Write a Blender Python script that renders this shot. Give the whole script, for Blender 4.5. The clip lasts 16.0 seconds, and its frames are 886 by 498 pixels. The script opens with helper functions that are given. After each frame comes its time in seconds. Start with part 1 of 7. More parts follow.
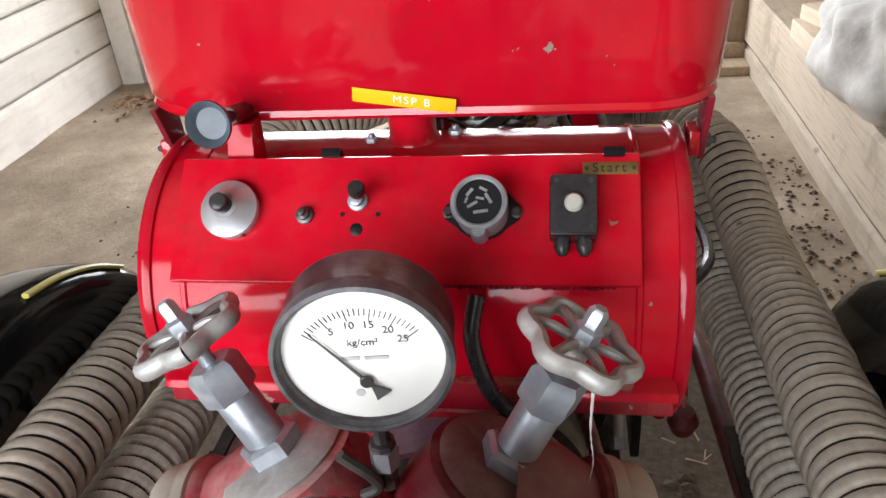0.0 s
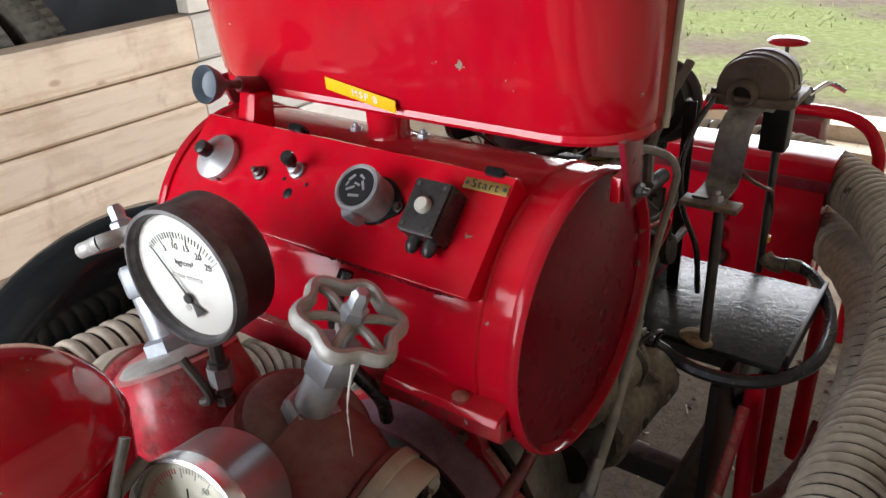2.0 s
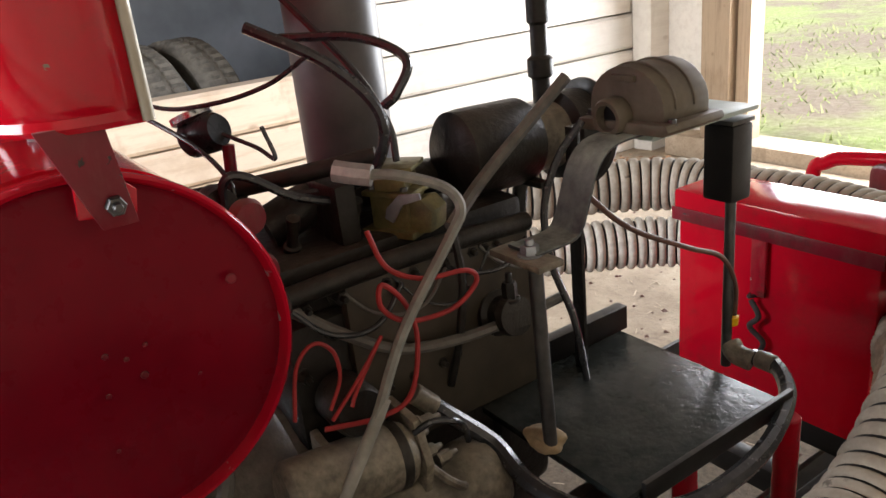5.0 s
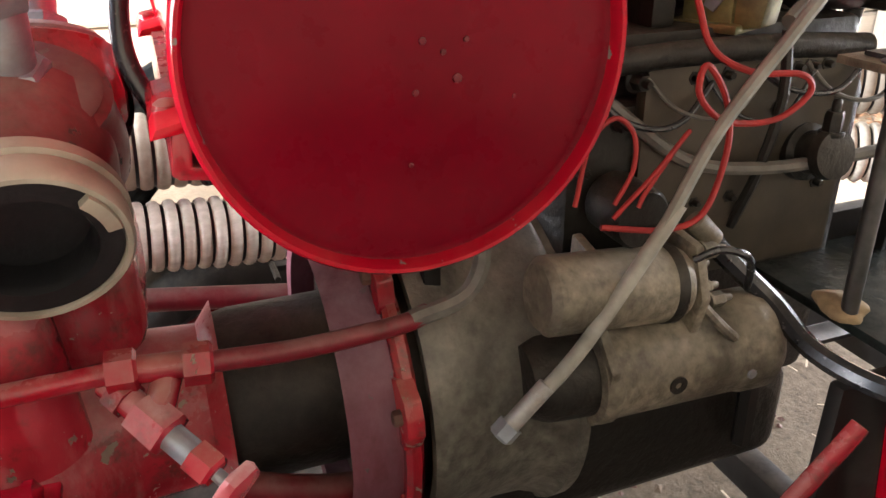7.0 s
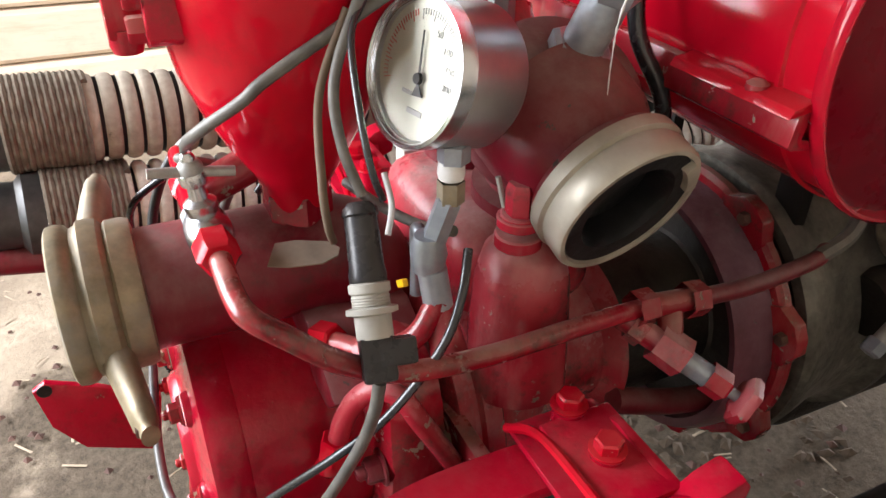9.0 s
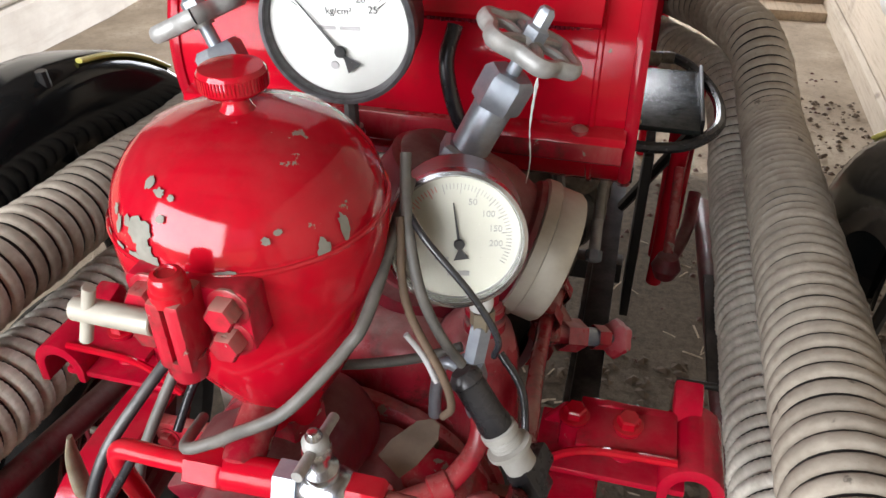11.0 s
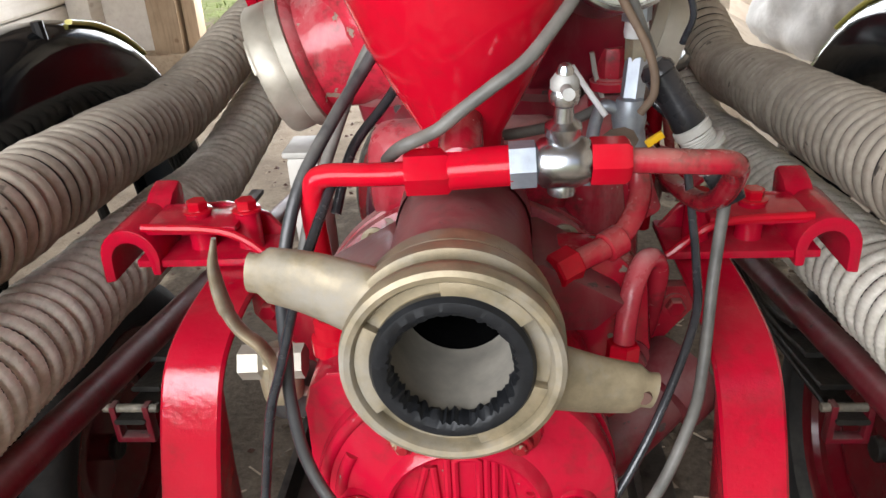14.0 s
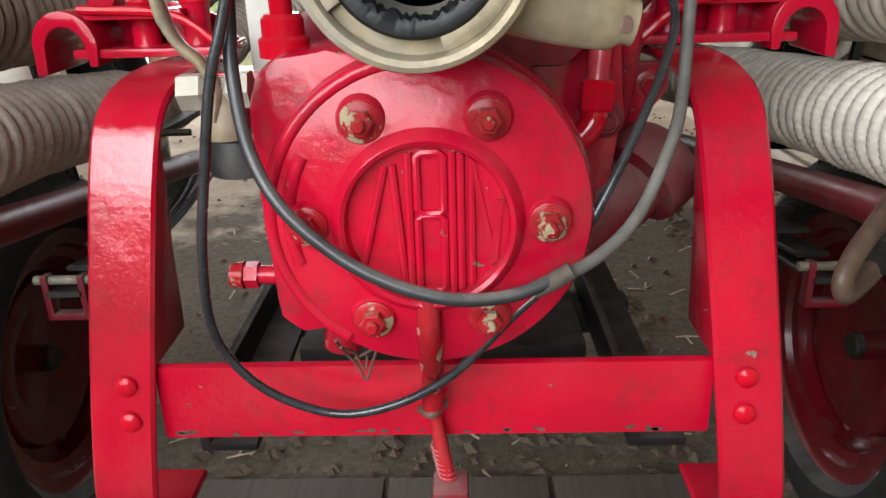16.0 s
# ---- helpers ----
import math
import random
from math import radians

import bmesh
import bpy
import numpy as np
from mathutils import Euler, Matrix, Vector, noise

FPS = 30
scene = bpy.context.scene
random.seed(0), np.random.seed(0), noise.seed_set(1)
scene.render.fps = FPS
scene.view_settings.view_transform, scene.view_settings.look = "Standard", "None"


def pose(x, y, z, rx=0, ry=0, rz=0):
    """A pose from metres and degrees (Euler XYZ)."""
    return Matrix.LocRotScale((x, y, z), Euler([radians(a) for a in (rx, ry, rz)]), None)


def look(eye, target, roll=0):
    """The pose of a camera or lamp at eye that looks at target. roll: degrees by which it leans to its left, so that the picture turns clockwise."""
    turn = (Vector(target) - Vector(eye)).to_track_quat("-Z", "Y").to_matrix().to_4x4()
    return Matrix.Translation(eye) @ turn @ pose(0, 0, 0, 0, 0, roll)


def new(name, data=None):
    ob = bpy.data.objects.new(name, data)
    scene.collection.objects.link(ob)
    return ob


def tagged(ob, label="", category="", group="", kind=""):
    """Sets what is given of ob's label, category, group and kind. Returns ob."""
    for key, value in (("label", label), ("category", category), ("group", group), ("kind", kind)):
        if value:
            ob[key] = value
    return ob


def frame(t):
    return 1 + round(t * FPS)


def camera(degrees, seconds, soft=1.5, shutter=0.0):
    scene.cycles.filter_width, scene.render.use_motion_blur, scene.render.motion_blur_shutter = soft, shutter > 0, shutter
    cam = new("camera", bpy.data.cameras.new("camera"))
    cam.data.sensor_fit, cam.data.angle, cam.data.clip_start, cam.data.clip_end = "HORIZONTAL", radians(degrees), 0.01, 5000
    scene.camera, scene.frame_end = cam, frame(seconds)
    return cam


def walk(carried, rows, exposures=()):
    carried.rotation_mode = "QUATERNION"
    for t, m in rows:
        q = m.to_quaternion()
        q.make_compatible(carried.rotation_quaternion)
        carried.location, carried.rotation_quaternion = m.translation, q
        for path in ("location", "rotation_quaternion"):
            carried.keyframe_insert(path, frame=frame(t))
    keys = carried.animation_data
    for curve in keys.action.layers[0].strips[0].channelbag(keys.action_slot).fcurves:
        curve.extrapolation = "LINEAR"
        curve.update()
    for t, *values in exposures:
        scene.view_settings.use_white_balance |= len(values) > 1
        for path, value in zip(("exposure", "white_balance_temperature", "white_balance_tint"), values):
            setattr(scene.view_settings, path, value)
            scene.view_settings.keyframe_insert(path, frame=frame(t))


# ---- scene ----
cam = camera(60.3, 16.0)

PATH = [
    (0, (0.168, -0.812, 1.331), (-0.128, 0.871, 0.292), -5.0),
    (0.5, (0.286, -0.824, 1.336), (-0.047, 0.877, 0.338), -3.7),
    (1, (0.373, -0.801, 1.337), (-0.102, 0.888, 0.379), -3.5),
    (1.5, (0.513, -0.745, 1.306), (-0.328, 0.818, 0.384), -2.5),
    (2, (0.618, -0.725, 1.295), (-0.454, 0.700, 0.390), -2.8),
    (2.5, (0.660, -0.673, 1.279), (-0.516, 0.688, 0.403), -3.7),
    (3, (0.758, -0.488, 1.273), (-0.522, 0.802, 0.437), -4.6),
    (3.2, (0.796, -0.434, 1.269), (-0.522, 0.821, 0.442), -4.9),
    (5.3, (0.964, -0.080, 1.080), (-0.650, 0.860, 0.369), -5.3),
    (5.5, (0.937, -0.093, 1.049), (-0.704, 0.788, 0.319), -4.5),
    (6, (0.895, -0.114, 0.996), (-0.769, 0.675, 0.217), -2.9),
    (6.5, (0.867, -0.137, 0.960), (-0.805, 0.583, 0.131), -1.7),
    (7, (0.823, -0.205, 0.937), (-0.861, 0.429, 0.064), -0.6),
    (7.5, (0.728, -0.368, 0.955), (-0.957, 0.169, 0.020), 0.5),
    (8, (0.727, -0.497, 0.982), (-0.929, 0.010, -0.018), 1.1),
    (8.5, (0.724, -0.606, 0.992), (-0.876, -0.016, -0.055), 1.5),
    (8.7, (0.716, -0.649, 1.000), (-0.866, -0.022, -0.050), 1.3),
    (10.8, (0.349, -0.997, 1.163), (-0.168, 0.533, -0.017), 0.6),
    (11, (0.291, -1.006, 1.181), (-0.135, 0.574, 0.032), -0.5),
    (11.5, (0.188, -1.032, 1.194), (-0.139, 0.659, 0.178), -3.2),
    (12, (0.129, -1.039, 1.163), (-0.139, 0.695, 0.205), -4.3),
    (12.5, (0.088, -1.112, 1.106), (-0.140, 0.635, 0.159), -3.8),
    (13, (0.070, -1.164, 1.041), (-0.131, 0.593, 0.108), -3.4),
    (13.5, (0.064, -1.188, 0.954), (-0.110, 0.581, 0.037), -3.2),
    (14, (0.050, -1.207, 0.879), (-0.100, 0.576, -0.015), -3.1),
    (14.5, (0.051, -1.231, 0.793), (-0.080, 0.565, -0.080), -2.9),
    (15, (0.053, -1.256, 0.702), (-0.051, 0.555, -0.141), -2.6),
    (15.5, (0.049, -1.282, 0.647), (-0.031, 0.547, -0.158), -2.2),
    (16, (0.043, -1.277, 0.579), (-0.009, 0.576, -0.171), -1.7),
]
walk(cam, [(t, look(e, p, r)) for t, e, p, r in PATH], [(0, 0.17, 6400, 13), (0.6, 0.07, 6400, 13), (2.6, 0.18, 6400, 13), (3.2, 0.4, 6400, 13), (5.3, 0.9, 6400, 13), (6, 1.4, 6400, 12), (6.5, 1.75, 6400, 13), (7.2, 1.95, 6400, 13), (7.6, 1.8, 6400, 13), (8.2, 1.38, 6400, 13), (8.7, 1.1, 6400, 13), (10.8, 0.35, 6400, 13), (11.5, 0.1, 6400, 13), (13, 0.05, 6400, 13), (14, 0.12, 6400, 12), (16, 0.08, 6400, 10)])

# ---- world and light ----
world = bpy.data.worlds.new("sky")
scene.world = world
world.use_nodes = True
wn, wl = world.node_tree.nodes, world.node_tree.links
sky = wn.new("ShaderNodeTexSky")
sky.sky_type, sky.sun_disc = "NISHITA", False
sky.sun_elevation, sky.sun_rotation = radians(48), radians(102)
sky.air_density, sky.dust_density = 1.0, 3.0
wl.new(sky.outputs[0], wn["Background"].inputs[0])
wn["Background"].inputs[1].default_value = 0.08

sun_data = bpy.data.lights.new("sun", "SUN")
sun_data.energy, sun_data.angle, sun_data.color = 5.0, radians(14), (1.0, 0.96, 0.9)
sun = new("sun", sun_data)
sun.matrix_world = look((7, -1.5, 8), (0, 0, 0))


def window_light(name, eye, target, sx, sy, watts, color=(0.95, 0.975, 1.0)):
    """An area lamp that stands in an opening for the sky behind it."""
    d = bpy.data.lights.new(name, "AREA")
    d.shape, d.size, d.size_y, d.energy, d.color = "RECTANGLE", sx, sy, watts, color
    ob = new(name, d)
    ob.matrix_world = look(eye, target)
    return ob


window_light("gate_light", (-1.1, -2.62, 1.42), (-0.1, -0.2, 0.65), 2.7, 1.6, 155)
window_light("doorway_light", (-0.75, 4.85, 1.05), (-0.5, 0, 0.6), 2.7, 2.3, 205)

# ---- materials ----
class Mat:
    """A small builder for procedural node materials."""

    def __init__(self, name):
        self.m = bpy.data.materials.new(name)
        self.m.use_nodes = True
        self.t = self.m.node_tree
        self.n, self.l = self.t.nodes, self.t.links
        self.p = self.n["Principled BSDF"]
        self.co = self.n.new("ShaderNodeTexCoord").outputs["Object"]

    def noise(self, scale, detail=4, rough=0.55, stretch=(1, 1, 1), seed=0.0):
        mp = self.n.new("ShaderNodeMapping")
        mp.inputs["Scale"].default_value = stretch
        mp.inputs["Location"].default_value = (seed, seed * 1.7, seed * 0.3)
        self.l.new(self.co, mp.inputs[0])
        t = self.n.new("ShaderNodeTexNoise")
        t.inputs["Scale"].default_value, t.inputs["Detail"].default_value, t.inputs["Roughness"].default_value = scale, detail, rough
        self.l.new(mp.outputs[0], t.inputs["Vector"])
        return t.outputs["Fac"]

    def ramp(self, fac, stops):
        r = self.n.new("ShaderNodeValToRGB")
        els = r.color_ramp.elements
        while len(els) < len(stops):
            els.new(0.5)
        for e, (pos, col) in zip(els, stops):
            e.position = pos
            e.color = (*col, 1) if len(col) == 3 else (col[0], col[0], col[0], 1)
        self.l.new(fac, r.inputs[0])
        return r.outputs[0]

    def mix(self, fac, a, b):
        x = self.n.new("ShaderNodeMix")
        x.data_type = "RGBA"
        for sock, v in ((x.inputs[0], fac), (x.inputs[6], a), (x.inputs[7], b)):
            if isinstance(v, bpy.types.NodeSocket):
                self.l.new(v, sock)
            elif isinstance(v, (int, float)):
                sock.default_value = v
            else:
                sock.default_value = (*v, 1)
        return x.outputs[2]

    def math(self, op, a, b=0.0):
        x = self.n.new("ShaderNodeMath")
        x.operation = op
        for sock, v in zip(x.inputs, (a, b)):
            if isinstance(v, bpy.types.NodeSocket):
                self.l.new(v, sock)
            else:
                sock.default_value = v
        return x.outputs[0]

    def up(self):
        """How far a face looks upwards, 0 to 1: where dust settles."""
        g = self.n.new("ShaderNodeNewGeometry")
        s = self.n.new("ShaderNodeSeparateXYZ")
        self.l.new(g.outputs["Normal"], s.inputs[0])
        return self.math("MAXIMUM", s.outputs[2], 0.0)

    def rnd(self):
        return self.n.new("ShaderNodeObjectInfo").outputs["Random"]

    def bump(self, h, strength=0.3, dist=0.002):
        b = self.n.new("ShaderNodeBump")
        b.inputs["Strength"].default_value, b.inputs["Distance"].default_value = strength, dist
        self.l.new(h, b.inputs["Height"])
        self.l.new(b.outputs[0], self.p.inputs["Normal"])

    def set(self, name, v):
        s = self.p.inputs[name]
        if isinstance(v, bpy.types.NodeSocket):
            self.l.new(v, s)
        elif isinstance(v, (int, float)):
            s.default_value = v
        else:
            s.default_value = (*v, 1)
        return self


def painted(name, base, dark, chip, dust, chips=0.68, dusty=0.5, rough=0.22, lo=0.45, relief=0.18, grime=0.0, gloss=0.22, grain=0.15):
    """Enamel over metal: tone drift, chips, and dust that lies on faces that look up."""
    k = Mat(name)
    tone = k.ramp(k.noise(6, 3), [(0.3, dark), (0.7, base)])
    fine = k.noise(60, 6, 0.7, seed=3)
    chipf = k.ramp(k.math("ADD", k.math("MULTIPLY", k.noise(34, 5, 0.6, seed=7), 0.8), k.math("MULTIPLY", fine, 0.2)), [(chips, (0,)), (chips + 0.015, (1,))])
    dn = k.ramp(k.noise(9, 6, 0.7, seed=11), [(lo, (0,)), (lo + 0.35, (1,))])
    du = k.math("MULTIPLY", k.math("MULTIPLY", k.math("POWER", k.up(), 1.2), dn), dusty)
    streak = k.math("MULTIPLY", k.ramp(k.noise(22, 5, 0.7, (1, 1, 0.3), 5), [(0.5, (0,)), (0.8, (1,))]), dusty * 0.25)
    if grime:
        gr = k.math("MULTIPLY", k.ramp(k.math("ADD", k.math("MULTIPLY", k.noise(11, 5, 0.75, seed=21), 0.7), k.math("MULTIPLY", k.noise(70, 5, 0.7, seed=8), 0.3)), [(0.52, (0,)), (0.62, (1,))]), grime)
        tone = k.mix(gr, tone, (0.07, 0.022, 0.018))
    c = k.mix(chipf, tone, chip)
    c = k.mix(k.math("MINIMUM", k.math("ADD", du, streak), 1.0), c, dust)
    k.set("Base Color", c)
    r = k.math("ADD", rough, k.math("MULTIPLY", k.math("ADD", du, k.math("MULTIPLY", chipf, 0.6)), 0.6))
    r = k.math("ADD", r, k.math("MULTIPLY", k.noise(30, 4, 0.6, seed=2), 0.08))
    k.set("Roughness", r).set("Specular IOR Level", gloss)
    k.bump(k.math("ADD", k.math("MULTIPLY", fine, grain), k.math("ADD", k.math("MULTIPLY", k.noise(150, 3, 0.6, seed=6), grain * 0.25), k.math("SUBTRACT", k.noise(18, 3, seed=9), k.math("MULTIPLY", chipf, 0.5)))), relief, 0.0015 if relief < 0.3 else 0.004)
    return k.m


def metal(name, col, col2, rough=0.35, metallic=1.0, scale=30, dirt=None, dirt_lo=0.55, bump=0.15):
    k = Mat(name)
    c = k.ramp(k.noise(scale, 5, 0.6), [(0.3, col2), (0.7, col)])
    mt = metallic
    if dirt:
        d = k.ramp(k.noise(12, 6, 0.7, seed=4), [(dirt_lo, (0,)), (dirt_lo + 0.2, (1,))])
        d = k.math("MULTIPLY", d, 0.85)
        c = k.mix(d, c, dirt)
        mt = k.math("MULTIPLY", k.math("SUBTRACT", 1.0, d), metallic)
        k.set("Roughness", k.math("ADD", rough, k.math("MULTIPLY", d, 0.4)))
    else:
        k.set("Roughness", k.math("ADD", rough - 0.06, k.math("MULTIPLY", k.noise(scale * 2, 3, seed=2), 0.14)))
    k.set("Base Color", c).set("Metallic", mt)
    k.bump(k.noise(scale * 2.5, 5, 0.7), bump, 0.001)
    return k.m


def plain(name, col, col2, rough=0.6, scale=20, stretch=(1, 1, 1), bump=0.25, dist=0.002, dust=None, dust_amt=0.5, spec=None, detail=6, blotch=0.35):
    """Paint, rubber, cloth or wood by two tones and a grain, with dust where it looks up."""
    k = Mat(name)
    f = k.noise(scale, detail, 0.6, stretch)
    c = k.ramp(f, [(0.3, col2), (0.72, col)])
    big = k.noise(scale * 0.18, 3, seed=5)
    c = k.mix(k.math("MULTIPLY", k.ramp(big, [(0.4, (0,)), (0.7, (1,))]), blotch), c, tuple(v * 0.6 for v in col2))
    if dust:
        dn = k.ramp(k.noise(10, 6, 0.7, seed=11), [(0.35, (0,)), (0.7, (1,))])
        c = k.mix(k.math("MULTIPLY", k.math("MULTIPLY", k.up(), dn), dust_amt), c, dust)
    k.set("Base Color", c).set("Roughness", k.math("ADD", rough - 0.08, k.math("MULTIPLY", k.noise(scale * 2, 4, seed=8), 0.16)))
    k.set("Specular IOR Level", 0.3 if spec is None else spec)
    k.bump(f, bump, dist)
    return k.m


DUST = (0.42, 0.36, 0.29)
RED = painted("red_enamel", (0.5, 0.0025, 0.015), (0.41, 0.003, 0.015), (0.2, 0.17, 0.13), DUST, 0.7, 0.09, 0.07, grime=0.2, gloss=0.2)
RED_CAST = painted("red_enamel_on_casting", (0.46, 0.003, 0.023), (0.33, 0.003, 0.02), (0.16, 0.13, 0.09), DUST, 0.655, 0.12, 0.03, relief=0.6, grime=0.4, gloss=0.33, grain=0.3)
RED_NUT = painted("red_enamel_on_dirty_nut", (0.4, 0.006, 0.016), (0.2, 0.008, 0.012), (0.26, 0.21, 0.13), DUST, 0.555, 0.3, 0.16, relief=0.4, grime=0.6)
RED_BAR = painted("red_enamel_brushed_on", (0.49, 0.003, 0.024), (0.35, 0.003, 0.018), (0.16, 0.12, 0.09), DUST, 0.68, 0.08, 0.02, relief=0.42, grime=0.3, gloss=0.65, grain=0.55)
RED_CHIP = painted("red_enamel_chipped", (0.45, 0.003, 0.013), (0.36, 0.003, 0.014), (0.2, 0.18, 0.14), DUST, 0.65, 0.09, 0.05, gloss=0.45, grime=0.15)
RED_DUSTY = painted("red_enamel_dusty", (0.44, 0.008, 0.026), (0.16, 0.005, 0.012), (0.22, 0.17, 0.13), (0.34, 0.26, 0.2), 0.62, 0.8, 0.12, 0.38, relief=0.5, grime=0.8, gloss=0.45)
RED_ROSE = painted("faded_rose_red_paint", (0.5, 0.022, 0.045), (0.2, 0.008, 0.016), (0.22, 0.16, 0.12), (0.52, 0.38, 0.35), 0.625, 0.9, 0.16, 0.36, relief=0.5, grime=0.75, gloss=0.4)
RED_DULL = painted("red_oxide_paint", (0.2, 0.007, 0.02), (0.1, 0.005, 0.011), (0.04, 0.03, 0.028), (0.33, 0.25, 0.22), 0.64, 0.6, 0.26, 0.34, relief=0.4, grime=0.6, gloss=0.3)
MAROON = painted("dark_red_end", (0.17, 0.001, 0.01), (0.105, 0.001, 0.007), (0.2, 0.1, 0.08), DUST, 0.75, 0.03, 0.24, gloss=0.1)
MAUVE = painted("dusty_mauve_lantern_paint", (0.2, 0.065, 0.09), (0.08, 0.028, 0.04), (0.1, 0.08, 0.08), (0.4, 0.3, 0.36), 0.62, 0.75, 0.3, 0.3, relief=0.35, grime=0.3)
WHEEL_RED = painted("dark_wheel_enamel", (0.13, 0.004, 0.009), (0.07, 0.003, 0.006), (0.04, 0.03, 0.028), (0.2, 0.16, 0.13), 0.66, 0.3, 0.14, relief=0.25, grime=0.4, gloss=0.45)
VALVE_TOP = painted("dusty_maroon_valve_top", (0.17, 0.035, 0.04), (0.09, 0.02, 0.022), (0.14, 0.12, 0.1), (0.3, 0.25, 0.23), 0.6, 0.75, 0.4, 0.25, relief=0.35, grime=0.3)
CHROME = metal("chrome", (0.6, 0.61, 0.63), (0.42, 0.43, 0.45), 0.26, 1.0, 20, (0.2, 0.16, 0.12), 0.66, 0.05)
ZINC = metal("zinc_plate", (0.38, 0.415, 0.455), (0.25, 0.278, 0.31), 0.38, 0.6, 40, (0.27, 0.25, 0.22), 0.55)
SATIN = metal("satin_aluminium", (0.46, 0.47, 0.49), (0.34, 0.35, 0.37), 0.38, 0.5, 30)
CASTAL = metal("cast_aluminium", (0.42, 0.42, 0.405), (0.27, 0.27, 0.255), 0.5, 0.4, 60, (0.27, 0.24, 0.2), 0.52, 0.4)
BRASS = metal("dull_brass", (0.32, 0.26, 0.165), (0.17, 0.142, 0.09), 0.46, 0.4, 45, (0.25, 0.23, 0.195), 0.47, 0.45)
BRASS_GREY = metal("worn_brass_rim", (0.42, 0.38, 0.31), (0.28, 0.26, 0.21), 0.45, 0.5, 25, (0.4, 0.37, 0.31), 0.45, 0.25)
STEEL = metal("dark_steel", (0.12, 0.12, 0.12), (0.06, 0.06, 0.06), 0.42, 0.8, 30, (0.07, 0.06, 0.05), 0.5)
ENGINE = plain("oily_engine_metal", (0.022, 0.02, 0.017), (0.009, 0.0085, 0.0075), 0.4, 75, bump=0.7, dist=0.003, dust=(0.18, 0.16, 0.13), dust_amt=0.4)
ENGINE_GREY = plain("dusty_grey_casting", (0.31, 0.275, 0.21), (0.08, 0.07, 0.054), 0.42, 70, bump=0.9, dist=0.003, dust=(0.4, 0.36, 0.29), dust_amt=0.6, blotch=0.9)
OLIVE = plain("olive_grey_bell_casting", (0.2, 0.195, 0.165), (0.06, 0.058, 0.049), 0.4, 60, bump=0.8, dist=0.003, dust=(0.38, 0.35, 0.3), dust_amt=0.7, blotch=0.9)
BAKELITE = plain("black_bakelite", (0.02, 0.02, 0.022), (0.01, 0.01, 0.011), 0.28, 40, bump=0.08, dust=(0.2, 0.18, 0.17), dust_amt=0.25)
GAUGE_CASE = plain("worn_black_gauge_case", (0.035, 0.025, 0.028), (0.014, 0.01, 0.012), 0.38, 60, bump=0.25, dust=(0.28, 0.24, 0.24), dust_amt=0.6)
BEZEL_WORN = plain("worn_black_bezel_paint", (0.13, 0.13, 0.137), (0.03, 0.029, 0.031), 0.42, 45, bump=0.3, dust=(0.28, 0.26, 0.25), dust_amt=0.35)
SOCKET_GREY = plain("worn_grey_socket_paint", (0.3, 0.31, 0.325), (0.15, 0.155, 0.165), 0.42, 45, bump=0.3)
CABLE = plain("black_cable_rubber", (0.03, 0.033, 0.038), (0.012, 0.013, 0.016), 0.25, 60, bump=0.12, dust=(0.3, 0.28, 0.25), dust_amt=0.12, spec=0.6)
CABLE_WORN = plain("worn_black_rubber", (0.035, 0.037, 0.041), (0.016, 0.017, 0.02), 0.35, 45, bump=0.15, dust=(0.4, 0.38, 0.34), dust_amt=0.5, spec=0.5)
CABLE_GREY = plain("dusty_cable_rubber", (0.16, 0.152, 0.136), (0.075, 0.073, 0.067), 0.45, 45, bump=0.2, dust=(0.34, 0.31, 0.26), dust_amt=0.36)
RED_WIRE = plain("red_wire", (0.4, 0.03, 0.03), (0.25, 0.02, 0.02), 0.5, 60, bump=0.1)
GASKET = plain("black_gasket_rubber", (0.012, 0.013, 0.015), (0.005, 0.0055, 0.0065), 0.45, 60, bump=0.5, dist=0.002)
BORE_SHADE = plain("bore_shade_black", (0.008, 0.008, 0.008), (0.004, 0.004, 0.004), 0.95, 30, spec=0.0)
BORE = plain("dusty_bore", (0.3, 0.275, 0.23), (0.18, 0.165, 0.14), 0.7, 25, bump=0.2)
k = Mat("grey_canvas_hose")
weave = k.noise(60, 6, 0.6)
c = k.ramp(weave, [(0.3, (0.34, 0.295, 0.235)), (0.72, (0.51, 0.455, 0.37))])
c = k.mix(k.math("MULTIPLY", k.ramp(k.noise(7, 5, 0.65, seed=5), [(0.42, (0,)), (0.7, (1,))]), 0.6), c, (0.17, 0.14, 0.108))
c = k.mix(k.ramp(k.noise(21, 5, 0.6, seed=13), [(0.66, (0,)), (0.7, (0.85,))]), c, (0.05, 0.042, 0.034))
c = k.mix(k.math("MULTIPLY", k.math("MULTIPLY", k.up(), k.ramp(k.noise(10, 6, 0.7, seed=11), [(0.35, (0,)), (0.7, (1,))])), 0.5), c, (0.47, 0.43, 0.355))
k.set("Base Color", c).set("Roughness", 0.82).set("Specular IOR Level", 0.15)
k.bump(weave, 0.5, 0.003)
HOSE = k.m
BINDING = plain("brown_cloth_binding", (0.24, 0.2, 0.155), (0.12, 0.098, 0.075), 0.85, 50, bump=0.6, dist=0.003, spec=0.1)
ROPE = plain("pale_rope_wound_hose", (0.8, 0.75, 0.66), (0.54, 0.5, 0.415), 0.85, 70, (1, 0.35, 1), 0.6, 0.003, spec=0.12, blotch=0.3)
FENDER = plain("black_gloss_fender", (0.012, 0.014, 0.015), (0.008, 0.009, 0.01), 0.12, 8, bump=0.08, dist=0.004)
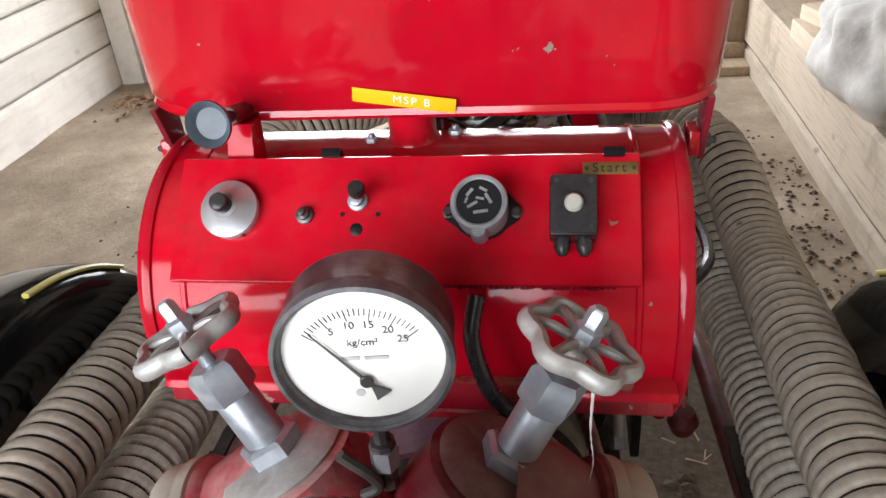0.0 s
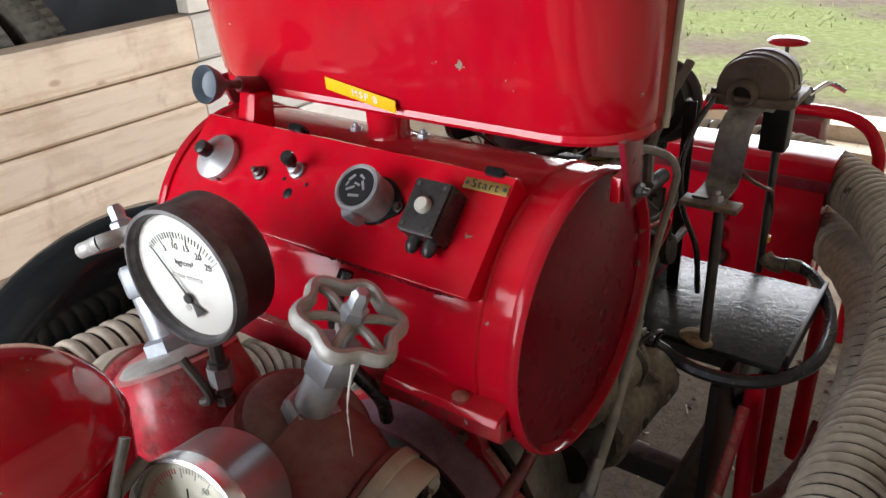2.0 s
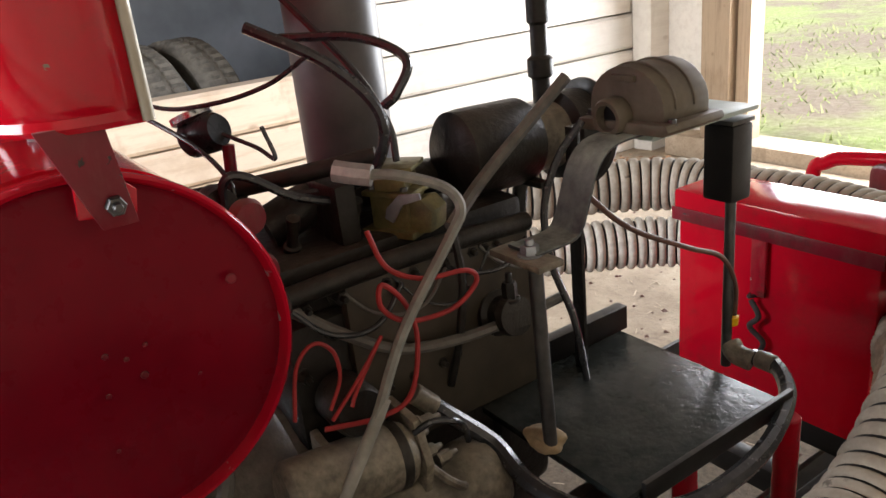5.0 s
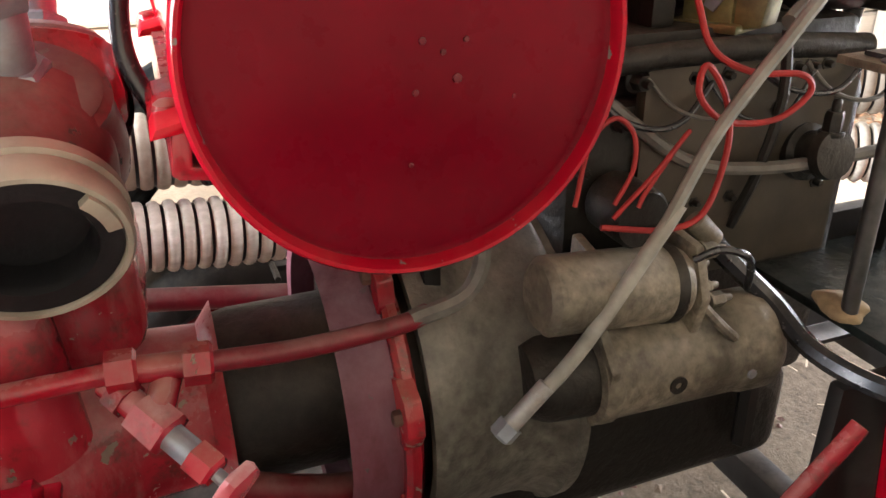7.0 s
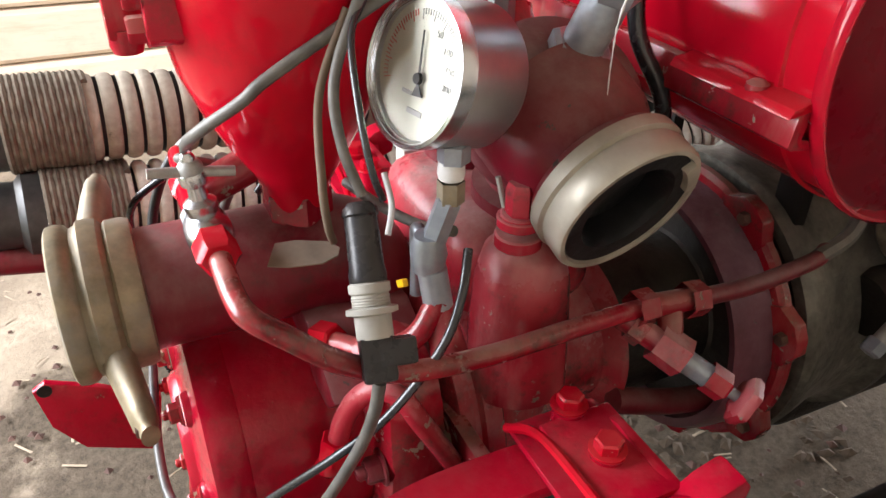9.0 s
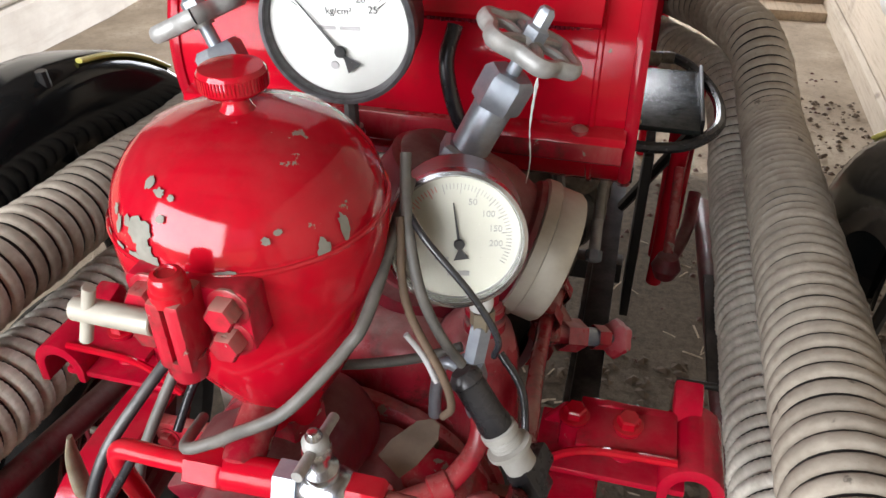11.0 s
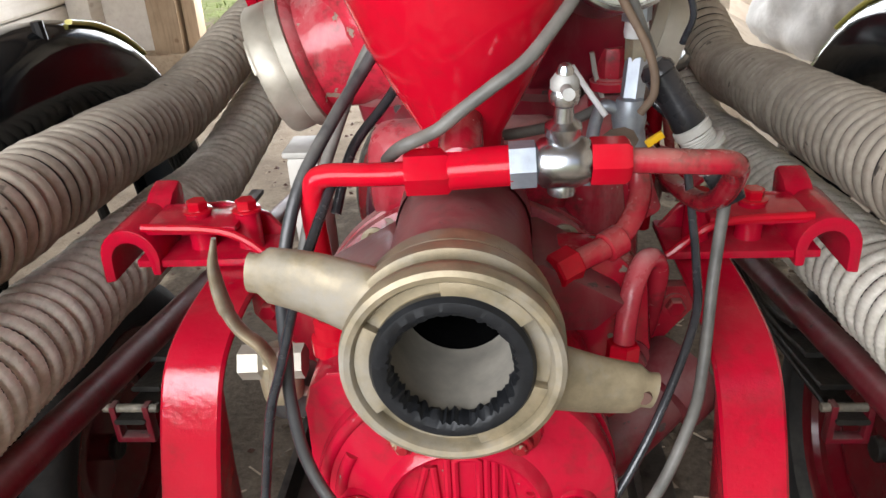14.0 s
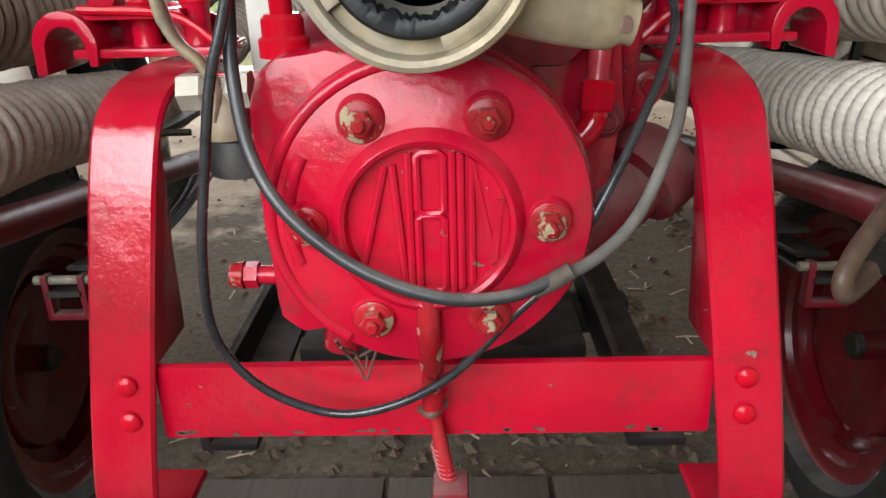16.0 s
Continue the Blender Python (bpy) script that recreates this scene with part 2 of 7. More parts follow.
TYRE = plain("tyre_rubber", (0.02, 0.019, 0.018), (0.01, 0.0095, 0.009), 0.75, 30, bump=0.3, dust=(0.2, 0.18, 0.15), dust_amt=0.5)
TYRE_OLD = plain("dusty_old_tyre", (0.17, 0.155, 0.13), (0.07, 0.064, 0.055), 0.8, 26, bump=0.4, dust=(0.34, 0.31, 0.26), dust_amt=0.7)
FRAME_DARK = plain("black_frame_paint", (0.016, 0.015, 0.0145), (0.008, 0.0075, 0.0075), 0.4, 30, bump=0.25, dust=(0.25, 0.22, 0.19), dust_amt=0.4)
TRAY_WET = plain("oily_black_tray", (0.028, 0.035, 0.033), (0.012, 0.015, 0.0145), 0.2, 70, bump=0.5, dist=0.003, dust=(0.2, 0.21, 0.195), dust_amt=0.25, spec=0.28)
DIAL = plain("ivory_dial", (0.43, 0.44, 0.41), (0.375, 0.385, 0.355), 0.4, 6, bump=0.02)
DIAL_OLD = plain("yellowed_dial", (0.48, 0.48, 0.4), (0.41, 0.41, 0.335), 0.4, 7, bump=0.02)
INK = plain("dial_ink", (0.05, 0.05, 0.05), (0.035, 0.035, 0.035), 0.5, 20, bump=0.0)
INK_GREY = plain("dial_ink_grey", (0.3, 0.3, 0.29), (0.25, 0.25, 0.24), 0.5, 20, bump=0.0)
INK_RED = plain("dial_ink_red", (0.5, 0.12, 0.1), (0.45, 0.1, 0.08), 0.5, 20, bump=0.0)
YELLOW = plain("yellow_tape", (0.85, 0.5, 0.01), (0.75, 0.42, 0.008), 0.4, 12, bump=0.05)
YELLOW_EDGE = plain("yellow_edge_patch", (0.7, 0.62, 0.15), (0.5, 0.45, 0.1), 0.3, 12, bump=0.05)
WHITE_PLASTIC = plain("white_plastic", (0.5, 0.49, 0.45), (0.33, 0.32, 0.28), 0.45, 30, bump=0.2)
RED_RIM = painted("red_enamel_worn_rim", (0.4, 0.003, 0.016), (0.3, 0.003, 0.014), (0.17, 0.15, 0.13), DUST, 0.628, 0.09, 0.1, grime=0.2)
BRASS_PLATE = metal("small_brass_plate", (0.5, 0.38, 0.12), (0.3, 0.24, 0.1), 0.35, 0.9, 30)
BAG = plain("white_woven_bag", (0.66, 0.65, 0.62), (0.5, 0.49, 0.46), 0.75, 14, bump=0.5, dist=0.01)
TAPE_WHITE = plain("white_thread_tape", (0.75, 0.75, 0.74), (0.6, 0.6, 0.58), 0.5, 60, bump=0.5)
TAPE_OLD = plain("dirty_cloth_tape", (0.12, 0.095, 0.075), (0.05, 0.042, 0.034), 0.8, 60, bump=0.5)
CARD = plain("dirty_cardboard_tag", (0.25, 0.19, 0.145), (0.15, 0.115, 0.085), 0.8, 30, bump=0.2)
FORGED = plain("worn_brown_forged_iron", (0.12, 0.075, 0.048), (0.045, 0.028, 0.019), 0.5, 45, bump=0.5, dist=0.003)
RUSTY = plain("rusty_red_iron", (0.16, 0.08, 0.06), (0.09, 0.05, 0.04), 0.6, 40, bump=0.4)


def timber(name, a, b, stain, rough=0.72, along=(9, 0.5, 9), scale=7, knots=True):
    k = Mat(name)
    g = k.noise(scale, 8, 0.65, along)
    c = k.ramp(g, [(0.22, b), (0.5, a), (0.8, tuple(v * 1.08 for v in a))])
    fine = k.noise(scale * 9, 6, 0.7, along, 3)
    c = k.mix(k.math("MULTIPLY", k.ramp(fine, [(0.52, (0,)), (0.78, (1,))]), 0.25), c, b)
    st = k.ramp(k.noise(1.6, 6, 0.7, seed=4), [(0.5, (0,)), (0.75, (1,))])
    c = k.mix(k.math("MULTIPLY", st, 0.6), c, stain)
    spots = k.ramp(k.noise(5.5, 5, 0.6, (1, 0.8, 0.45), 9), [(0.6, (0,)), (0.68, (1,))])
    c = k.mix(k.math("MULTIPLY", spots, 0.35), c, stain)
    if knots:
        v = k.n.new("ShaderNodeTexVoronoi")
        v.inputs["Scale"].default_value = 4.5
        mp = k.n.new("ShaderNodeMapping")
        mp.inputs["Scale"].default_value = (1, 0.55, 1)
        k.l.new(k.co, mp.inputs[0])
        k.l.new(mp.outputs[0], v.inputs["Vector"])
        kn = k.ramp(v.outputs["Distance"], [(0.05, (1,)), (0.1, (0,))])
        c = k.mix(k.math("MULTIPLY", kn, 0.7), c, stain)
    hsv = k.n.new("ShaderNodeHueSaturation")
    k.l.new(c, hsv.inputs["Color"])
    k.l.new(k.math("ADD", 0.85, k.math("MULTIPLY", k.rnd(), 0.3)), hsv.inputs["Value"])
    k.set("Base Color", hsv.outputs[0]).set("Roughness", rough).set("Specular IOR Level", 0.25)
    k.bump(k.math("ADD", g, k.math("MULTIPLY", fine, 0.5)), 0.4, 0.004)
    return k.m


LOG_PALE = timber("pale_hewn_timber", (0.76, 0.63, 0.49), (0.6, 0.44, 0.3), (0.42, 0.28, 0.18), along=(5, 0.6, 5), scale=4)
LIMEWASH = timber("limewashed_board", (0.72, 0.685, 0.62), (0.6, 0.555, 0.49), (0.52, 0.46, 0.4), along=(5, 0.6, 5), scale=4)
PLANK_GREY = timber("grey_weathered_plank", (0.47, 0.4, 0.31), (0.31, 0.25, 0.185), (0.2, 0.155, 0.115))
POST_BROWN = timber("brown_post_timber", (0.42, 0.32, 0.22), (0.26, 0.19, 0.13), (0.2, 0.13, 0.08), along=(9, 9, 0.5))
FLOOR_PLANK = timber("floor_plank_timber", (0.46, 0.37, 0.27), (0.28, 0.22, 0.16), (0.2, 0.15, 0.1), knots=False)
PLANK_DIRTY_SHADED = timber("dirty_shaded_trailer_plank", (0.07, 0.05, 0.036), (0.03, 0.022, 0.016), (0.018, 0.013, 0.01), knots=False)
DARK_WOOD = timber("dark_roof_timber", (0.16, 0.12, 0.09), (0.09, 0.07, 0.05), (0.06, 0.05, 0.04), knots=False)

k = Mat("packed_earth_floor")
f1, f2 = k.noise(3, 8, 0.65), k.noise(45, 6, 0.75, seed=2)
c = k.ramp(f1, [(0.3, (0.24, 0.19, 0.14)), (0.55, (0.38, 0.31, 0.23)), (0.75, (0.5, 0.42, 0.32))])
c = k.mix(k.math("MULTIPLY", k.ramp(f2, [(0.5, (0,)), (0.68, (1,))]), 0.55), c, (0.2, 0.16, 0.12))
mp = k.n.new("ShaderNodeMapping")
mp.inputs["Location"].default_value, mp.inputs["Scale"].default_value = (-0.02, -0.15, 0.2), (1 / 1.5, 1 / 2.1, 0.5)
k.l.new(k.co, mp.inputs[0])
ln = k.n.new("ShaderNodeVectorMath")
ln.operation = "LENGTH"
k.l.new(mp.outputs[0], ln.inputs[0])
trailer_shade = k.ramp(k.math("ADD", ln.outputs["Value"], k.math("MULTIPLY", k.math("SUBTRACT", f1, 0.5), 1.1)), [(0.85, (1,)), (1.2, (0,))])
c = k.mix(k.math("MULTIPLY", trailer_shade, 0.9), c, k.ramp(f2, [(0.35, (0.045, 0.035, 0.026)), (0.7, (0.15, 0.118, 0.085))]))
k.set("Base Color", c).set("Roughness", 0.9).set("Specular IOR Level", 0.15)
k.bump(k.math("ADD", f1, f2), 0.7, 0.012)
EARTH = k.m

k = Mat("meadow_ground")
g1, g2 = k.noise(0.35, 5, 0.6), k.noise(14, 6, 0.75, seed=2)
grass = k.ramp(g2, [(0.3, (0.25, 0.33, 0.12)), (0.55, (0.44, 0.52, 0.24)), (0.75, (0.62, 0.63, 0.4))])
soil = k.ramp(g2, [(0.3, (0.26, 0.22, 0.17)), (0.7, (0.42, 0.37, 0.3))])
k.set("Base Color", k.mix(k.ramp(g1, [(0.43, (0,)), (0.56, (1,))]), grass, soil)).set("Roughness", 0.9).set("Specular IOR Level", 0.1)
k.bump(g2, 0.8, 0.04)
MEADOW = k.m
k = Mat("grass_blades")
k.set("Base Color", k.ramp(k.noise(6, 3), [(0.3, (0.22, 0.31, 0.09)), (0.7, (0.43, 0.5, 0.2))])).set("Roughness", 0.6)
GRASS = k.m
k = Mat("dry_leaves")
k.set("Base Color", k.ramp(k.noise(30, 3), [(0.3, (0.13, 0.06, 0.03)), (0.7, (0.36, 0.2, 0.1))])).set("Roughness", 0.8)
LEAF = k.m
k = Mat("dark_side_room")
k.set("Base Color", k.ramp(k.noise(2, 4), [(0.3, (0.26, 0.29, 0.33)), (0.7, (0.42, 0.46, 0.52))])).set("Roughness", 0.7)
GREYWALL = k.m
k = Mat("gauge_glass")
k.set("Base Color", (1, 1, 1)).set("Roughness", 0.03).set("Transmission Weight", 1.0).set("IOR", 1.045)
GLASS = k.m

# ---- mesh helpers ----
def part(name, bm, mat, parent=None, label="", smooth=True, at=None):
    """Links a bmesh as one mesh object, under a thing or a part."""
    me = bpy.data.meshes.new(name)
    bm.normal_update()
    bm.to_mesh(me)
    bm.free()
    me.materials.append(mat)
    if smooth:
        me.shade_smooth()
        me.set_sharp_from_angle(angle=radians(38))
    ob = new(name, me)
    if parent:
        ob.parent = parent
        if parent.type == "EMPTY":
            ob.matrix_parent_inverse = Matrix.Translation(-parent.location)
    if at is not None:
        ob.matrix_basis = at
    if label:
        ob["label"] = label
    return ob


def thing(name, place, label, category, group="", kind=""):
    e = new(name)
    e.location = place
    e.empty_display_size = 0.05
    return tagged(e, label, category, group, kind)


def own(ob, label, category, group="", kind=""):
    return tagged(ob, label, category, group, kind)


def frame_to(p0, p1):
    """A pose at p0 whose z axis points to p1."""
    d = Vector(p1) - Vector(p0)
    return Matrix.Translation(p0) @ d.to_track_quat("Z", "Y").to_matrix().to_4x4()


def lathe(profile, segs=32, m=None, bm=None, closed=False):
    """Turns (radius, height) pairs round the z axis."""
    bm = bm or bmesh.new()
    m = m or Matrix()
    rings = []
    for r, z in profile:
        if r < 1e-6:
            rings.append([bm.verts.new(m @ Vector((0, 0, z)))])
        else:
            rings.append([bm.verts.new(m @ Vector((r * math.cos(2 * math.pi * i / segs), r * math.sin(2 * math.pi * i / segs), z))) for i in range(segs)])
    pairs = list(zip(rings, rings[1:]))
    if closed:
        pairs.append((rings[-1], rings[0]))
    for a, b in pairs:
        for i in range(segs):
            j = (i + 1) % segs
            if len(a) == 1 and len(b) == 1:
                continue
            if len(a) == 1:
                bm.faces.new((a[0], b[j], b[i]))
            elif len(b) == 1:
                bm.faces.new((a[i], a[j], b[0]))
            else:
                bm.faces.new((a[i], a[j], b[j], b[i]))
    return bm


def rod(p0, p1, r, segs=16, bev=0.0, bm=None, r2=None):
    L = (Vector(p1) - Vector(p0)).length
    r2 = r if r2 is None else r2
    b = bev or min(r, L) * 0.12
    return lathe([(0, 0), (r - b, 0), (r, b), (r2, L - b), (r2 - b, L), (0, L)], segs, frame_to(p0, p1), bm)


def hexbolt(p0, p1, r, bm=None, washer=True, stud=True):
    """A hexagon head or nut from p0 to p1 with a washer and a stud end."""
    bm = bm or bmesh.new()
    L = (Vector(p1) - Vector(p0)).length
    m = frame_to(p0, p1)
    if washer:
        lathe([(0, 0), (r * 1.32, 0), (r * 1.32, L * 0.14), (r * 1.2, L * 0.18), (0, L * 0.18)], 18, m, bm)
    lathe([(0, L * 0.1), (r, L * 0.1), (r, L * 0.84), (r * 0.84, L), (0, L)], 6, m, bm)
    if stud:
        lathe([(0, L * 0.9), (r * 0.5, L * 0.9), (r * 0.5, L * 1.35), (r * 0.36, L * 1.5), (0, L * 1.5)], 10, m, bm)
    return bm


def box(p0, p1, bev=0.003, m=None, bm=None, seg=2):
    """A box between two corners, with rounded edges."""
    bm = bm or bmesh.new()
    m = m or Matrix()
    lo, hi = [min(a, b) for a, b in zip(p0, p1)], [max(a, b) for a, b in zip(p0, p1)]
    g = bmesh.ops.create_cube(bm, size=1.0)["verts"]
    for v in g:
        v.co = Vector([lo[i] + (hi[i] - lo[i]) * (v.co[i] + 0.5) for i in range(3)])
    if bev:
        es = list({e for v in g for e in v.link_edges})
        res = bmesh.ops.bevel(bm, geom=es, offset=min(bev, min(h - l for h, l in zip(hi, lo)) * 0.45), segments=seg, affect="EDGES", profile=0.6)
        g = list({v for f in res["faces"] for v in f.verts} | {v for v in g if v.is_valid})
    for v in g:
        v.co = m @ v.co
    return bm


def prism(poly, x0, x1, bev=0.003, m=None, bm=None, axis="x"):
    """Extrudes a polygon of the plane across an axis: (y, z) for x, (x, z) for y, (x, y) for z."""
    bm = bm or bmesh.new()
    m = m or Matrix()

    def co(p, w):
        return {"x": (w, p[0], p[1]), "y": (p[0], w, p[1]), "z": (p[0], p[1], w)}[axis]

    a = [bm.verts.new(co(p, x0)) for p in poly]
    b = [bm.verts.new(co(p, x1)) for p in poly]
    n = len(poly)
    fs = [bm.faces.new(a), bm.faces.new(b[::-1])]
    for i in range(n):
        fs.append(bm.faces.new((a[i], b[i], b[(i + 1) % n], a[(i + 1) % n])))
    vs = a + b
    bmesh.ops.recalc_face_normals(bm, faces=fs)
    if bev:
        es = list({e for f in fs for e in f.edges})
        res = bmesh.ops.bevel(bm, geom=es, offset=bev, segments=2, affect="EDGES", profile=0.6, clamp_overlap=True)
        vs = list({v for f in res["faces"] for v in f.verts} | {v for v in vs if v.is_valid})
    for v in vs:
        v.co = m @ v.co
    return bm


def smooth_path(pts, n=8):
    """A Catmull-Rom curve through points."""
    P = [Vector(p) for p in pts]
    P = [P[0] * 2 - P[1]] + P + [P[-1] * 2 - P[-2]]
    out = []
    for i in range(1, len(P) - 2):
        for s in range(n):
            t = s / n
            a, b, c, d = P[i - 1], P[i], P[i + 1], P[i + 2]
            out.append(0.5 * (2 * b + (c - a) * t + (2 * a - 5 * b + 4 * c - d) * t * t + (3 * b - a - 3 * c + d) * t ** 3))
    out.append(P[-2])
    return out


def tube(pts, r, segs=12, n=8, bm=None, curve=True, radius=None, caps=True, m=None, flat=1.0):
    """Sweeps a circle along a path; radius(i, count) may vary it."""
    bm = bm or bmesh.new()
    P = smooth_path(pts, n) if curve else [Vector(p) for p in pts]
    rings = []
    up = Vector((0, 0, 1))
    prev = None
    for i, p in enumerate(P):
        d = (P[min(i + 1, len(P) - 1)] - P[max(i - 1, 0)]).normalized()
        if prev is None:
            a = d.cross(up if abs(d.z) < 0.9 else Vector((1, 0, 0))).normalized()
        else:
            a = (prev - d * prev.dot(d)).normalized()
        prev = a
        b = d.cross(a)
        rr = radius(i, len(P)) * r if radius else r
        rings.append([bm.verts.new((m @ q if m else q)) for q in (p + a * rr * math.cos(2 * math.pi * s / segs) + b * rr * flat * math.sin(2 * math.pi * s / segs) for s in range(segs))])
    for x, y in zip(rings, rings[1:]):
        for s in range(segs):
            bm.faces.new((x[s], x[(s + 1) % segs], y[(s + 1) % segs], y[s]))
    if caps:
        bm.faces.new(rings[0][::-1])
        bm.faces.new(rings[-1])
    return bm


def strip(path, width, thick, bm=None, x=0.0):
    """A flat bar bent along a (y, z) path, its width across x."""
    bm = bm or bmesh.new()
    P = [Vector((0, a, b)) for a, b in path]
    P = smooth_path(P, 6)
    rings = []
    for i, p in enumerate(P):
        d = (P[min(i + 1, len(P) - 1)] - P[max(i - 1, 0)]).normalized()
        nrm = Vector((0, -d.z, d.y))
        w, t, c = width / 2, thick / 2, thick * 0.3
        prof = [(-w, -t + c), (-w + c, -t), (w - c, -t), (w, -t + c), (w, t - c), (w - c, t), (-w + c, t), (-w, t - c)]
        rings.append([bm.verts.new(p + Vector((x + u, 0, 0)) + nrm * v) for u, v in prof])
    for a, b in zip(rings, rings[1:]):
        for s in range(8):
            bm.faces.new((a[s], a[(s + 1) % 8], b[(s + 1) % 8], b[s]))
    bm.faces.new(rings[0][::-1])
    bm.faces.new(rings[-1])
    bmesh.ops.recalc_face_normals(bm, faces=bm.faces[:])
    return bm


def lettering(name, text, size, mat, m, parent, depth=0.0006, spacing=1.0):
    cu = bpy.data.curves.new(name, "FONT")
    cu.body, cu.size, cu.extrude, cu.align_x, cu.align_y, cu.space_character = text, size, depth, "CENTER", "CENTER", spacing
    cu.materials.append(mat)
    tmp = bpy.data.objects.new("text_source", cu)
    scene.collection.objects.link(tmp)
    me = bpy.data.meshes.new_from_object(tmp.evaluated_get(bpy.context.evaluated_depsgraph_get()))
    bpy.data.objects.remove(tmp)
    me.materials.clear()
    me.materials.append(mat)
    ob = new(name, me)
    ob.parent = parent
    if parent.type == "EMPTY":
        ob.matrix_parent_inverse = Matrix.Translation(-parent.location)
    ob.matrix_basis = m
    return ob


def bars(rects, m, thick=0.0006):
    """Flat little bars, each (cx, cy, w, h, turn in degrees), on the xy plane of m."""
    bm = bmesh.new()
    for cx, cy, w, h, a in rects:
        box((-w / 2, -h / 2, 0), (w / 2, h / 2, thick), 0, m @ pose(cx, cy, 0, 0, 0, a), bm)
    return bm


FACE = Matrix(((1, 0, 0, 0), (0, 0, -1, 0), (0, 1, 0, 0), (0, 0, 0, 1)))  # xy plane that faces -y
XC = 0.0125  # the pump's middle line
FLOOR = -0.4325


# ---- the shed ----
# drawn about a floor level of its own at four fifths of its size, then scaled to life
LEVEL = -0.08
SHED = Matrix.Translation((-0.0425, 0.2, -0.3325)) @ Matrix.Scale(1.25, 4)
def sheet(x0, y0, x1, y1, z, nx, ny, rough=0.0, scale=3.0):
    bm = bmesh.new()
    g = [[bm.verts.new((x0 + (x1 - x0) * i / nx, y0 + (y1 - y0) * j / ny, z + rough * noise.noise(Vector((i * (x1 - x0) / nx * scale, j * (y1 - y0) / ny * scale, 1.3))))) for i in range(nx + 1)] for j in range(ny + 1)]
    for j in range(ny):
        for i in range(nx):
            bm.faces.new((g[j][i], g[j][i + 1], g[j + 1][i + 1], g[j + 1][i]))
    return bm


own(part("ground", sheet(-400, -400, 400, 400, -0.17, 40, 40), MEADOW), "grassy meadow with bare earth outside the shed", "ground", kind="structure")
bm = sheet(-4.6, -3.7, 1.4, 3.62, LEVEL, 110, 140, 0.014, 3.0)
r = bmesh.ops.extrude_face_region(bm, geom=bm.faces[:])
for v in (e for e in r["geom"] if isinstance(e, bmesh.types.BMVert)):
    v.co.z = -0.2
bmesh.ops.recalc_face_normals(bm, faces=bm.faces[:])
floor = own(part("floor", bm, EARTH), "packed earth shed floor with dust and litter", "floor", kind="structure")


def log(x0, x1, y0, y1, z0, z1, mat, parent, axis="y", seed=0):
    """A hewn timber with an uneven face."""
    rng = random.Random(seed)
    bm = bmesh.new()
    n = 14
    a0, a1 = (y0, y1) if axis == "y" else (x0, x1)
    rings = []
    c = 0.016
    for i in range(n + 1):
        u = a0 + (a1 - a0) * i / n
        w = [rng.uniform(-0.005, 0.005) for _ in range(4)]
        b0, b1 = (x0, x1) if axis == "y" else (y0, y1)
        lo, hi, bot, top = b0 + w[0], b1 + w[1], z0 + 0.004 + abs(w[2]) * 0.4, z1 - 0.004 - abs(w[3]) * 0.4
        prof = [(lo, bot + c), (lo + c, bot), (hi - c, bot), (hi, bot + c), (hi, top - c), (hi - c, top), (lo + c, top), (lo, top - c)]
        rings.append([bm.verts.new((p, u, q) if axis == "y" else (u, p, q)) for p, q in prof])
    for a, b in zip(rings, rings[1:]):
        for s in range(8):
            bm.faces.new((a[s], a[(s + 1) % 8], b[(s + 1) % 8], b[s]))
    bm.faces.new(rings[0][::-1])
    bm.faces.new(rings[-1])
    bmesh.ops.recalc_face_normals(bm, faces=bm.faces[:])
    return part("log", bm, mat, parent)


wall_left = own(part("wall_left", box((-2.575, -3.5, -0.16), (-2.505, 3.5, 0.7), 0), DARK_WOOD), "low wall of pale hewn logs beside the pump", "wall", kind="structure")
zs = [-0.1, 0.162, 0.354, 0.53, 0.742]
for i in range(4):
    log(-2.605, -2.445, -3.5, 1.425, zs[i], zs[i + 1], LOG_PALE, wall_left, seed=i)
    log(-2.605, -2.448, 1.432, 3.42, zs[i], zs[i + 1], LIMEWASH, wall_left, seed=20 + i)
for i in range(6):
    part("board", box((-2.53, 1.43, 0.747 + i * 0.245), (-2.455, 3.42, 0.747 + (i + 1) * 0.245 - 0.006), 0.004), LIMEWASH, wall_left)
wall_right = own(part("wall_right", box((1.53, -3.5, -0.16), (1.65, 3.6, 2.5), 0), DARK_WOOD), "plank and log wall of weathered grey timber", "wall", kind="structure")
zr = [-0.1, 0.035, 0.306]
for i in range(2):
    log(1.15, 1.525, -3.5, 3.5, zr[i], zr[i + 1], PLANK_GREY, wall_right, seed=10 + i)
for i in range(8):
    part("plank", box((1.5, -3.5, 0.306 + i * 0.27 + 0.004), (1.528, 3.5, 0.306 + (i + 1) * 0.27 - 0.004), 0.004), PLANK_GREY, wall_right)

wall_far = own(part("wall_far", box((-4.6, 3.5, 2.05), (1.65, 3.66, 2.55), 0.004), DARK_WOOD), "far timber wall with a wide doorway to the meadow", "wall", kind="structure")
for x0, x1, y0, y1, mat in ((-2.44, -2.3, 3.36, 3.52, LIMEWASH), (-1.98, -1.8, 3.4, 3.58, POST_BROWN), (-1.78, -1.7, 3.44, 3.56, POST_BROWN), (1.02, 1.15, 3.4, 3.58, POST_BROWN)):
    part("post", box((x0, y0, -0.12), (x1, y1, 2.1), 0.006), mat, wall_far)
part("wall_panel", box((-4.6, 3.52, -0.16), (-1.99, 3.62, 2.1), 0.004), LIMEWASH, wall_far)
part("wall_panel", box((1.152, 3.505, -0.16), (1.65, 3.62, 2.1), 0.004), PLANK_GREY, wall_far)
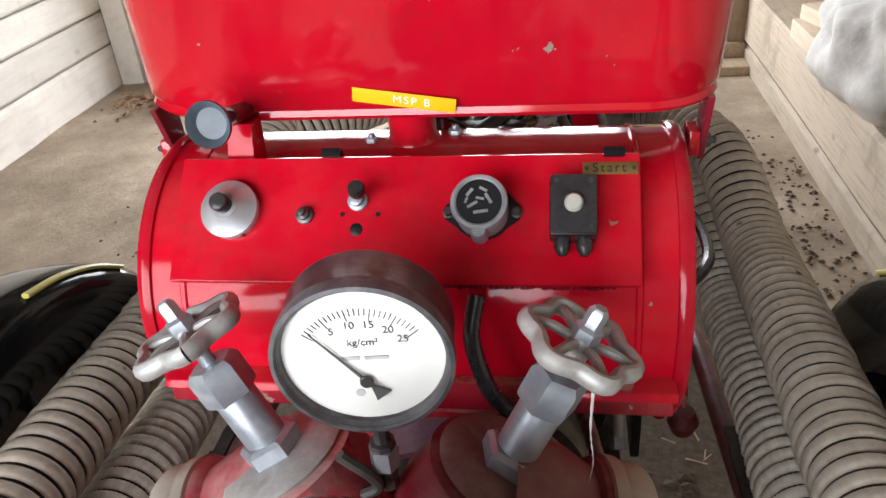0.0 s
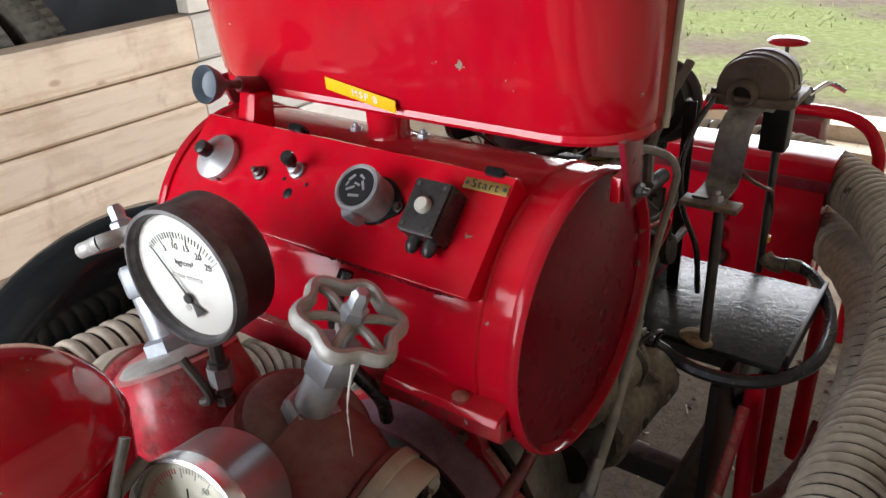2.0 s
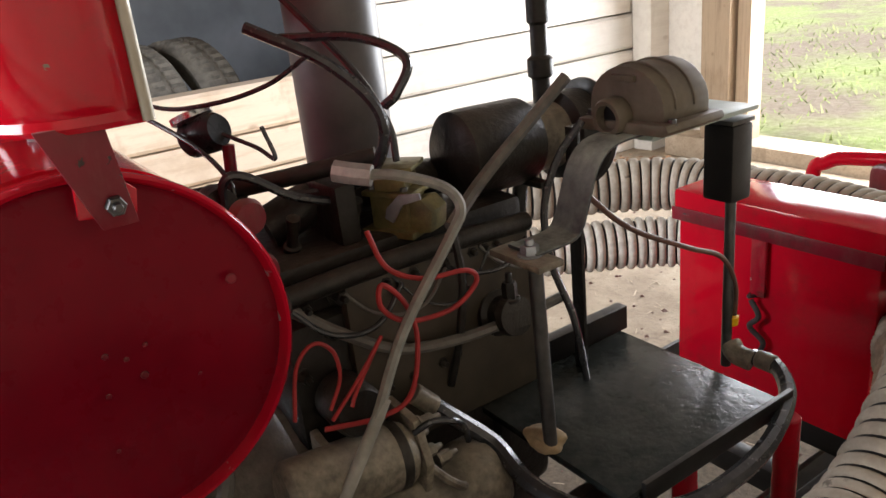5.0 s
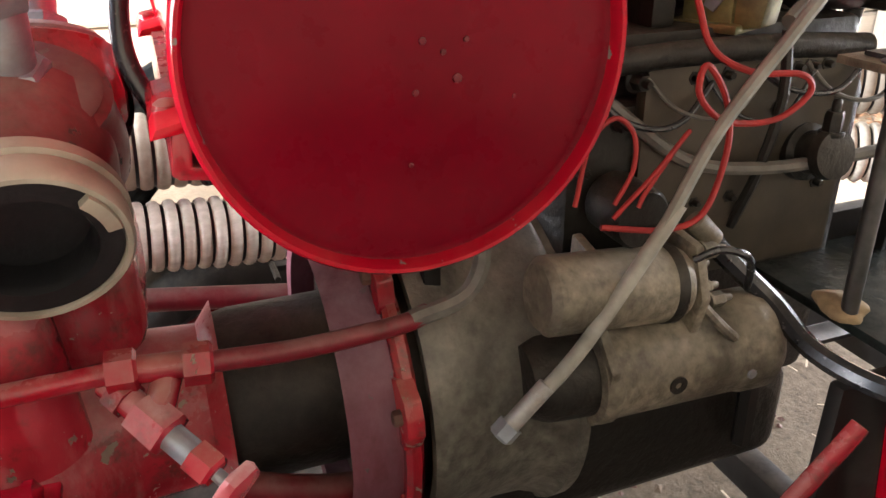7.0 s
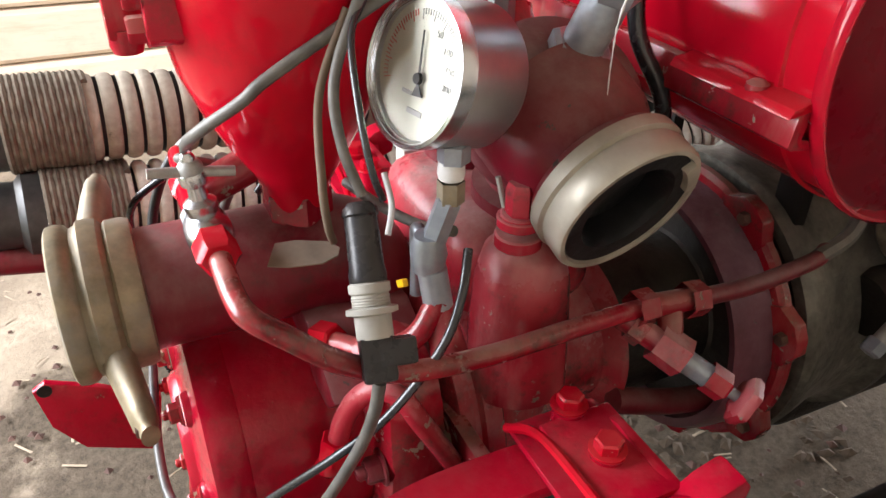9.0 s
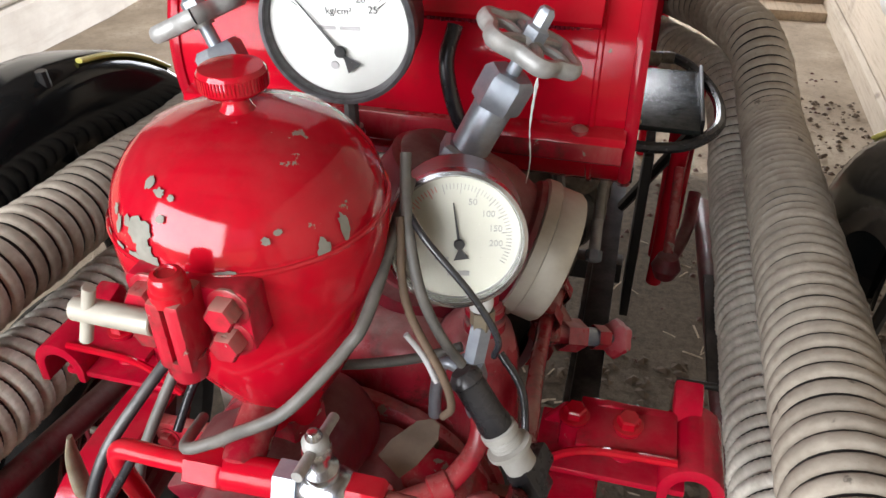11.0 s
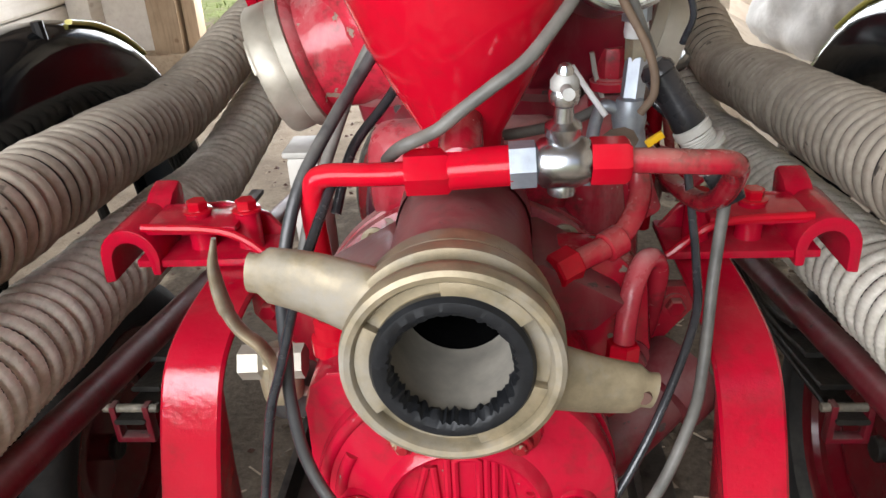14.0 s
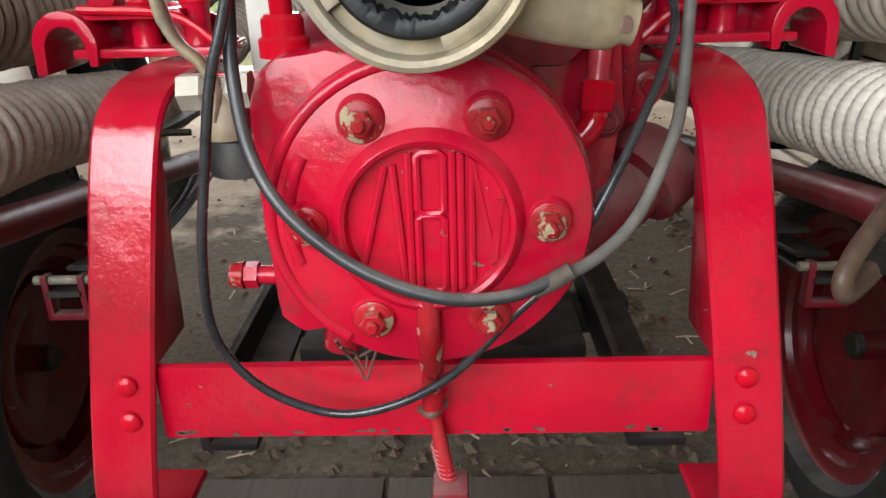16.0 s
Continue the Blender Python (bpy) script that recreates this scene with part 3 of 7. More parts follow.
part("sill", box((-2.2, 3.36, -0.1), (1.15, 3.6, 0.045), 0.008), FLOOR_PLANK, wall_far)
part("threshold", box((-1.7, 3.2, -0.1), (1.15, 3.352, -0.03), 0.008), FLOOR_PLANK, wall_far)

wall_side = own(part("wall_side", box((-4.7, -3.7, -0.16), (-4.6, 3.66, 2.5), 0), GREYWALL), "grey wall of the dark side room", "wall", kind="structure")
wall_near = own(part("wall_near", box((-4.6, -2.42, 2.2), (1.495, -2.3, 2.6), 0.004), DARK_WOOD), "timber beam over the open gate", "wall", kind="structure")
part("post", box((-4.6, -2.42, -0.16), (-2.5, -2.3, 2.2), 0.004), DARK_WOOD, wall_near)
part("post", box((1.0, -2.42, -0.16), (1.15, -2.3, 2.2), 0.004), DARK_WOOD, wall_near)
bm = box((-4.7, -3.75, 2.55), (1.67, 3.7, 2.6), 0.0)
for i in range(9):
    box((-4.7, -3.6 + i * 0.88, 2.4), (1.49, -3.5 + i * 0.88, 2.55), 0.004, None, bm)
own(part("ceiling", bm, DARK_WOOD), "dark board roof on timber joists", "ceiling", kind="structure")

# grass and leaves
rng = random.Random(4)
V, Fc = [], []
for _ in range(9000):
    x, y = rng.uniform(-6.5, 4.5), 3.75 + rng.random() ** 1.6 * 9
    if noise.noise(Vector((x * 0.5, y * 0.5, 0.2))) < -0.05:
        continue
    a, h, w = rng.uniform(0, 6.28), rng.uniform(0.025, 0.075), rng.uniform(0.005, 0.012)
    dx, dy = math.cos(a), math.sin(a)
    i = len(V)
    V += [(x - dy * w, y + dx * w, -0.18), (x + dy * w, y - dx * w, -0.18), (x + dx * h * 1.1, y + dy * h * 1.1, -0.18 + h)]
    Fc.append((i, i + 1, i + 2))
me = bpy.data.meshes.new("grass")
me.from_pydata(V, [], Fc)
me.materials.append(GRASS)
own(new("grass", me), "tufts of green grass outside the doorway", "grass", kind="stuff")
V, Fc = [], []
for _ in range(420):
    k2 = rng.random()
    x, y = (-1.95 + rng.gauss(0, 0.22), 3.02 + rng.gauss(0, 0.13)) if k2 < 0.75 else (rng.uniform(-2.2, 0.9), rng.uniform(2.5, 3.25))
    if x < -2.3 or y > 3.19:
        continue
    z = LEVEL + 0.012 + rng.random() * 0.035
    a, s = rng.uniform(0, 6.28), rng.uniform(0.012, 0.03)
    c1, s1, t1 = math.cos(a) * s, math.sin(a) * s, rng.uniform(-0.6, 0.6) * s
    i = len(V)
    V += [(x - c1, y - s1, z), (x + s1 * 0.6, y - c1 * 0.6, z + t1), (x + c1, y + s1, z + t1 * 0.5), (x - s1 * 0.6, y + c1 * 0.6, z + abs(t1))]
    Fc += [(i, i + 1, i + 2), (i, i + 2, i + 3)]
me = bpy.data.meshes.new("leaf_litter")
me.from_pydata(V, [], Fc)
me.materials.append(LEAF)
own(new("leaf_litter", me), "brown dry leaves swept against the wall", "leaves", kind="stuff")


def crumbs(name, mat, count, x0, x1, y0, y1, s0, s1, label, cat, long=1.0, seed=1):
    """Loose bits that lie on the floor."""
    rg = random.Random(seed)
    V, Fc = [], []
    for _ in range(count):
        x, y, a, s = rg.uniform(x0, x1), rg.uniform(y0, y1), rg.uniform(0, 6.28), rg.uniform(s0, s1)
        z = LEVEL + 0.005
        l, w = s * long, s
        i = len(V)
        for u, v2, h in ((-l, -w, 0), (l, -w, 0), (l, w, 0), (-l, w, 0), (rg.uniform(-0.3, 0.3) * l, 0, w * 1.1)):
            V.append((x + u * math.cos(a) - v2 * math.sin(a), y + u * math.sin(a) + v2 * math.cos(a), z + h))
        Fc += [(i, i + 1, i + 4), (i + 1, i + 2, i + 4), (i + 2, i + 3, i + 4), (i + 3, i, i + 4)]
    me = bpy.data.meshes.new(name)
    me.from_pydata(V, [], Fc)
    me.materials.append(mat)
    return own(new(name, me), label, cat, kind="stuff")


crumbs("grit", RUSTY, 900, -1.6, 1.1, -1.4, 2.6, 0.003, 0.009, "dark grit and crumbs of earth on the floor", "grit", seed=2)
CLOD = plain("dark_earth_clod", (0.16, 0.12, 0.085), (0.08, 0.058, 0.04), 0.9, 40, bump=0.6)
crumbs("earth_clods", CLOD, 800, 0.66, 1.13, -0.3, 2.2, 0.002, 0.009, "clods of dark earth by the timber wall", "earth", 1.3, 5)
crumbs("floor_litter", CLOD, 500, -0.4, 0.5, -0.55, 0.5, 0.003, 0.01, "dark earth and litter under the trailer", "litter", 1.8, 6)
crumbs("straw", FLOOR_PLANK, 500, -1.4, 1.1, -1.4, 2.4, 0.0015, 0.003, "bits of pale straw on the earth floor", "straw", 9.0, 3)


def tyre_mesh(R, r, w, parent, rim=None, seed=0):
    bm = lathe([(R - r, -w / 2), (R - r * 0.35, -w / 2 - 0.012), (R - 0.02, -w * 0.47), (R, -w * 0.36), (R, -w * 0.08), (R - 0.01, -w * 0.06), (R - 0.01, w * 0.06), (R, w * 0.08), (R, w * 0.36), (R - 0.02, w * 0.47), (R - r * 0.35, w / 2 + 0.012), (R - r, w / 2)], 192, closed=True)
    bm.verts.ensure_lookup_table()
    for ring in (3, 4, 7, 8):
        for i in range(192):
            if i % 4 == 0:
                v = bm.verts[ring * 192 + i]
                v.co.xy *= 1 - 0.013 / R
    return part("tyre", bm, TYRE_OLD, parent)


def spare_tyre(place, rx, rz):
    e = thing("spare_tyre", place, "dusty worn tyre leaning in the side room", "tyre", "tyres in the side room")
    t = tyre_mesh(0.36, 0.13, 0.2, e)
    t.matrix_parent_inverse = Matrix()
    e.rotation_euler = (radians(90), 0, radians(rz))
    return e


own(part("crate", box((-3.6, 0.2, LEVEL), (-2.75, 1.05, LEVEL + 0.29), 0.006), DARK_WOOD), "dark timber crate under the tyres", "crate")
for i in range(3):
    spare_tyre((-2.98 - 0.05 * i, 0.36 + 0.25 * i, LEVEL + 0.65), 0, 12 + 4 * i)


def bag():
    bm = bmesh.new()
    bmesh.ops.create_icosphere(bm, subdivisions=5, radius=1.0)
    for v in bm.verts:
        d = v.co.normalized()
        f = 1 + 0.2 * noise.noise(d * 2.2) + 0.03 * noise.noise(d * 5) + 0.1 * abs(noise.noise(Vector((d.x * 4.5, d.y * 4.5, d.z * 0.7)))) + 0.03 * abs(noise.noise(Vector((d.x * 11, d.y * 10, d.z * 1.5))))
        v.co = Vector((d.x * 0.17 * f, d.y * 0.42 * f, max(d.z, -0.55) * 0.24 * f))
    return own(part("bag", bm, BAG, at=pose(1.27, 1.84, 0.432, 0, 0, 8)), "white woven plastic bag slumped on the wall timber", "bag")


sack = bag()
for x, y, a in ((1.2, 2.42, 2), (1.31, 2.52, -2)):
    own(part("wood_block", box((-0.05, -0.17, 0), (0.05, 0.17, 0.075), 0.004), LOG_PALE, at=pose(x, y, 0.305, 0, 0, a)), "sawn offcut of pale timber on the wall log", "wood block", "offcuts")
own(part("wood_block", box((-0.05, -0.13, 0), (0.05, 0.13, 0.06), 0.004), LOG_PALE, at=pose(1.25, 2.47, 0.381, 0, 0, 14)), "sawn offcut of pale timber on the wall log", "wood block", "offcuts")

for ob in list(scene.objects):
    if ob.type == "EMPTY" or (ob.type == "MESH" and ob.matrix_basis != Matrix()):
        ob.location = SHED @ ob.location
        if ob.type == "MESH":
            ob.data.transform(Matrix.Scale(1.25, 4))
    elif ob.type == "MESH":
        ob.data.transform(Matrix.Scale(1.25, 4) if ob.parent and ob.parent.type == "EMPTY" else SHED)

# gathered neck of the bag
bm = lathe([(0.11, 0.0), (0.06, 0.05), (0.035, 0.08), (0.05, 0.11), (0.075, 0.15), (0.06, 0.152), (0.0, 0.1)], 48)
for v in bm.verts:
    a = math.atan2(v.co.y, v.co.x)
    v.co.xy *= 1 + 0.16 * math.sin(9 * a) + 0.2 * noise.noise(v.co * 14)
part("gathered_neck", bm, BAG, sack, at=pose(0.02, 0.12, 0.21, 12, 8, 0))
part("tie_cord", tube([(0.02 + 0.042 * math.cos(q * 0.524), 0.105 + 0.042 * math.sin(q * 0.524), 0.288) for q in range(13)], 0.006, 8, 3), CARD, sack)

# ---- drum with the control panel ----
DY, DZ, DR = -0.023, 0.8205, 0.168  # axis and radius of the drum
AX = pose(0, DY, DZ, 0, 90, 0)  # local z runs along world x

drum = thing("water_drum", (XC, DY, DZ - 0.17), "glossy red steel drum lying across the pump", "drum")
part("shell", lathe([(0.02, -0.255), (DR - 0.004, -0.255), (DR - 0.004, -0.275), (DR, -0.275), (DR, -0.235), (DR + 0.002, -0.233), (DR + 0.002, -0.229), (DR, -0.227), (DR, 0.245), (DR + 0.003, 0.247), (DR + 0.003, 0.251), (DR, 0.253), (DR, 0.292), (DR - 0.004, 0.292), (DR - 0.004, 0.27), (0.02, 0.27)], 72, AX), RED, drum)
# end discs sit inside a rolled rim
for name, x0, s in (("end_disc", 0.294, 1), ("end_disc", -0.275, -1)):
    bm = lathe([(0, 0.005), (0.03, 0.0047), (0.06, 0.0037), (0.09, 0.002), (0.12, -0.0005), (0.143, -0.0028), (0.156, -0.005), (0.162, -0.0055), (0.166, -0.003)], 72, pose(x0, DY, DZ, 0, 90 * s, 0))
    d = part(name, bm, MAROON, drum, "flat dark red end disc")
    part("rolled_rim", lathe([(0.163, -0.006), (0.1648, 0.003), (0.167, 0.0072), (0.1698, 0.008), (0.1725, 0.005), (0.1732, -0.002), (0.1715, -0.007), (0.163, -0.009)], 72, pose(x0, DY, DZ, 0, 90 * s, 0)), RED_RIM, drum)
for y, z, r in ((-0.024, 0.837, 0.0032), (0.003, 0.808, 0.004), (-0.03, 0.80, 0.0028), (0.01, 0.836, 0.0026), (-0.008, 0.828, 0.0026), (0.097, 0.871, 0.0055), (-0.035, 0.745, 0.0022), (0.05, 0.79, 0.002)):
    part("paint_blister", lathe([(0, 0.0), (r, 0.0), (r * 0.8, 0.0012), (0, 0.0015)], 8, pose(0.2995, y + 0.002, z - 0.004, 0, 90, 0)), RED_DULL, drum)
# angle iron under the drum's front, with its bolts
bm = prism([(-0.2, 0.785), (-0.205, 0.752), (-0.2, 0.748), (-0.155, 0.742), (-0.15, 0.75), (-0.19, 0.757), (-0.186, 0.785)], -0.266, 0.288, 0.002)
part("angle_rail", bm, RED_DUSTY, drum)
part("rail_lip", prism([(-0.186, 0.792), (-0.21, 0.787), (-0.215, 0.779), (-0.186, 0.783)], 0.14, 0.29, 0.0015), RED, drum)
part("rail_lip", prism([(-0.186, 0.792), (-0.21, 0.787), (-0.215, 0.779), (-0.186, 0.783)], -0.265, -0.12, 0.0015), RED, drum)
for x in (0.237, -0.212):
    part("rivet", lathe([(0.011, 0), (0.01, 0.005), (0.006, 0.008), (0, 0.009)], 14, pose(x, -0.2, 0.786)), RED_DUSTY, drum)
for x in (-0.12, 0.12):
    part("leg", box((x - 0.02, 0.03, 0.5), (x + 0.02, 0.05, 0.7), 0.003), FRAME_DARK, drum)
# filler neck
part("neck", lathe([(0.045, -0.02), (0.042, 0.0), (0.03, 0.006), (0.027, 0.014), (0.028, 0.05), (0.0, 0.05)], 28, pose(0.005, -0.012, 0.982)), RED_CHIP, drum)
for a in (20, 200):
    p4 = Vector((0.005 + 0.05 * math.cos(radians(a)), -0.012 + 0.03 * math.sin(radians(a)), 0.983))
    part("neck_bolt", hexbolt(p4, p4 + Vector((0, 0, 0.01)), 0.008), ZINC, drum)
# hinge lugs of the lid
for x, s in ((0.318, 1), (-0.3, -1)):
    part("hinge_lug", prism([(-0.015, 0.96), (0.03, 0.955), (0.034, 0.975), (0.02, 0.988), (-0.012, 0.988)], x - 0.008, x + 0.004, 0.002), RED_CHIP, drum)
    part("hinge_bolt", hexbolt((x + s * 0.008, 0.013, 0.968), (x + s * 0.02, 0.013, 0.968), 0.0085), STEEL, drum)

PT, PB = Vector((0, -0.1045, 1.0065)), Vector((0, -0.199, 0.912))
panel = part("control_panel", prism([PT.yz[:], (-0.098, 1.004), (-0.066, 0.966), (-0.145, 0.886), (-0.192, 0.905), PB.yz[:]], -0.231, 0.2485, 0.0022), RED, drum)
PU = (PT - PB).normalized()
PN = Vector((1, 0, 0)).cross(PU)


def on_panel(x, v, h=0.0):
    """A pose on the panel: x across, v metres below its top edge, z outwards."""
    p = PT - PU * v + PN * h + Vector((x, 0, 0))
    return Matrix(((1, PU.x, PN.x, p.x), (0, PU.y, PN.y, p.y), (0, PU.z, PN.z, p.z), (0, 0, 0, 1)))


m = on_panel(-0.169, 0.0585)
part("pull_switch", lathe([(0.0302, 0), (0.031, 0.009), (0.0304, 0.0105), (0.0285, 0.0115), (0.0145, 0.0225), (0.0135, 0.024), (0, 0.024)], 40, m), SATIN, panel, "round satin metal switch boss")
part("switch_knob", lathe([(0.0092, 0.022), (0.0098, 0.034), (0.009, 0.038), (0.0075, 0.0392), (0, 0.0395)], 24, m), BAKELITE, panel, "black switch knob")
for a in (-60, -120):
    part("switch_screw", lathe([(0.0028, 0), (0.0028, 0.006), (0, 0.0062)], 8, m @ pose(0.029 * math.cos(radians(a)), 0.029 * math.sin(radians(a)), 0)), STEEL, panel)
m = on_panel(-0.0895, 0.0635)
part("pilot_lamp", lathe([(0.0092, 0), (0.0092, 0.004), (0.0062, 0.005), (0.0062, 0.0095), (0.0035, 0.0115), (0.0035, 0.016), (0, 0.017)], 18, m), STEEL, panel, "small dark pilot lamp")
m = on_panel(-0.034, 0.0485)
part("toggle_base", lathe([(0.0105, 0), (0.0105, 0.004), (0.0072, 0.005), (0.0072, 0.012), (0.005, 0.013), (0, 0.013)], 18, m), ZINC, panel)
part("toggle_knob", lathe([(0.0036, 0.01), (0.0036, 0.02), (0.0078, 0.021), (0.0088, 0.025), (0.0088, 0.033), (0.0068, 0.036), (0, 0.036)], 18, m @ pose(0, 0, 0, -8, 10, 0)), BAKELITE, panel, "black toggle knob")
for x, v, r in ((-0.05, 0.062, 0.0024), (-0.0125, 0.062, 0.0024), (-0.0345, 0.078, 0.006)):
    part("drilled_hole", lathe([(0, 0.0006), (r, 0.0006), (r * 1.15, 0.0)], 14, on_panel(x, v)), GASKET, panel, "empty drilled hole")
# socket with a sprung lid, its flange drawn out to two screwed ears
m = on_panel(0.0945, 0.0615)
ear = [(0.034 * math.cos(radians(a)), 0.03 * math.sin(radians(a))) for a in range(40, 141, 10)] + [(-0.038, 0.006), (-0.0395, 0.0), (-0.037, -0.007)] + [(0.03 * math.cos(radians(a)), 0.028 * math.sin(radians(a))) for a in range(215, 326, 10)] + [(0.037, -0.007), (0.0395, 0.0), (0.038, 0.006)]
sock = part("socket", prism(ear, 0, 0.0045, 0.0012, m, axis="z"), FENDER, panel, "black capped socket with chipped lid")
part("barrel", lathe([(0.0262, 0.004), (0.0256, 0.03), (0.0272, 0.032), (0.0272, 0.037), (0.025, 0.04), (0, 0.0405)], 36, m), SOCKET_GREY, sock, "worn grey barrel")
part("lid", lathe([(0.0274, 0.0345), (0.0279, 0.038), (0.0268, 0.0412), (0.0235, 0.042), (0.0222, 0.0408), (0, 0.0412)], 36, m), SOCKET_GREY, sock, "worn lid with a bare grey rim")
part("lid_face", lathe([(0.0221, 0.0405), (0.0216, 0.0416), (0, 0.0419)], 32, m), GASKET, sock, "black lid face")
part("lid_wear", bars([(-0.009, 0.009, 0.009, 0.003, 52), (0.004, 0.012, 0.008, 0.0026, -28), (0.009, 0.003, 0.011, 0.003, -58), (-0.006, -0.003, 0.011, 0.0028, 30), (0.002, -0.01, 0.014, 0.003, 8), (-0.012, 0.001, 0.006, 0.0022, 70), (0.001, 0.003, 0.008, 0.0024, -12)], m @ pose(0, 0, 0.0418)), SOCKET_GREY, sock, "bare worn marks")
for x in (-0.034, 0.034):
    part("socket_screw", hexbolt(m @ Vector((x, 0, 0.0044)), m @ Vector((x, 0, 0.0095)), 0.0045, stud=False), STEEL, sock)
part("hinge", lathe([(0.0075, 0), (0.0085, 0.004), (0.0085, 0.022), (0.0065, 0.026), (0, 0.026)], 14, m @ pose(0, -0.0275, 0.014)), ZINC, sock)
# black start box
m = on_panel(0.1832, 0.0625)
sb = part("start_box", box((-0.0228, -0.0302, 0), (0.0228, 0.0302, 0.0345), 0.005, m), BAKELITE, panel, "black start button box")
part("cover", box((-0.0212, -0.0286, 0.0347), (0.0212, 0.0286, 0.0378), 0.0018, m), BAKELITE, sb)
part("button", lathe([(0.0088, 0.037), (0.0088, 0.0425), (0.0068, 0.0452), (0, 0.046)], 20, m), WHITE_PLASTIC, sb, "pale round push button")
for x, y in ((-0.016, 0.0225), (0.016, 0.0225), (-0.016, -0.0225), (0.016, -0.0225)):
    part("cover_screw", lathe([(0.0026, 0.0376), (0.0026, 0.0386), (0, 0.0386)], 8, m @ pose(x, y, 0)), STEEL, sb)
for x in (-0.0105, 0.0105):
    part("cable_gland", lathe([(0.0078, 0), (0.0078, 0.006), (0.0068, 0.011), (0.0035, 0.0155), (0, 0.016)], 14, m @ pose(x, -0.03, 0.014, 90, 0, 0)), BAKELITE, sb)
# engraved plate
m = on_panel(0.2195, 0.0158, 0.0005)
pl = part("start_plate", box((-0.0268, -0.0064, 0), (0.0268, 0.0064, 0.0012), 0.0005, m), BRASS_PLATE, panel, "small brass plate reading Start")
lettering("lettering", "Start", 0.0135, INK, m @ pose(-0.001, 0, 0.0014), pl, spacing=1.25)
for x in (-0.0228, 0.0228):
    part("plate_screw", lathe([(0, 0.002), (0.0022, 0.002), (0.0024, 0.001)], 10, m @ pose(x, 0, 0)), STEEL, pl)
for x, v in ((-0.066, -0.005), (0.2235, -0.002)):
    part("edge_clip", box((-0.011, -0.006, -0.012), (0.011, 0.004, 0.006), 0.003, on_panel(x, v)), FENDER, panel)
# coarse bead under the panel's edge
bm = bmesh.new()
rng = random.Random(3)
for i in range(40):
    x = 0.02 + i * 0.0052
    lathe([(0, 0), (0.003, 0.0005), (0.0026, rng.uniform(0.002, 0.005)), (0, 0.005)], 6, pose(x, -0.188, 0.9045, 180, 0, 0), bm)
part("edge_bead", bm, RED_DULL, panel)

# ---- lid ----
lid = thing("hood", (XC, 0.0, 1.03), "open red sheet-metal lid with a rolled lower edge", "hood")


def lid_plan(t, g):
    """The lid's outline at height t (0 at the bottom), grown by g."""
    w0, w1 = -0.318 + 0.03 * t - g, 0.34 + 0.03 * t + g
    yf, yb = -0.057 - 0.2 * t - g, 0.05
    la, lb, ra, rb = 0.15, 0.09 + 0.2 * t, 0.085, 0.08 + 0.1 * t
    out = [(w0, yb)]
    for a in range(0, 91, 9):
        out.append((w0 + la - la * math.cos(radians(a)), yf + lb - lb * math.sin(radians(a))))
    for a in range(90, -1, -9):
        out.append((w1 - ra + ra * math.cos(radians(a)), yf + rb - rb * math.sin(radians(a))))
    out.append((w1, yb))
    return out


bm = bmesh.new()
levels = [(1.029, 0.03), (1.0265, 0.012), (1.0285, 0.0025), (1.033, -0.0005), (1.04, -0.003), (1.048, 0.0), (1.1, 0), (1.2, 0), (1.3, 0), (1.4, 0), (1.43, -0.02)]
rows = []
for z, g in levels:
    t = (z - 1.03)
    inn = -g if z < 1.034 and g > 0.002 else g
    rows.append([bm.verts.new((x, y, z)) for x, y in lid_plan(t, inn)])
for a, b in zip(rows, rows[1:]):
    for i in range(len(a) - 1):
        bm.faces.new((a[i], a[i + 1], b[i + 1], b[i]))
bm.faces.new(rows[-1])
bmesh.ops.recalc_face_normals(bm, faces=bm.faces[:])
lp = part("cover", bm, RED_CHIP, lid)
lp.modifiers.new("thickness", "SOLIDIFY").thickness = 0.0025
for w in (-0.318, 0.34):
    part("edge_trim", tube([(w, 0.052, 1.03), (w + 0.0055, 0.052, 1.2), (w + 0.012, 0.052, 1.42)], 0.005, 10), BRASS_GREY, lid, "brass edge strip")
for x, zt in ((0.326, 1.034), (-0.296, 1.034)):
    part("hinge_arm", prism([(-0.03, zt), (0.02, zt), (0.028, 0.95), (0.0, 0.95)], x - 0.003, x + 0.004, 0.001), RED_DULL, lid)
tapem = Matrix.Translation((0.009, -0.0645, 1.0525)) @ pose(0, 0, 0, 0, 8.5, 0) @ FACE @ pose(0, 0, 0, 11.3, 0, 0)
tape = part("name_tape", box((-0.055, -0.0085, 0), (0.055, 0.0085, 0.001), 0.0004, tapem), YELLOW, lid, "yellow embossed label strip")
lettering("lettering", "MSP B", 0.013, TAPE_WHITE, tapem @ pose(0.008, 0, 0.001), tape, spacing=1.25)

# horn-shaped choke knob on a bracket at the lid's foot
pull = thing("choke_pull", (-0.183, -0.09, 1.0), "blue-grey funnel-shaped pull knob on a rod", "knob")
part("knob", lathe([(0.0, 0.018), (0.016, 0.02), (0.021, 0.027), (0.0235, 0.03), (0.024, 0.026), (0.018, 0.012), (0.008, 0.0), (0.005, -0.01), (0, -0.01)], 28, frame_to((-0.172, -0.119, 1.056), (-0.172, -0.148, 1.063))), plain("blue_grey_knob", (0.1, 0.13, 0.16), (0.06, 0.08, 0.1), 0.3, 30, bump=0.05), pull)
part("rod", rod((-0.172, -0.12, 1.056), (-0.166, 0.03, 1.024), 0.006), STEEL, pull)
part("collar", rod((-0.172, -0.096, 1.051), (-0.169, -0.045, 1.039), 0.0105), RED_DULL, pull)
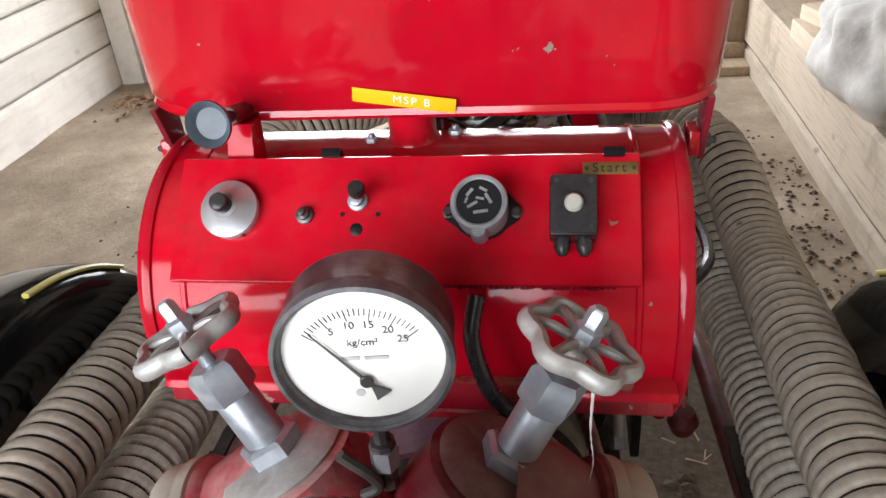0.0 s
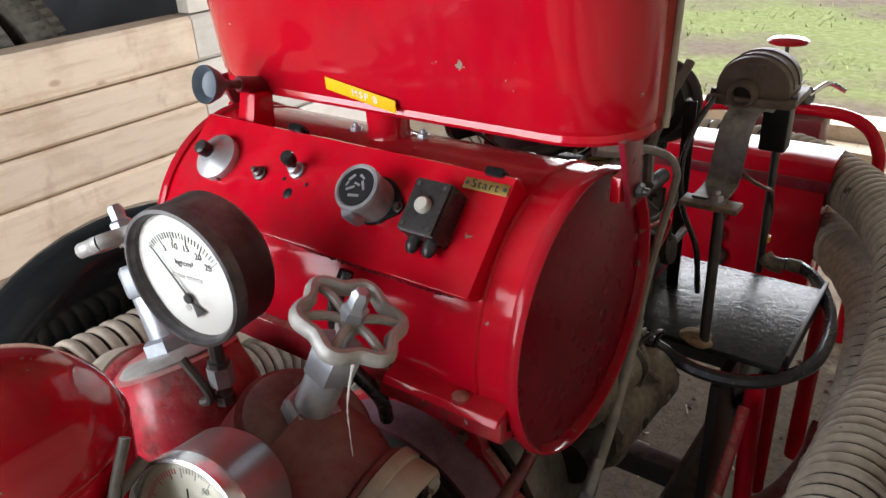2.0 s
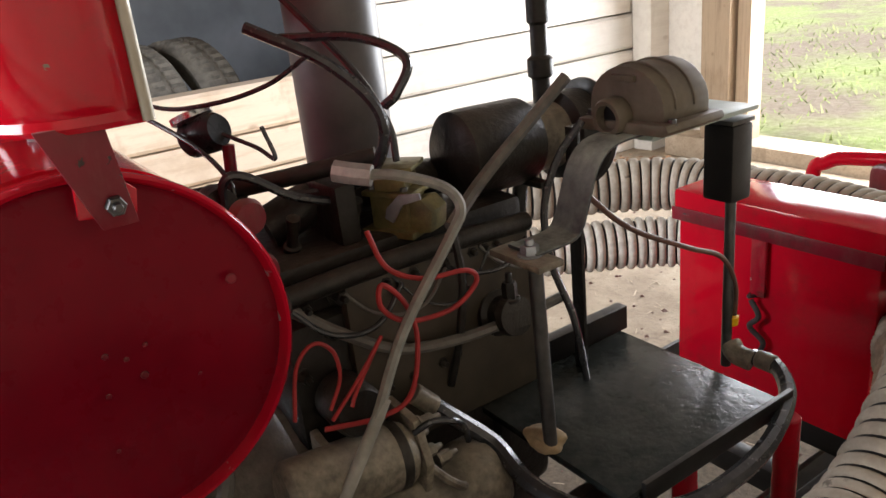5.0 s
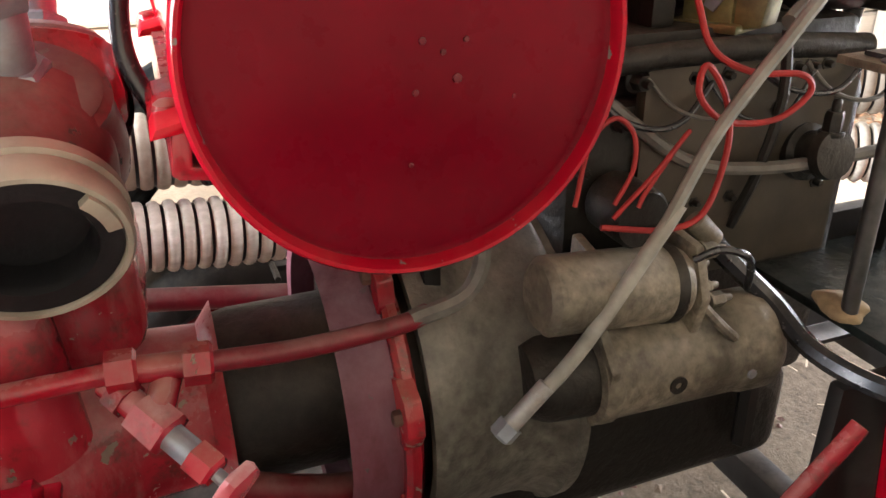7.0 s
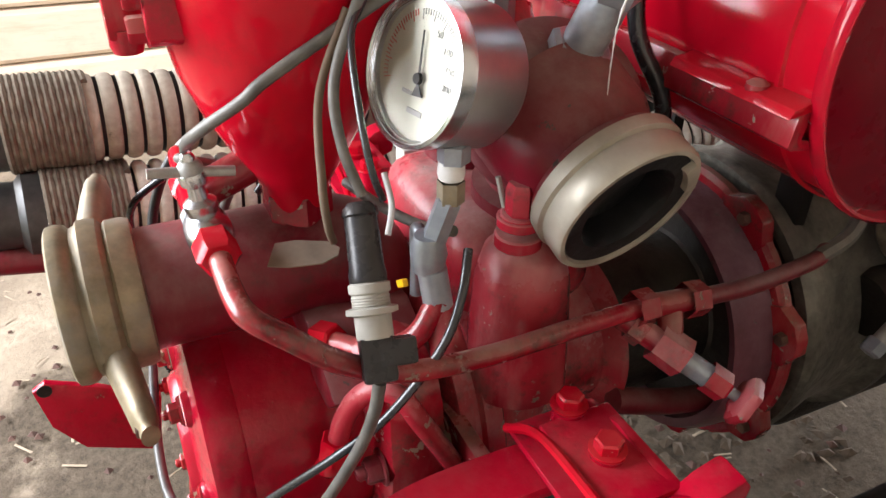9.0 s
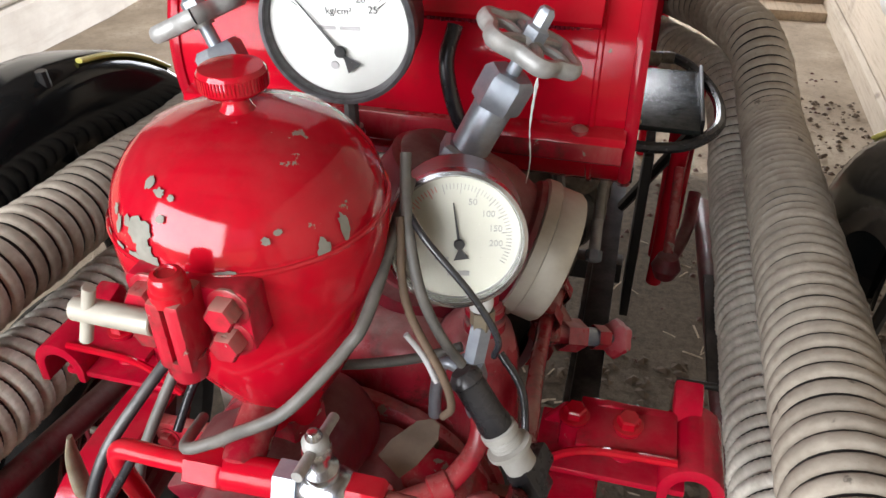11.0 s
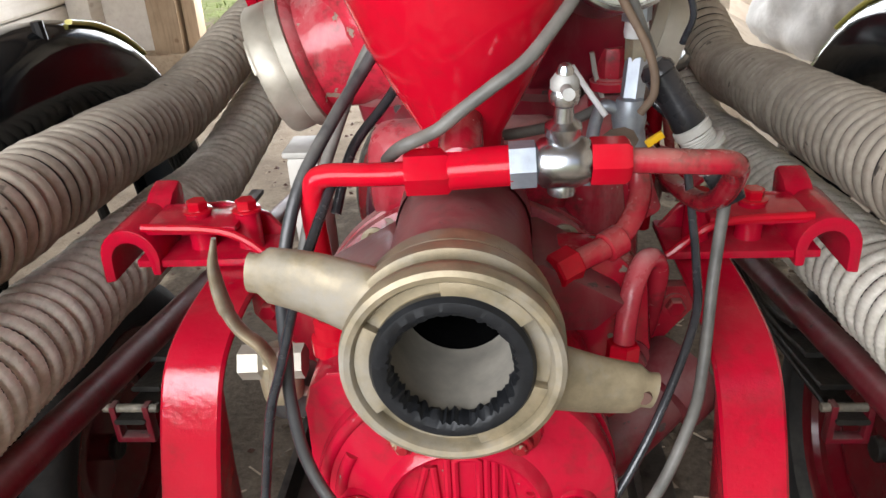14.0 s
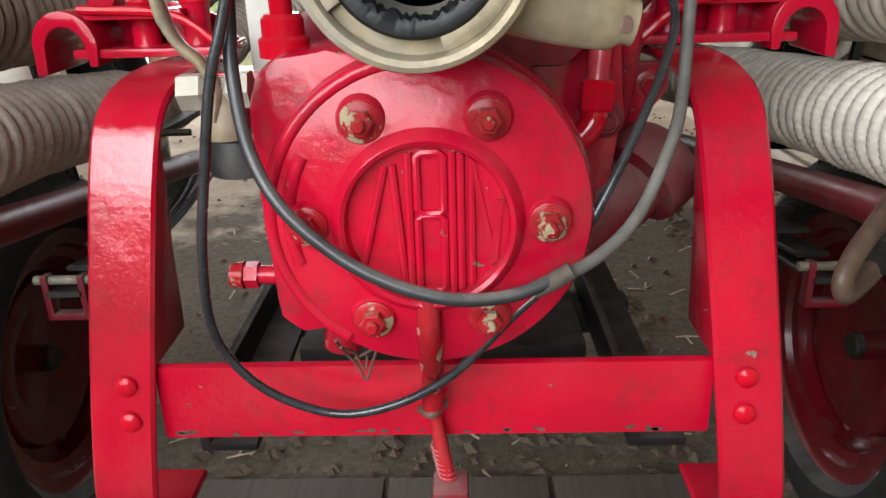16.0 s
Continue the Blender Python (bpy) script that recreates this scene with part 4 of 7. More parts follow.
part("bracket", prism([(-0.1, 0.985), (-0.06, 0.97), (-0.055, 1.035), (-0.085, 1.038)], -0.185, -0.155, 0.002), RED, pull)

# ---- dial instruments ----
def ring_marks(R0, R1, a0, a1, n, w, long=None, every=5):
    out = []
    for i in range(n + 1):
        a = radians(a0 + (a1 - a0) * i / n)
        r0 = R0 - (long or 0) if every and i % every == 0 else R0
        rm, L = (r0 + R1) / 2, R1 - r0
        out.append((rm * math.sin(a), rm * math.cos(a), w, L, -math.degrees(a)))
    return out


def gauge(name, c, R, depth, case, rim, dial_mat, label, needle_deg, pivot, tip, tail, turn=0.0, lean=0.0):
    e = thing(name, (c[0], c[1] + depth, c[2] - R), label, "gauge")
    m = pose(*c, -lean, 0, turn) @ FACE
    part("case", lathe([(0, -depth), (R * 0.9, -depth), (R * 0.985, -depth + 0.008), (R * 0.985, -0.016), (R, -0.014), (R, -0.002), (R * 0.985, 0.002), (R * 0.93, 0.002), (R * 0.9, -0.004), (R * 0.895, -0.008)], 64, m), case, e)
    if rim:
        part("bezel", lathe([(R * 1.002, -0.012), (R * 1.01, -0.004), (R, 0.003), (R * 0.95, 0.004), (R * 0.905, -0.001), (R * 0.9, -0.006)], 64, m), rim, e, "bright metal bezel ring")
    d = part("dial", lathe([(0, -0.0072), (R * 0.9, -0.0072)], 64, m), dial_mat, e)
    a = radians(needle_deg)
    pv = m @ pose(pivot[0], pivot[1], -0.0045, 0, 0, math.degrees(a))
    bm = prism([(-R * 0.02, 0.0), (-R * 0.008, tip), (R * 0.008, tip), (R * 0.02, 0.0), (R * 0.028, -tail * 0.4), (R * 0.11, -tail), (-R * 0.11, -tail), (-R * 0.028, -tail * 0.4)], 0, 0.0008, 0, pv, axis="z")
    lathe([(0, 0.003), (R * 0.07, 0.003), (R * 0.08, 0.0)], 16, pv, bm)
    part("needle", bm, INK, e, "black pointer")
    g = part("glass", lathe([(0, -0.0015), (R * 0.88, -0.0018), (R * 0.9, -0.0028), (0, -0.0027)], 48, m), GLASS, e)
    g.visible_shadow = False
    return e, d, m


G1 = (XC + 0.001, -0.352, 0.94)
g1, d1, m1 = gauge("pressure_gauge", G1, 0.075, 0.06, GAUGE_CASE, BEZEL_WORN, DIAL, "large black-cased pressure gauge with ivory dial", 39, (0, -0.024), 0.065, 0.021, 6)
c1 = m1 @ pose(0, -0.012, -0.0069)
part("scale", bars(ring_marks(0.0535, 0.06, -52, 52, 25, 0.0007, 0.005), c1), INK, d1)
for txt, a in (("5", -31), ("10", -10.5), ("15", 10), ("20", 31), ("25", 50)):
    r = 0.0445
    lettering("numeral", txt, 0.0098, INK, c1 @ pose(r * math.sin(radians(a)), r * math.cos(radians(a)), 0.0004), d1, 0.0002)
lettering("unit_lettering", "kg/cm²", 0.0095, INK, c1 @ pose(0.001, 0.0265, 0.0004), d1, 0.0002)
part("maker_bars", bars([(-0.012, 0.0105, 0.018, 0.0035, 0), (0.011, 0.0105, 0.02, 0.0035, 0)], c1), INK_GREY, d1)
part("dial_mark", lathe([(0, 0.0006), (0.004, 0.0006), (0.0042, 0.0)], 16, c1 @ pose(-0.007, -0.0265, 0)), INK_GREY, d1)
st = part("stem", lathe([(0.011, 0), (0.011, 0.012), (0.009, 0.013), (0.009, 0.03), (0.012, 0.031), (0.012, 0.055), (0.008, 0.056), (0.008, 0.1), (0.0, 0.1)], 8, pose(XC, -0.33, 0.775)), STEEL, g1)
part("stem_nut", lathe([(0.014, 0), (0.014, 0.024), (0, 0.024)], 6, pose(XC, -0.33, 0.8)), ZINC, g1)
part("tap_lever", tube([(XC - 0.03, -0.345, 0.77), (XC - 0.005, -0.345, 0.79), (XC - 0.035, -0.35, 0.83)], 0.0055, 8), STEEL, g1)

G2 = (0.163, -0.49, 0.8165)
g2, d2, m2 = gauge("vacuum_gauge", G2, 0.061, 0.072, metal("brushed_chrome_case", (0.5, 0.5, 0.51), (0.36, 0.36, 0.37), 0.33, 0.9, 14), CHROME, DIAL_OLD, "small chrome gauge with yellowed dial", 8, (0.003, -0.005), 0.037, 0.014, 13, 15)
c2 = m2 @ Matrix.Scale(1.2, 4) @ pose(0, 0.0, -0.006)
part("scale", bars(ring_marks(0.036, 0.04, -14, 118, 34, 0.0005, 0.003), c2), INK_GREY, d2)
part("scale", bars(ring_marks(0.036, 0.04, -110, -22, 22, 0.0005, 0.003), c2), INK_RED, d2)
for txt, a in (("50", 24), ("100", 52), ("150", 76), ("200", 98)):
    lettering("numeral", txt, 0.0065, INK_GREY, c2 @ pose(0.029 * math.sin(radians(a)), 0.029 * math.cos(radians(a)), 0.0004), d2, 0.0002)
part("lettering_bars", bars([(0.002, -0.027, 0.016, 0.0035, 0), (-0.01, -0.016, 0.01, 0.0025, 0)], c2), INK_GREY, d2)
part("stem_nut", lathe([(0.014, 0), (0.014, 0.016), (0.011, 0.018), (0.011, 0.026), (0, 0.026)], 6, pose(0.181, -0.462, 0.742)), ZINC, g2)
part("stem_tape", lathe([(0.011, 0), (0.012, 0.005), (0.011, 0.016)], 16, pose(0.181, -0.464, 0.727)), TAPE_WHITE, g2)
part("adapter", lathe([(0.012, 0), (0.012, 0.02)], 6, pose(0.183, -0.465, 0.706)), BRASS, g2)
part("elbow", rod((0.183, -0.466, 0.708), (0.178, -0.478, 0.668), 0.0115, 6), ZINC, g2)
part("tap_body", lathe([(0.0, -0.02), (0.014, -0.018), (0.017, 0.0), (0.013, 0.018), (0, 0.02)], 18, pose(0.176, -0.482, 0.655)), ZINC, g2)
part("tap_lever", tube([(0.176, -0.482, 0.655), (0.15, -0.482, 0.665), (0.14, -0.478, 0.62), (0.138, -0.478, 0.585)], 0.0065, 10), ZINC, g2)
part("lower_nut", rod((0.178, -0.48, 0.64), (0.186, -0.476, 0.6), 0.014, 12), ZINC, g2)
part("foot_cone", rod((0.185, -0.477, 0.604), (0.198, -0.47, 0.552), 0.0125, 18, r2=0.0185), RED_ROSE, g2)

# ---- outlet valves ----
def handwheel(m, R, mat, parent, lobes=6):
    """A scalloped cast wheel with spokes in the xy plane of m."""
    pts = []
    for i in range(73):
        a = 2 * math.pi * i / 72
        r = R * (1 + 0.1 * math.cos(lobes * a))
        pts.append((r * math.cos(a), r * math.sin(a), 0.0))
    wheel = part("handwheel", tube(pts, R * 0.145, 10, curve=False, caps=False, m=m, flat=1.35), mat, parent, "scalloped cast handwheel")
    for i in range(lobes):
        a = 2 * math.pi * i / lobes
        part("spoke", tube([(0.2 * R * math.cos(a), 0.2 * R * math.sin(a), 0.002), (0.6 * R * math.cos(a), 0.6 * R * math.sin(a), 0.004), (1.06 * R * math.cos(a), 1.06 * R * math.sin(a), 0)], R * 0.1, 8, 4, m=m), mat, wheel)
    part("hub", lathe([(0, -0.012), (R * 0.25, -0.012), (R * 0.27, 0.006), (R * 0.2, 0.012), (0, 0.012)], 18, m), mat, wheel)
    return wheel


def outlet_valve(s, label, wheel_turn, mouth):
    """A leaning outlet valve; s is +1 for the side of +x."""
    def P(x, y, z):
        return (XC + s * x, y, z)

    e = thing("outlet_valve", P(0.09, -0.32, 0.55), label, "valve", "outlet valves")
    base, top = Vector(P(0.085, -0.318, 0.735)), Vector(P(0.186, -0.298, 0.945))
    ax = (top - base).normalized()
    m = frame_to(base, top)
    L = (top - base).length
    paint, plate = (RED_DULL, VALVE_TOP) if s > 0 else (RED_ROSE, CASTAL)
    body = part("body", lathe([(0, -0.09), (0.045, -0.085), (0.07, -0.06), (0.083, -0.025), (0.083, 0.0), (0.076, 0.03), (0.074, 0.042), (0.074, 0.05), (0.066, 0.054), (0.0, 0.058)], 40, m), paint, e, "dusty red valve body")
    part("bonnet_plate", lathe([(0.064, 0.05), (0.067, 0.057), (0.06, 0.063), (0.03, 0.066), (0, 0.066)], 36, m), plate, e, "dusty bonnet plate")
    part("bonnet_nut", lathe([(0.031, 0.064), (0.031, 0.08), (0.026, 0.084), (0, 0.084)], 6, m), ZINC, e)
    part("bonnet", lathe([(0.0205, 0.08), (0.0205, 0.145), (0.017, 0.15), (0, 0.15)], 28, m), ZINC, e)
    part("gland_nut", lathe([(0.026, 0.138), (0.027, 0.142), (0.027, 0.17), (0.022, 0.176), (0, 0.176)], 6, m @ pose(0, 0, 0, 0, 0, 20)), ZINC, e, "zinc-plated hexagon gland nut")
    part("stem", lathe([(0.0075, 0.17), (0.0075, 0.21), (0.011, 0.212), (0.011, 0.216), (0, 0.216)], 16, m), ZINC, e)
    handwheel(m @ pose(0, 0, 0.209, 0, 0, wheel_turn), 0.0465, CASTAL, e)
    part("wheel_nut", lathe([(0.013, 0.214), (0.013, 0.226), (0.009, 0.229), (0.009, 0.243), (0.006, 0.247), (0, 0.247)], 6, m), ZINC, e)
    o0, o1 = Vector(P(*mouth[0])), Vector(P(*mouth[1]))
    om = frame_to(o0, o1) @ Matrix.Diagonal((1.09, 1.09, 1, 1))
    OL = (o1 - o0).length
    N = OL - 0.045
    part("outlet_neck", lathe([(0.074, 0), (0.07, N * 0.6), (0.063, N * 0.8), (0.06, N * 0.9), (0.066, N * 0.94), (0.068, N), (0.062, N + 0.004), (0.062, N + 0.02), (0.045, N + 0.02), (0.045, N - 0.03), (0, N - 0.03)], 40, om), paint, e)
    rg = part("coupling_ring", lathe([(0.066, OL - 0.045), (0.071, OL - 0.043), (0.0715, OL - 0.03), (0.0675, OL - 0.028), (0.069, OL - 0.024), (0.0695, OL - 0.004), (0.067, OL), (0.063, OL), (0.0615, OL - 0.006), (0.061, OL - 0.03)], 48, om), BRASS_GREY, e, "worn brass coupling ring")
    part("gasket", lathe([(0.0625, OL - 0.006), (0.061, OL - 0.003), (0.045, OL - 0.004), (0.042, OL - 0.012), (0.043, OL - 0.036), (0, OL - 0.037)], 40, om), GASKET, rg, "black rubber gasket ring")
    part("coupling_lug", prism([(0.0625 * math.cos(q), 0.0625 * math.sin(q)) for q in (0.2, 0.35, 0.5, 0.65, 0.8)] + [(0.052 * math.cos(q), 0.052 * math.sin(q)) for q in (0.8, 0.65, 0.5, 0.35, 0.2)], OL - 0.006, OL + 0.004, 0.001, om, axis="z"), BRASS_GREY, rg)
    part("mount_flange", lathe([(0.05, 0.0), (0.05, 0.02), (0.062, 0.024), (0.064, 0.045), (0.05, 0.05), (0.04, 0.13), (0, 0.13)], 32, frame_to(P(0.06, -0.32, 0.6), P(0.075, -0.318, 0.71))), RED_DULL, e)
    return e


outlet_valve(1, "dusty red outlet valve with a cast handwheel", 12, ((0.092, -0.326, 0.738), (0.222, -0.313, 0.687)))
outlet_valve(-1, "faded rose-red outlet valve with a cast handwheel", 40, ((0.075, -0.31, 0.725), (0.226, -0.33, 0.675)))
# cobweb and thread that hang from a wheel
bm = tube([(0.2, -0.31, 0.9), (0.197, -0.325, 0.85), (0.2, -0.33, 0.815), (0.197, -0.327, 0.785)], 0.0012, 6, radius=lambda i, n: max(0.3, 1.3 - i / n + 1.4 * noise.noise(Vector((i * 1.7, 0, 0)))))
own(part("cobweb_strand", bm, TAPE_WHITE), "dusty strand of cobweb hanging from the handwheel", "cobweb")

# ---- air vessel with its clamp ----
VX, VY = 0.019, -0.557
vessel = thing("air_vessel", (VX, VY, 0.64), "glossy red domed air vessel with chipped paint", "vessel")
DOME = [(0.1035, 0.876), (0.1035, 0.881), (0.1015, 0.893), (0.0955, 0.909), (0.0845, 0.924), (0.07, 0.937), (0.048, 0.946), (0.025, 0.951), (0.0, 0.952)]
part("dome", lathe(DOME, 64, pose(VX, VY, 0)), RED_CHIP, vessel, "chipped red dome")
part("bowl", lathe([(0, 0.64), (0.03, 0.642), (0.034, 0.66), (0.036, 0.672), (0.058, 0.71), (0.079, 0.75), (0.0945, 0.79), (0.1025, 0.83), (0.105, 0.86), (0.1055, 0.876), (0.104, 0.881), (0.1035, 0.883)], 64, pose(VX, VY, 0)), RED, vessel)
cap = part("filler_cap", lathe([(0.012, 0.98), (0.0155, 0.985), (0.011, 0.991), (0.009, 0.997), (0.01, 1.0), (0.022, 1.003), (0.0245, 1.006), (0.0245, 1.017), (0.0225, 1.02), (0.012, 1.0215), (0, 1.0215)], 40, pose(VX, VY, -0.037)), RED_CHIP, vessel, "knurled red screw cap")
bm = bmesh.new()
for i in range(60):
    box((0.024, -0.0006, 0.9695), (0.0251, 0.0006, 0.9795), 0, pose(VX, VY, 0, 0, 0, i * 6), bm)
part("knurl", bm, RED_CHIP, cap)
part("clamp_plate", prism([(-0.014, 0.882), (0.066, 0.88), (0.071, 0.876), (0.071, 0.832), (0.067, 0.828), (-0.012, 0.828), (-0.017, 0.832), (-0.018, 0.878)], -0.672, -0.64, 0.004, axis="y"), RED_CAST, vessel)
for x0, x1 in ((0.015, 0.026), (0.028, 0.039)):
    part("clamp_jaw", prism([(x0, 0.884), (x1, 0.884), (x1, 0.856), (x1, 0.827), (x0, 0.829)], -0.7, -0.668, 0.004, axis="y"), RED_DUSTY, vessel)
part("clamp_foot", lathe([(0.012, 0), (0.014, 0.006), (0.014, 0.02), (0, 0.021)], 16, pose(0.027, -0.686, 0.815)), RED_DUSTY, vessel)
part("clamp_bolt", lathe([(0.0135, 0), (0.0135, 0.008), (0.0118, 0.0095), (0.0118, 0.016), (0.01, 0.0195), (0.007, 0.0205), (0.006, 0.019), (0, 0.019)], 22, pose(0.027, -0.686, 0.88)), RED_CHIP, vessel)
for x, z in ((-0.001, 0.868), (0.056, 0.866), (0.055, 0.84), (-0.002, 0.84)):
    part("nut", hexbolt((x, -0.67, z), (x, -0.686, z), 0.0115, stud=False), RED_DUSTY, vessel)
part("handle_bar", rod((0.014, -0.692, 0.861), (-0.046, -0.692, 0.862), 0.0086, 24), BRASS_GREY, vessel, "bare grey clamp spindle")
part("tommy_bar", rod((-0.0435, -0.694, 0.836), (-0.0265, -0.694, 0.884), 0.0045), BRASS_GREY, vessel)
part("seam_bead", lathe([(0.104, 0.8765), (0.1062, 0.8775), (0.1065, 0.8795), (0.1055, 0.881), (0.1035, 0.8815)], 64, pose(VX, VY, 0)), RED_CHIP, vessel)


def bare_patch(a, z, sx, sz, seed):
    """A flake of bare grey metal where the dome's paint has come off."""
    def surf(az, zz):
        for (r0, z0), (r1, z1) in zip(DOME, DOME[1:]):
            if z0 <= zz <= z1:
                f = (zz - z0) / (z1 - z0)
                r = r0 + (r1 - r0) * f + 0.0012
                return Vector((VX + r * math.cos(az), VY + r * math.sin(az), zz + 0.0009))
        return Vector((VX, VY, 0.9525))

    rg = random.Random(seed)
    bm = bmesh.new()
    a0 = radians(a)
    rr = [1 + 0.55 * noise.noise(Vector((math.cos(t) * 2.2 + seed, math.sin(t) * 2.2, seed * 0.7))) for t in [2 * math.pi * i / 18 for i in range(18)]]
    c = bm.verts.new(surf(a0, z))
    ring = [bm.verts.new(surf(a0 + sx / 0.1 * rr[i] * math.cos(2 * math.pi * i / 18), min(0.951, max(0.877, z + sz * rr[i] * math.sin(2 * math.pi * i / 18))))) for i in range(18)]
    mid = [bm.verts.new(surf(a0 + sx / 0.1 * 0.5 * rr[i] * math.cos(2 * math.pi * i / 18), min(0.951, max(0.877, z + sz * 0.5 * rr[i] * math.sin(2 * math.pi * i / 18))))) for i in range(18)]
    for i in range(18):
        k5 = (i + 1) % 18
        bm.faces.new((c, mid[i], mid[k5]))
        bm.faces.new((mid[i], ring[i], ring[k5], mid[k5]))
    bmesh.ops.recalc_face_normals(bm, faces=bm.faces[:])
    return part("bare_patch", bm, BARE, vessel)


BARE = plain("bare_grey_primer", (0.27, 0.26, 0.22), (0.17, 0.16, 0.13), 0.55, 60, bump=0.2)
for i, (a, z, sx, sz) in enumerate(((-109, 0.9, 0.011, 0.01), (-106, 0.888, 0.008, 0.008), (-103, 0.882, 0.006, 0.006), (-117, 0.903, 0.004, 0.004), (-123, 0.897, 0.003, 0.007), (-127, 0.905, 0.003, 0.004), (-135, 0.879, 0.005, 0.005), (-122, 0.88, 0.006, 0.004), (-112, 0.879, 0.009, 0.004), (-88, 0.879, 0.005, 0.003), (-73, 0.88, 0.008, 0.003), (-103, 0.925, 0.005, 0.0025), (-111, 0.928, 0.004, 0.003), (-96, 0.924, 0.003, 0.002), (-99, 0.912, 0.004, 0.0025), (-57, 0.9, 0.003, 0.003), (-52, 0.904, 0.003, 0.002), (-36, 0.884, 0.005, 0.008), (-25, 0.892, 0.004, 0.01), (-148, 0.882, 0.004, 0.006), (-160, 0.89, 0.003, 0.006))):
    bare_patch(a, z, sx, sz, 30 + i)
part("neck_nut", lathe([(0.036, 0.0), (0.036, 0.03), (0.03, 0.034), (0, 0.034)], 6, pose(VX, VY, 0.632)), RED_DUSTY, vessel)

# ---- pump casing ----
PX, PZ, PY = 0.0155, 0.37, -0.708
pump = thing("pump_casing", (PX, -0.55, 0.22), "red cast-iron pump casing with a round bolted cover", "pump")
fm = Matrix.Translation((PX, PY, PZ)) @ FACE
cover = part("cover", lathe([(0.134, -0.05), (0.136, -0.04), (0.136, -0.022), (0.132, -0.014), (0.118, -0.009), (0.078, -0.002), (0.0725, 0.006), (0.0695, 0.008), (0.066, 0.006), (0.064, -0.003), (0.0, -0.003)], 72, fm), RED_CAST, pump, "round red pump cover with a raised emblem")
# raised emblem, plain shapes
def emb(pts, r=0.0036):
    part("emblem_bar", tube([(x * 0.95, y * 0.95, -0.002) for x, y in pts], r, 8, 5, curve=False, m=fm), RED_CAST, cover)


emb([(-0.056, -0.036), (-0.034, 0.052), (-0.028, 0.052), (-0.02, -0.06)])
emb([(-0.015, -0.064), (-0.015, 0.062)])
for y0, y1 in ((0.012, 0.058), (-0.058, 0.004)):
    emb([(-0.008, y0), (-0.008, y1), (-0.004, y1 + 0.003), (0.01, y1 + 0.003), (0.014, y1), (0.014, y0), (0.01, y0 - 0.003), (-0.004, y0 - 0.003), (-0.008, y0)])
emb([(0.021, -0.063), (0.021, 0.062)])
emb([(0.028, 0.06), (0.028, -0.06)])
emb([(0.037, -0.055), (0.037, 0.056), (0.055, -0.036), (0.06, 0.02)])

for a in range(6):
    t = radians(60 * a)
    x, z = PX + 0.0965 * math.cos(t), PZ + 0.0965 * math.sin(t)
    b = part("nut_boss", lathe([(0.023, -0.02), (0.02, -0.006), (0.0175, -0.001), (0, -0.001)], 20, Matrix.Translation((x, PY, z)) @ FACE), RED_CAST, cover)
    part("washer", lathe([(0.0165, 0), (0.0165, 0.0016), (0.0145, 0.0026), (0, 0.0026)], 24, Matrix.Translation((x, PY, z)) @ FACE), RED_NUT, b)
    part("nut", hexbolt((x, PY - 0.002, z), (x, PY - 0.014, z), 0.011), RED_NUT, b)
part("casing", lathe([(0.13, -0.26), (0.132, -0.2), (0.138, -0.15), (0.138, -0.05), (0.0, -0.05)], 64, fm), RED_CAST, pump)
part("side_boss", prism([(-0.125, 0.46), (-0.118, 0.485), (-0.1, 0.5), (-0.06, 0.505), (-0.01, 0.5), (0.0, 0.4), (-0.03, 0.27), (-0.1, 0.258), (-0.12, 0.275), (-0.126, 0.4)], -0.683, -0.56, 0.022, axis="y"), RED_CAST, pump)
for rad, a0, a1 in ((0.128, 100, 240), (0.112, 150, 205)):
    part("cast_rib", tube([(rad * math.cos(radians(a)), rad * math.sin(radians(a)), -0.014 if rad > 0.12 else -0.009) for a in range(a0, a1, 8)], 0.006, 10, 3, m=fm), RED_CAST, pump)
part("drain_cock", rod((-0.115, -0.66, 0.308), (-0.152, -0.66, 0.308), 0.0085), RED_CAST, pump)
part("drain_nut", lathe([(0.012, 0), (0.012, 0.012), (0, 0.012)], 6, frame_to((-0.138, -0.66, 0.308), (-0.16, -0.66, 0.308))), RED_CAST, pump)
part("drain_key", lathe([(0.013, 0), (0.011, 0.012), (0, 0.013)], 10, frame_to((-0.151, -0.66, 0.308), (-0.175, -0.66, 0.309))), RED_NUT, pump)
part("drain_stub", tube([(0.0135, -0.705, 0.31), (0.0135, -0.708, 0.275), (0.0135, -0.69, 0.235), (0.013, -0.665, 0.205), (0.0115, -0.652, 0.158)], 0.0105, 16), RED_NUT, pump, "chipped drain pipe showing brass")
part("drain_clip", tube([(-0.001, -0.648, 0.157), (0.011, -0.662, 0.16), (0.023, -0.648, 0.165)], 0.0045, 8), RUSTY, pump)
part("drain_plug", rod((-0.075, -0.59, 0.235), (-0.082, -0.59, 0.195), 0.02), RED_DUSTY, pump)
part("volute", lathe([(0, -0.33), (0.12, -0.33), (0.165, -0.315), (0.188, -0.308), (0.192, -0.305), (0.192, -0.285), (0.184, -0.282), (0.184, -0.276), (0.192, -0.273), (0.192, -0.258), (0.189, -0.256), (0.158, -0.25), (0.15, -0.23), (0.135, -0.2)], 64, fm), RED_ROSE, pump, "dusty red volute flange")
for a in range(10):
    t = radians(18 + 36 * a)
    x, z = PX + 0.176 * math.cos(t), PZ + 0.176 * math.sin(t)
    part("flange_bolt", hexbolt((x, PY + 0.256, z), (x, PY + 0.239, z), 0.0125), BRASS, pump)
